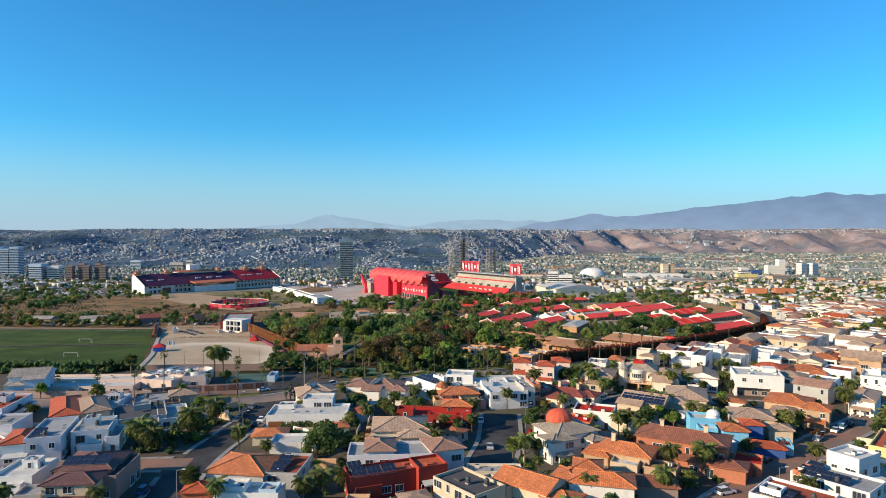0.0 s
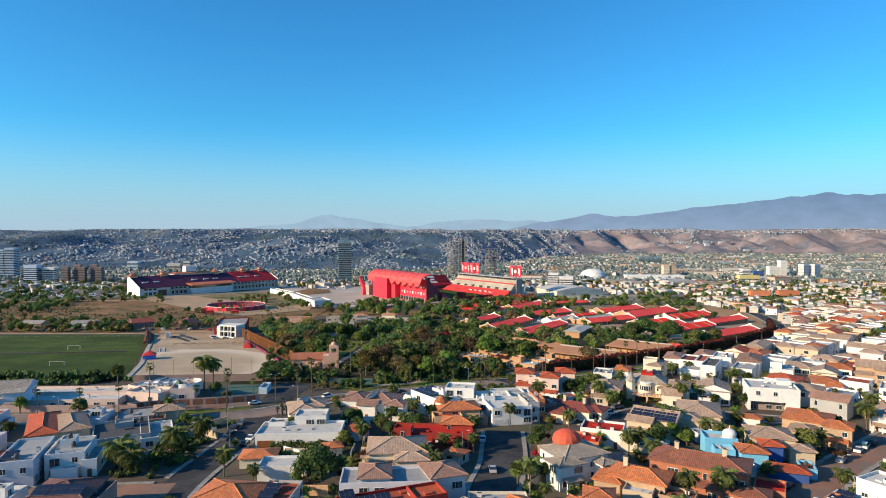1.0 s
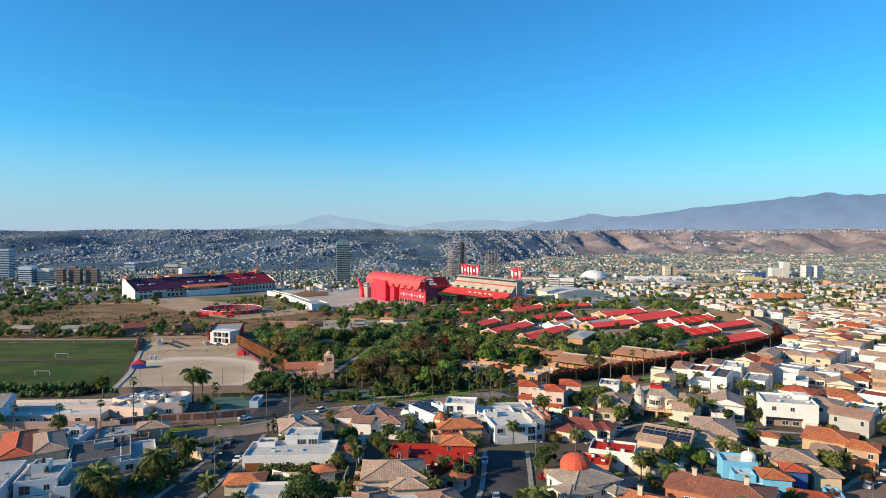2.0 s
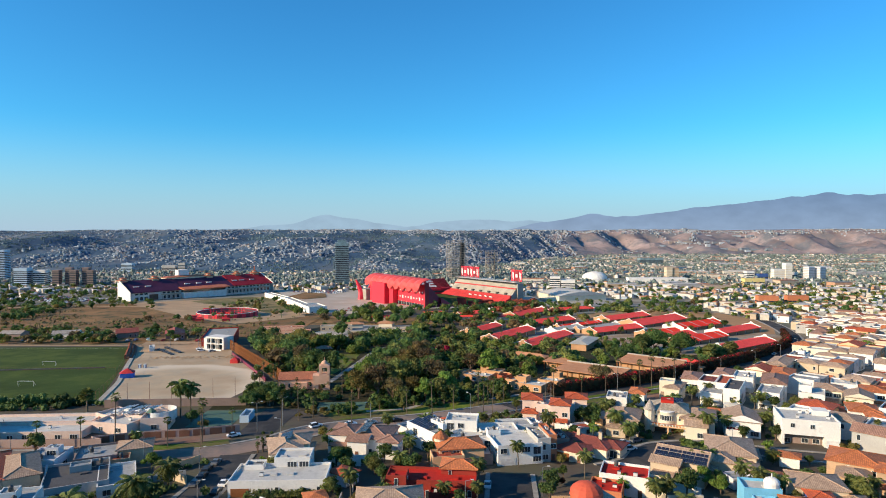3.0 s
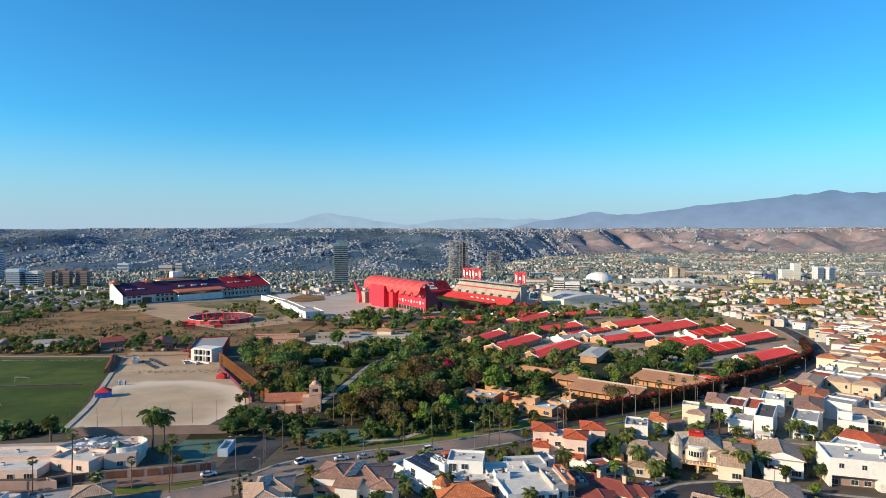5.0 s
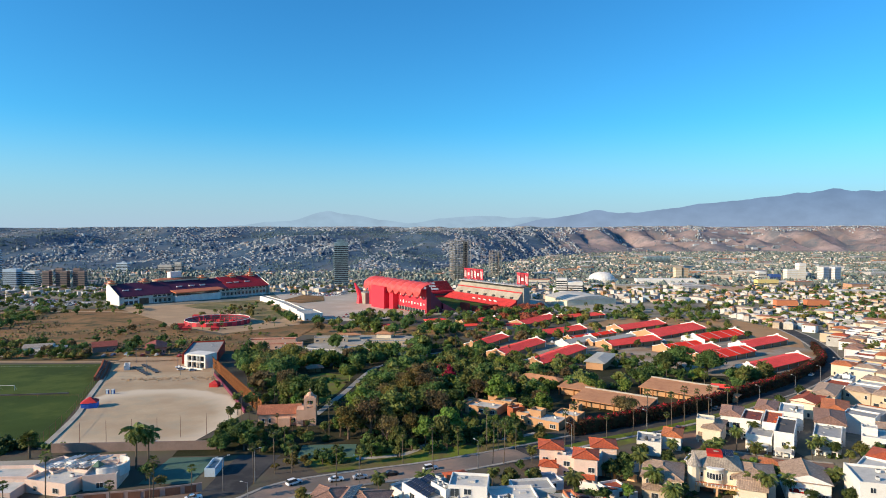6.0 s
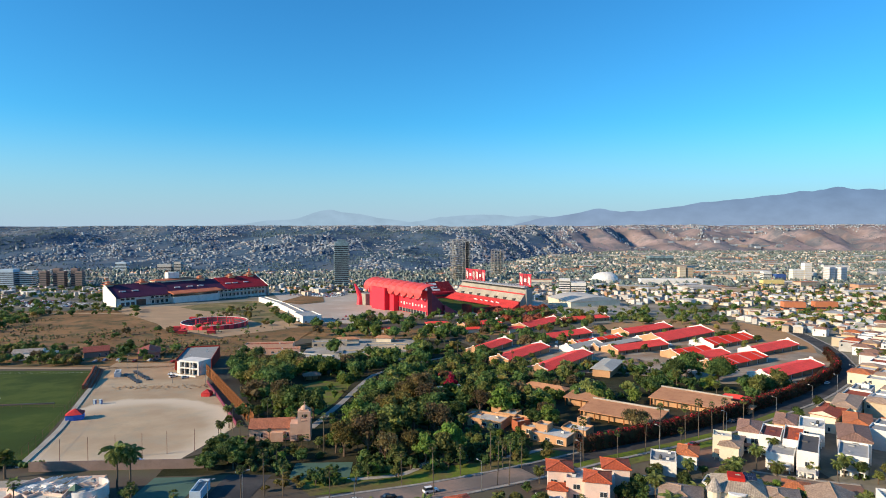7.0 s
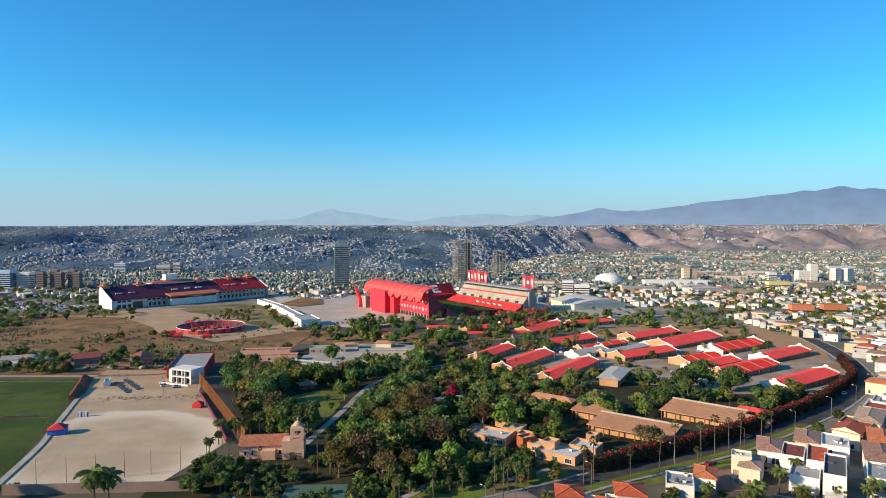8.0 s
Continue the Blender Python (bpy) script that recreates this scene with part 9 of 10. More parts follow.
for mat, spots in groves.items():
    vs, fs, base = [], [], 0
    for kind, x, y, sc in spots:
        R, H = SIZE_OF[kind]
        R, H, z = R * sc, H * sc, ground_z(x, y)
        k = 7 if y < 560 else 5
        ang = gr.uniform(0, 6.28, k)
        el = gr.uniform(-0.4, 1.2, k)
        cs = np.stack([np.cos(ang) * np.cos(el) * R * 0.55, np.sin(ang) * np.cos(el) * R * 0.55, H * 0.46 + np.sin(el) * H * 0.3], 1) + np.array((x, y, z))
        rr = R * gr.uniform(0.34, 0.6, k)
        v, f = leaf_quads(gr, cs, rr, (10 if y < 560 else 7 if y < 800 else 4) if R > 3 else 20, (0.52 if y < 560 else 0.62 if y < 800 else 0.85) if R > 3 else 0.38)
        vs.append(v)
        fs += (f + base).tolist()
        base += len(v)
        for c, r in zip(cs, rr) if R > 3 else ():
            vs.append(c + ICO_V * r * 0.75)
            fs += (ICO_F + base).tolist()
            base += 12
        t = np.array([(-1, 0, 0), (0.5, 0.87, 0), (0.5, -0.87, 0)]) * 0.03 * H
        vs.append(np.concatenate([t + np.array((x, y, z - 0.5)), t * 0.5 + np.array((x, y, z + H * 0.5))]))
        fs += [[base, base + 1, base + 4, base + 3], [base + 1, base + 2, base + 5, base + 4], [base + 2, base, base + 3, base + 5]]
        base += 6
    tagged(quick("grove", np.concatenate(vs).tolist(), fs, [mat]), "dense mixed grove of distant trees", "trees", kind="stuff")

# flowering hedge along the boulevard
HEDGE = [p for p in offset_line(BOULEVARD, -5.6) if p[0] > 47 and p[1] < 536]
hr = np.random.RandomState(3)
cs, rr, core_mesh = [], [], Mesh()
for i, (x, y) in enumerate(HEDGE):
    for z in (1.0, 2.8, 4.6):
        cs.append(np.array((x + hr.uniform(-0.6, 0.6), y + hr.uniform(-0.6, 0.6), ground_z(x, y) + z)))
        rr.append(hr.uniform(1.6, 2.4))
root = thing("flowering_hedge", "tall hedge topped with crimson bougainvillea along the boulevard", "hedge", pose(0, 0, 0))
v, f = leaf_quads(hr, [c for c in cs], rr, 36, 0.34)
quick("foliage", v.tolist(), f.tolist(), ["leaf_rust"], parent=root)
tops = [c + np.array((0, 0, 0.5)) for i, c in enumerate(cs) if i % 3 == 2 and noise.noise((i * 0.06, 0.5, 2.0)) > -0.25]
v, f = leaf_quads(hr, tops, [1.25] * len(tops), 22, 0.3)
quick("blossom", v.tolist(), f.tolist(), ["leaf_flame"], parent=root)["label"] = "crimson blossom along the hedge top"
# solid near-black wall behind the leaves, added for the hedge's inner shade
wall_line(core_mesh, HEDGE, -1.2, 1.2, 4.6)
core_mesh.finish("hedge_core", ["hedge_inner_shade"], root)


# ---- cars ----
def car_meshes(paint, long=4.5, high=1.48, van=False):
    b = Mesh()
    w = 0.9
    L = long / 2
    prof = [(-L, 0.35), (-L, 0.85), (-L * 0.86, 0.98), (L * 0.45, 0.95), (L * 0.95, 0.78), (L, 0.6), (L, 0.35)]
    for (xa, za), (xb, zb) in zip(prof, prof[1:]):
        b.face([(xa, -w, za), (xa, w, za), (xb, w, zb), (xb, -w, zb)])
    for s in (-w, w):
        b.face([(x, s, z) for x, z in (prof if s < 0 else prof[::-1])][::-1])
    b.face([(-L, -w, 0.35), (L, -w, 0.35), (L, w, 0.35), (-L, w, 0.35)])
    c0, c1 = (-L * 0.92 if van else -L * 0.72), L * 0.38
    r0, r1 = (-L * 0.85 if van else -L * 0.45), L * 0.1
    b.face([(r0, -0.68, high), (r1, -0.68, high), (r1, 0.68, high), (r0, 0.68, high)])
    g = Mesh()
    lo = [(c0, -0.82, 0.95), (c1, -0.82, 0.95), (c1, 0.82, 0.95), (c0, 0.82, 0.95)]
    hi = [(r0, -0.68, high - 0.005), (r1, -0.68, high - 0.005), (r1, 0.68, high - 0.005), (r0, 0.68, high - 0.005)]
    for i in range(4):
        g.face([lo[i], lo[(i + 1) % 4], hi[(i + 1) % 4], hi[i]])
    t = Mesh()
    t.tube([(0, -0.1, 0), (0, 0.1, 0)], [0.33, 0.33], 10)
    t.face([(0.33 * math.cos(a * 0.628), -0.1, 0.33 * math.sin(a * 0.628)) for a in range(10)])
    out = []
    for nm, me, mt in (("body", b, "car_" + paint), ("cabin_glass", g, "glass"), ("wheel", t, "tyre")):
        o = me.finish(nm, [mt])
        out.append(o.data)
        bpy.data.objects.remove(o)
    return out, L


CARS = {p: car_meshes(p) for p in ("white", "silver", "black", "blue", "red", "grey")}
SUVS = {p: car_meshes(p, 4.7, 1.75, True) for p in ("white", "grey", "black", "silver", "red", "blue")}


def car(x, y, rot, paint="white", suv=False):
    (body, glass, wheel), L = (SUVS if suv else CARS)[paint]
    root = thing("car", "parked %s %s on the street" % (paint, "sport utility car" if suv else "saloon car"), "car", pose(x, y, ground_z(x, y) + 0.12, 0, 0, rot), "parked cars")
    shared("body", body, root)
    shared("cabin_glass", glass, root)
    for sx in (-0.62, 0.62):
        for sy in (-0.82, 0.82):
            shared("wheel", wheel, root, pose(L * sx, sy, 0.33))


for x, y, r, p, s in ((63.8, 162.6, 20, "white", True), (76.9, 177, 40, "silver", False), (83.1, 182.6, 42, "black", False), (107, 200, 45, "silver", False), (117.1, 208.1, 45, "white", False), (121.4, 211.7, 45, "white", True), (125.2, 214.3, 45, "black", False), (137.4, 228.5, 10, "white", True), (11.6, 218, 85, "white", False), (12.6, 192.9, 90, "silver", False), (-68.1, 163.1, 88, "blue", True), (-66.6, 229.9, 88, "black", False), (-66, 235.3, 88, "grey", False), (-65.8, 224.4, 88, "black", False), (-65.6, 218.9, 88, "grey", False), (-58, 218.9, 88, "white", False), (-58, 213.4, 88, "black", False), (57.6, 254.2, 30, "white", False), (62.5, 256.4, 30, "grey", True), (-45, 273.5, 45, "white", True), (-33, 276, 20, "white", False), (-26, 278, 20, "silver", False), (-17, 281, 25, "black", False), (-5, 286, 25, "white", True), (42.8, 239.8, 20, "white", False), (52.8, 245.7, 30, "grey", True), (57.8, 247.9, 25, "white", True), (-105, 311.5, 8, "white", False), (-156, 455, 40, "white", True), (-148, 452, 30, "silver", False), (-160, 462, 30, "white", False), (90, 331, 32, "red", False), (118, 362, 38, "grey", False), (205, 440, 45, "white", False), (-70, 262, 30, "white", False)):
    car(x, y, r, p, s)
for i in range(14):
    car(-118 + (i % 7) * 5.2 + (i // 7) * 9, 742 - (i % 7) * 0.4 + (i // 7) * 26, 85, ("white", "grey", "black", "silver", "red")[i * 7 % 5], i % 3 == 0)


# ---- the eastern quarter: rows of houses on tilted streets ----
east_rng = random.Random(21)
AX = Vector((math.cos(radians(45)), math.sin(radians(45))))
AY = Vector((-AX.y, AX.x))
count = 0
LABELS = {("white", "flat"): "white flat-roofed town house", ("cream", "flat"): "cream flat-roofed town house", ("yellow", "flat"): "pale yellow flat-roofed town house", ("beige", "flat"): "beige flat-roofed town house", ("peach", "flat"): "peach flat-roofed town house"}
for i in range(-10, 60):
    for j in range(-44, 14):
        if i % 5 == 4 or count > 300:
            continue
        u, v = i * 12.0 + (i // 5) * 3, j * 11.0 + (4 if (j // 8) % 2 else 0)
        x = 150 + u * AX.x + v * AY.x
        y = 320 + u * AX.y + v * AY.y
        if not (x > 120 and 235 < y < 640 and x < 0.75 * y + 20) or j % 9 == 8:
            continue
        if near_line(x, y, BOULEVARD, 17 if y < 440 else 11) or near_line(x, y, STREET_EAST, 10) or near_line(x, y, STREET_FAR, 9):
            continue
        edge = [p for p in BOULEVARD if p[1] > 340]
        if any(px > x - (12 if y < 440 else 8) and abs(py - y) < 8 for px, py in edge) or (y > 690 and x < 330) or y > 860 and x < 480:
            continue
        if any((x - a) ** 2 + (y - b) ** 2 < (r * 0.5 + 5.4) ** 2 for a, b, r in HOUSE_SPOTS):
            continue
        w, d = east_rng.uniform(8.5, 11.5), east_rng.uniform(9, 12)
        roof = east_rng.choice(("flat", "flat", "flat", "hip", "hip", "gable"))
        wall = east_rng.choice(("white", "white", "white", "cream", "grey", "lavender", "beige", "peach", "white", "cream"))
        rm = east_rng.choice(("pale", "grey", "pale", "redflat")) if roof == "flat" else east_rng.choice(("orange", "tan", "tan", "brown", "rust", "tan"))
        h = east_rng.choice((3.6, 6.4, 6.4, 6.8, 7.4))
        label = LABELS.get((wall, roof), "%s town house with %s %s roof" % (wall, {"tan": "tan", "orange": "orange", "rust": "rust-red", "brown": "brown"}.get(rm, "pale"), "tiled hip" if roof == "hip" else "gabled"))
        blocks = [(x, y, w, d, east_rng.choice((-45, 45)), h, roof, wall, rm)]
        if y < 480 and east_rng.random() < 0.5:
            blocks.append((x - 3.2, y - 4.5, 6, 6, blocks[0][4], 3.4, "flat", wall, "pale"))
        house(label, blocks, full=False, group="eastern houses", r=east_rng)
        count += 1
placed = 0
for _ in range(9000):
    if placed >= 640:
        break
    y = east_rng.uniform(290, 520) if placed < 300 else east_rng.uniform(471, 860)
    x = east_rng.uniform(140, 0.74 * y + 10)
    edge_x = float(np.interp(y, [p[1] for p in BOULEVARD[-60:]], [p[0] for p in BOULEVARD[-60:]]))
    if x < edge_x + 8 and y < 740 or near_line(x, y, BOULEVARD, 8) or near_line(x, y, STREET_EAST, 6) or any((x - a) ** 2 + (y - b) ** 2 < (r * 0.62 + 0.9) ** 2 for a, b, r in HOUSE_SPOTS):
        continue
    if east_rng.random() < 0.3 and placed < 300:
        palm("queen", x, y, east_rng.uniform(0.7, 1.0), "town")
    else:
        tree(east_rng.choice(("round", "round", "broad", "bush")), x, y, east_rng.uniform(0.5, 0.8), "town")
    placed += 1
for i in range(90):
    x, y = 470 + east_rng.uniform(-40, 130), 790 + east_rng.uniform(-30, 60)
    tree("broad", x, y, 1.0, "town")
for i in range(110):
    u = east_rng.uniform(0, 1)
    x, y = 190 + 190 * u + east_rng.uniform(-8, 8), 870 - 66 * u + east_rng.uniform(-22, 22)
    tree(east_rng.choice(("broad", "tall", "round")), x, y, east_rng.uniform(0.6, 1.2), "town")

# ---- gaps between the villas: annexes, garden walls, planting ----
gap_rng = random.Random(33)
NEAR_ROADS = [(ln, hw) for ln, hw, _, _ in ROADS]


def gap(x, y, need):
    if any(near_line(x, y, ln, hw + need * 0.6 + 0.8) for ln, hw in NEAR_ROADS):
        return False
    return not any((x - a) ** 2 + (y - b) ** 2 < (r * 0.72 + need * 0.7) ** 2 for a, b, r in HOUSE_SPOTS)


made = 0
for _ in range(3000):
    if made >= 36:
        break
    x, y = gap_rng.uniform(-150, 140), gap_rng.uniform(128, 290)
    if abs(x) > 0.72 * (y - 20) + 12 or y > 236 and x < -35 or y > 275 + 0.5 * x or not gap(x, y, 4.6) or 4 < x < 32 and 190 < y < 236 or -90 < x < -50 and 179 < y < 248 or -57 < x < -19 and 165 < y < 212:
        continue
    wall = gap_rng.choice(("white", "cream", "beige", "white", "peach", "grey", "lavender"))
    roof = gap_rng.choice(("flat", "flat", "hip"))
    rm = gap_rng.choice(("grey", "pale", "dark", "redflat")) if roof == "flat" else gap_rng.choice(("orange", "rust", "tan", "brown"))
    house("small %s garden annex with %s roof" % (wall, "flat" if roof == "flat" else "tiled hip"), [(x, y, gap_rng.uniform(4.5, 7), gap_rng.uniform(4.5, 7), gap_rng.choice((0, 10, -30, -35, 20)), gap_rng.choice((2.8, 3.0, 3.2)), roof, wall, rm)], full=False, group="garden annexes", r=gap_rng)
    made += 1
# low planting past counting in the gardens
gd = np.random.RandomState(44)
cs, rr = [], []
for _ in range(9000):
    if len(cs) >= 520:
        break
    x, y = gd.uniform(-160, 150), gd.uniform(125, 300)
    if abs(x) > 0.72 * (y - 20) + 12 or y > 236 and x < -35 or y > 275 + 0.5 * x or not gap(x, y, 0.8):
        continue
    for q in range(gd.randint(1, 5)):
        cs.append(np.array((x + gd.normal() * 0.9, y + gd.normal() * 0.9, ground_z(x, y) + gd.uniform(0.3, 1.1))))
        rr.append(gd.uniform(0.6, 1.3))
for k in range(70):
    u = (k % 35) / 34
    x, y = (-49 + 15 * u, 208 + 4.2 * u) if k < 35 else (-50 + 13 * u, 201.3)
    cs.append(np.array((x + gd.normal() * 0.2, y + gd.normal() * 0.4, ground_z(x, y) + gd.uniform(0.5, 2.2))))
    rr.append(gd.uniform(0.7, 1.1))
for k in range(60):
    x, y = gd.uniform(-80, -71), gd.uniform(196, 216)
    cs.append(np.array((x, y, ground_z(x, y) + gd.uniform(0.4, 1.6))))
    rr.append(gd.uniform(0.7, 1.2))
v, f = leaf_quads(gd, cs, rr, 22, 0.27)
fs, base, vs = f.tolist(), len(v), [v]
for c, r in zip(cs, rr):
    vs.append(c + ICO_V * r * 0.75)
    fs += (ICO_F + base).tolist()
    base += 12
tagged(quick("garden_planting", np.concatenate(vs).tolist(), fs, ["leaf_deep"]), "dark green shrubs and hedging between the villas", "shrubs", kind="stuff")
made = 0
for _ in range(6000):
    if made >= 190:
        break
    x, y = gap_rng.uniform(-160, 150) if made < 60 else gap_rng.uniform(-30, 150), gap_rng.uniform(125, 300)
    if abs(x) > 0.72 * (y - 20) + 12 or y > 236 and x < -35 or y > 275 + 0.5 * x or not gap(x, y, 1.6) or -92 < x < -50 and 175 < y < 226 or any((x - a) ** 2 + (y - b) ** 2 < 7 for a, b in TREE_SPOTS):
        continue
    k = gap_rng.random()
    if k < 0.28:
        palm(gap_rng.choice(("queen", "queen", "date")), x, y, gap_rng.uniform(0.65, 1.0))
    else:
        tree("round" if k < 0.6 else "bush" if k < 0.85 else "broad" if k < 0.93 else "flame", x, y, gap_rng.uniform(0.45, 0.8) if k < 0.6 else gap_rng.uniform(0.8, 1.5) if k < 0.85 else 0.5, "garden")
    made += 1
made = 0
for _ in range(3000):
    if made >= 60:
        break
    x, y = gap_rng.uniform(-140, 140), gap_rng.uniform(128, 285)
    rot = gap_rng.choice((0, 90, -32, 58, 15))
    ln = gap_rng.uniform(7, 15)
    ends = [(x + s * ln / 2 * math.cos(radians(rot)), y + s * ln / 2 * math.sin(radians(rot))) for s in (-1, 0, 1)]
    if abs(x) > 0.72 * (y - 20) + 12 or y > 236 and x < -35 or y > 275 + 0.5 * x or not all(gap(*e, 1.0) for e in ends):
        continue
    m = Mesh()
    wall_line(m, ends, -0.12, 0.12, gap_rng.uniform(1.9, 2.6))
    tagged(m.finish("garden_wall", ["wall_" + gap_rng.choice(("white", "cream", "beige", "peach", "grey"))]), "plastered garden wall between the villas", "wall", kind="structure")
    made += 1

# ---- the far town, past counting ----
fr = np.random.RandomState(17)


def blocks_far(name, spots, label, mats=("town_walls", "town_roofs")):
    vs, fs, idx = [], [], []
    for x, y, z, w, d, h, a in spots:
        b = len(vs)
        ca, sa = math.cos(a), math.sin(a)
        for zz in (z - 6, z + h):
            for sx, sy in ((-1, -1), (1, -1), (1, 1), (-1, 1)):
                vs.append((x + ca * sx * w / 2 - sa * sy * d / 2, y + sa * sx * w / 2 + ca * sy * d / 2, zz))
        for k in range(4):
            fs.append((b + k, b + (k + 1) % 4, b + 4 + (k + 1) % 4, b + 4 + k))
            idx.append(0)
        # roof slab a little proud of the walls
        c = len(vs)
        hip = (int(x * 7 + y) % 3 == 0)
        for zz, gr in ((z + h, 0.3), (z + h + (1.4 if hip else 0.35), -w * 0.3 if hip else 0.3)):
            for sx, sy in ((-1, -1), (1, -1), (1, 1), (-1, 1)):
                px, py = sx * max(0.4, w / 2 + gr), sy * max(0.4, d / 2 + gr)
                vs.append((x + ca * px - sa * py, y + sa * px + ca * py, zz))
        for k in range(4):
            fs.append((c + k, c + (k + 1) % 4, c + 4 + (k + 1) % 4, c + 4 + k))
            idx.append(1)
        fs.append((c + 4, c + 5, c + 6, c + 7))
        idx.append(1)
    ob = quick(name, vs, fs, list(mats), idx)
    return tagged(ob, label, "houses", kind="stuff")


OCT_V = np.array([(0, 0, 1), (1, 0.2, 0), (-0.2, 1, 0.1), (-1, -0.2, 0), (0.2, -1, -0.1), (0, 0, -1)])
OCT_F = np.array([(0, 1, 2), (0, 2, 3), (0, 3, 4), (0, 4, 1), (5, 2, 1), (5, 3, 2), (5, 4, 3), (5, 1, 4)])


def clumps_far(name, spots, label, mat="leaf_far_haze"):
    vs, fs = [], []
    for x, y, z, r in spots:
        for k in range(2 if r > 4.2 else 1):
            b = len(vs)
            jit = 1 + 0.3 * fr.normal(size=(6, 1))
            c = np.array((x + fr.uniform(-r, r) * 0.7, y + fr.uniform(-r, r) * 0.7, z + r * fr.uniform(0.5, 1.1)))
            vs += (c + OCT_V * r * fr.uniform(0.55, 0.95) * jit).tolist()
            fs += (OCT_F + b).tolist()
    return tagged(quick(name, vs, fs, [mat]), label, "trees", kind="stuff")


plain, green = [], []
while len(plain) < 6200:
    y = 480 + 2300 * fr.uniform() ** 1.1
    x = fr.uniform(-0.78, 0.82) * y
    if any((x - a) ** 2 + (y - b) ** 2 < r * r for a, b, r in LANDMARKS) or far_z(x, y) > -30 or (x > -420 and x < 300 and y < 905) or (200 < x < 460 and 800 < y < 880) or (y < 640 and x < 700) or x < 0 and y < 700 or (-600 < x < -150 and y < 1010):
        continue
    if 1330 < y < 1420 and x < 300 or (x < -0.3 * y and y < 880):
        if fr.uniform() < 0.95:
            continue
    s = 0.85 + (y > 1300) * 0.1 + (fr.uniform() < 0.04) * 1.5
    plain.append((x, y, ground_z(x, y), fr.uniform(5, 9.5) * s, fr.uniform(5, 9.5) * s, fr.choice((2.8, 3.2, 3.2, 5.6, 6)), 0.785 + fr.normal() * 0.1))
for _ in range(95):
    y = 1000 + 1500 * fr.uniform()
    x = fr.uniform(0.08, 0.8) * y
    if not any((x - a) ** 2 + (y - b) ** 2 < (r + 40) ** 2 for a, b, r in LANDMARKS) and far_z(x, y) < -30:
        plain.append((x, y, ground_z(x, y), fr.uniform(26, 70), fr.uniform(14, 24), fr.uniform(6, 10), fr.normal() * 0.15))
blocks_far("far_town", plain, "distant low town of pale houses and red roofs")
while len(green) < 17000:
    y = 1150 + 1650 * fr.uniform()
    x = fr.uniform(-0.78, 0.82) * y
    if any((x - a) ** 2 + (y - b) ** 2 < (r * 0.9) ** 2 for a, b, r in LANDMARKS) or far_z(x, y) > -30 or (-170 < x < 320 and y < 780) or (-400 < x < -150 and y < 850):
        continue
    green.append((x, y, ground_z(x, y) + fr.uniform(0, 2.2), fr.uniform(2.2, 4.9)))
clumps_far("far_trees", green, "distant haze-tinted street trees between houses")
hill, hillgreen = [], []
while len(hill) < 31000:
    y = fr.uniform(1560, 3600)
    x = fr.uniform(-0.8, 0.86) * y
    z = far_z(x, y)
    if z < -31:
        continue
    az = x / y
    dens = 0.3 + 2.4 * noise.noise((x / 190, y / 420, 4.0)) + 1.3 * noise.noise((x / 55, y / 130, 8.0)) - (0.2 if az > -0.35 else -0.1)
    if az > 0.22 and z < 55:
        dens -= 0.75
    if -0.2 < az < 0.2:
        dens += 0.45
    if z > 58:
        dens += 0.9
    if fr.uniform() > dens:
        continue
    hill.append((x, y, z, fr.uniform(3.5, 7.5), fr.uniform(3.5, 7), fr.choice((1.8, 2.4, 3.2)), fr.uniform(0, 1.57)))
for k in range(46):
    az = fr.uniform(0.34, 0.56)
    y = 2960 + 420 * (k % 3) / 2 + fr.uniform(-30, 30)
    hill.append((az * y, y, far_z(az * y, y), fr.uniform(14, 44), 14, fr.uniform(5, 9), fr.normal() * 0.1))
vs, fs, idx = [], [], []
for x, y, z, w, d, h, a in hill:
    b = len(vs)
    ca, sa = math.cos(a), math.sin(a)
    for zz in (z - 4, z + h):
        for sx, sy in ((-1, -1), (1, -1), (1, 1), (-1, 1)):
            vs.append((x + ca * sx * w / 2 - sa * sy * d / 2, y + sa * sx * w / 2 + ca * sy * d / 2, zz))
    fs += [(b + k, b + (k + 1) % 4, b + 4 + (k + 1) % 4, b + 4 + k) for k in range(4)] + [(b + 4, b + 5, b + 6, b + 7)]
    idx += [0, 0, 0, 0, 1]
tagged(quick("hillside_town", vs, fs, ["hill_haze_walls", "hill_haze_roofs"], idx), "pale haze-tinted houses packed over the distant hills", "houses", kind="stuff")
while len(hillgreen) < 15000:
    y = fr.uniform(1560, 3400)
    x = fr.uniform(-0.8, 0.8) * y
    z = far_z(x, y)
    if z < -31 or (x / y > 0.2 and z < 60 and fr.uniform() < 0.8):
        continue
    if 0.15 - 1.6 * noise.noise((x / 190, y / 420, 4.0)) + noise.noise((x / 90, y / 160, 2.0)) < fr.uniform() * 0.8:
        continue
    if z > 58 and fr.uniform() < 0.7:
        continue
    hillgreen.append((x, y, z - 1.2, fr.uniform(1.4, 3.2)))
clumps_far("hillside_trees", hillgreen, "haze-tinted dark scrub and trees over the distant hills", "leaf_hill_haze")
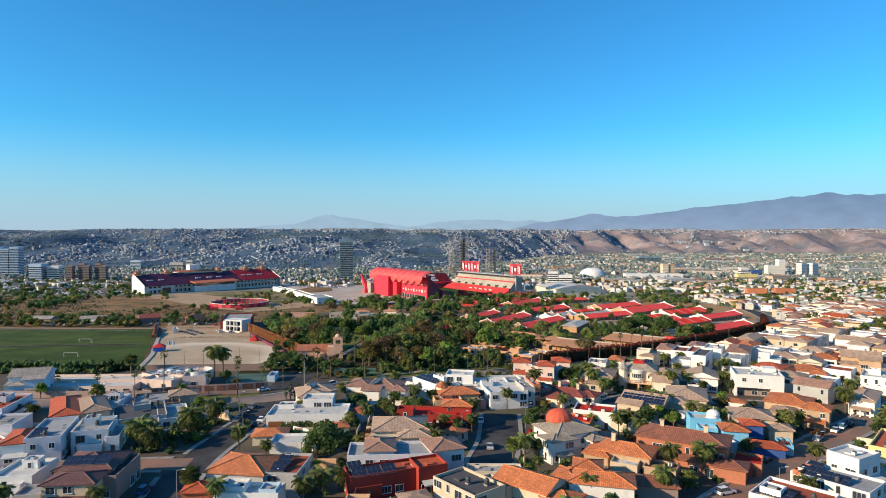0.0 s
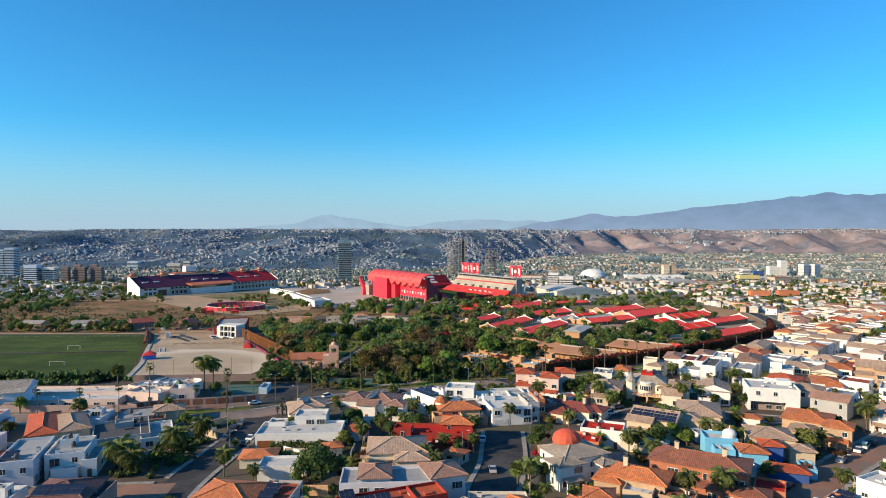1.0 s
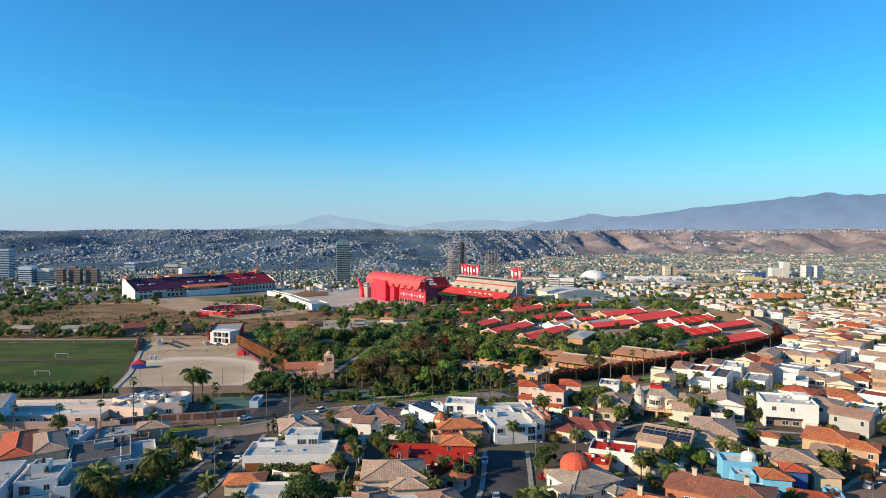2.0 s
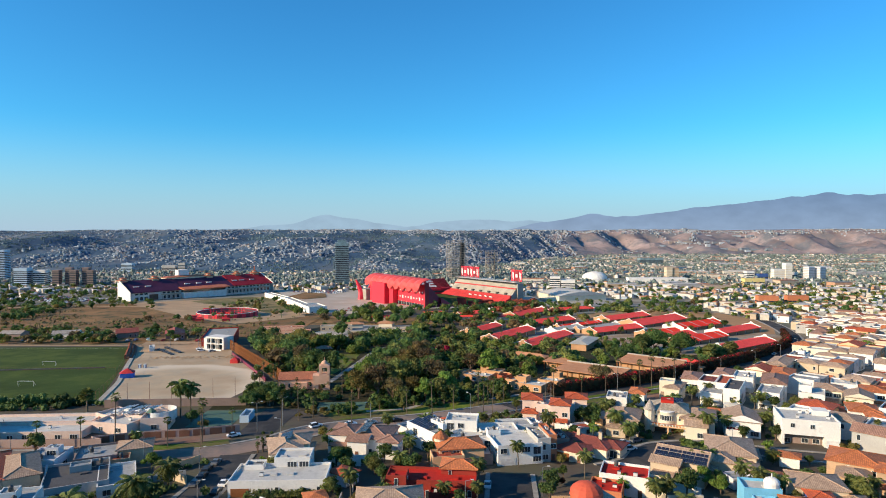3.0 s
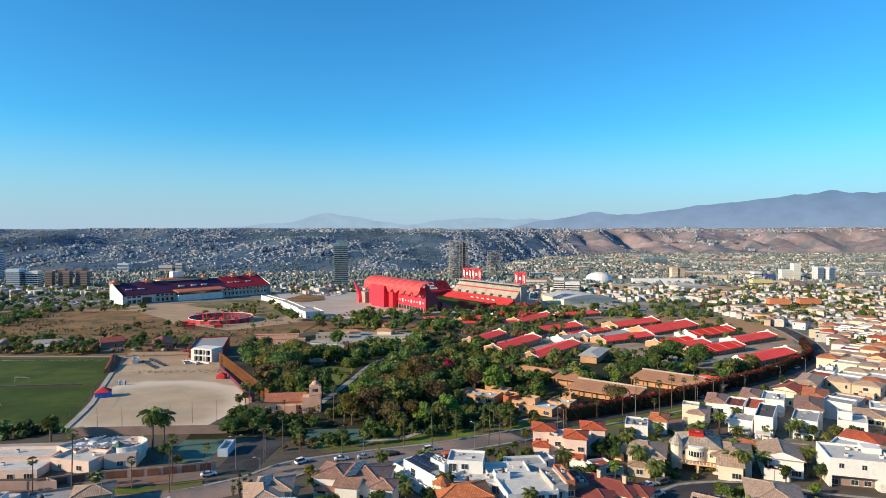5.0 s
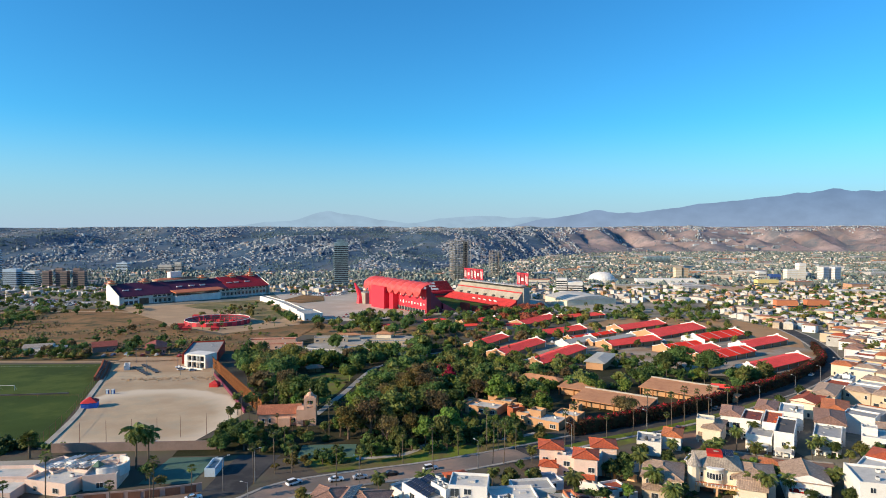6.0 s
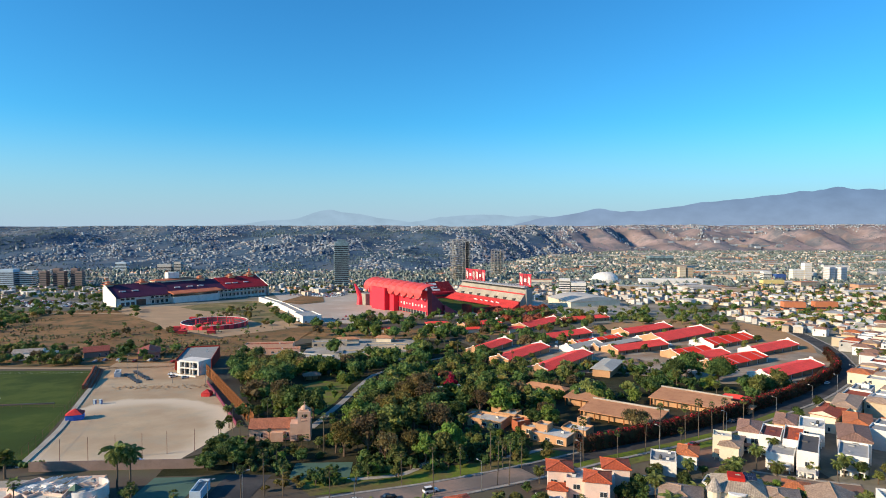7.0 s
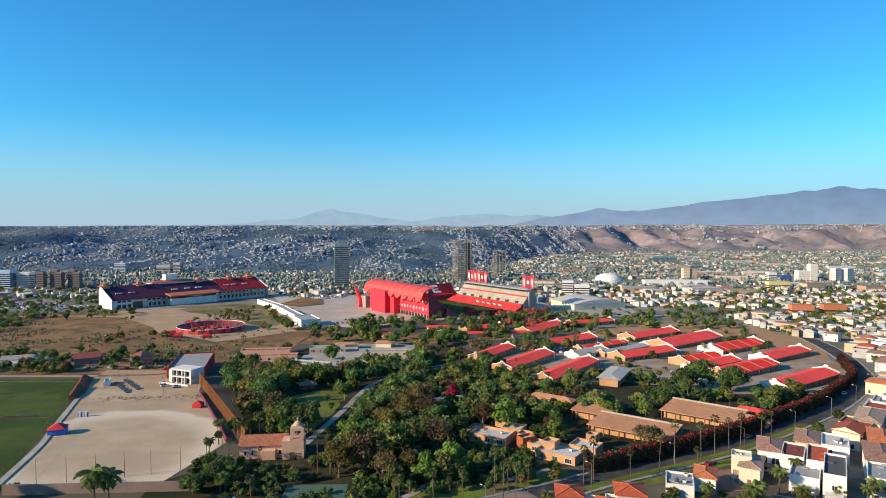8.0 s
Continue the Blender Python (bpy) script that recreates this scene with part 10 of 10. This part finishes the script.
# low dry bushes over the scrubland, past counting
low = []
while len(low) < 3600:
    x, y = fr.uniform(-600, -125), fr.uniform(512, 830)
    if x < -0.78 * y - 20 or near_line(x, y, DIRT_ROAD, 5) or near_line(x, y, FAR_STREET, 7) or x > -180 and y > 700 or y > 640 - 0.45 * (x + 250) and x > -400 or (x + 221) ** 2 + (y - 690) ** 2 < 40 ** 2:
        continue
    if noise.noise((x / 40, y / 40, 6.0)) + 0.6 * noise.noise((x / 12, y / 12, 3.0)) + 0.1 < fr.uniform() * 0.5:
        continue
    low.append((x, y, ground_z(x, y) - 0.3, 0.4 + 1.1 * fr.uniform() ** 2.2))
clumps_far("dry_bushes", low, "low olive and brown bushes on dry scrubland", "leaf_dry")
# river bank
m = Mesh()
bank = smooth_line([(-1500, 1360), (-600, 1372), (-100, 1378), (250, 1400), (700, 1520)], 40)
strip(m, offset_line(bank, -22), offset_line(bank, 10), 0.4)
wall_line(m, bank, 10, 14, 5.0)
tagged(m.finish("river_bank", ["concrete"]), "pale concrete bank of a canalised river", "embankment", kind="structure")
# car parks beside the grandstand and the stadium
vs, fs = [], []
for k in range(560):
    if k > 461:
        x, y = fr.uniform(40, 215), fr.uniform(485, 650)
        if not free(x, y) or x > 0.8 * (y - 470) + 150:
            continue
    elif k > 419:
        x, y = -330 + (k - 420) * 4.2, 506.5 + 2.2 * (k % 2)
    elif k < 260:
        a, b = (k % 26) * 5.4, (k // 26) * 6.5
        x, y = -600 + a * 0.9 + b * 0.45, 905 + b * 0.9 - a * 0.42
    else:
        a, b = ((k - 260) % 20) * 4.6, ((k - 260) // 20) * 6.5
        x, y = -235 + a * 0.8 + b * 0.3, 1030 + b * 0.9 - a * 0.3
    if fr.uniform() < (0.3 if k < 420 else 0.62 if k < 462 else 0.1):
        continue
    x, y, c = x + fr.uniform(-0.4, 0.4), y + fr.uniform(-0.4, 0.4) * (6 if 419 < k < 462 else 1), len(vs)
    z = ground_z(x, y)
    for zz, w, l in ((0.3, 0.9, 2.2), (0.95, 0.9, 2.2), (1.0, 0.8, 1.3), (1.5, 0.65, 0.9)):
        vs += [(x - w, y - l, z + zz), (x + w, y - l, z + zz), (x + w, y + l, z + zz), (x - w, y + l, z + zz)]
    for lev in range(3):
        for e in range(4):
            fs.append((c + lev * 4 + e, c + lev * 4 + (e + 1) % 4, c + lev * 4 + 4 + (e + 1) % 4, c + lev * 4 + 4 + e))
    fs.append((c + 12, c + 13, c + 14, c + 15))
palette("far_cars", [(0, (0.7, 0.7, 0.7)), (0.35, (0.05, 0.05, 0.055)), (0.6, (0.3, 0.3, 0.31)), (0.8, (0.3, 0.03, 0.03)), (0.9, (0.04, 0.08, 0.2))], 0.35)
tagged(quick("car_park", vs, fs, ["far_cars"]), "rows of distant parked cars", "cars", kind="stuff")
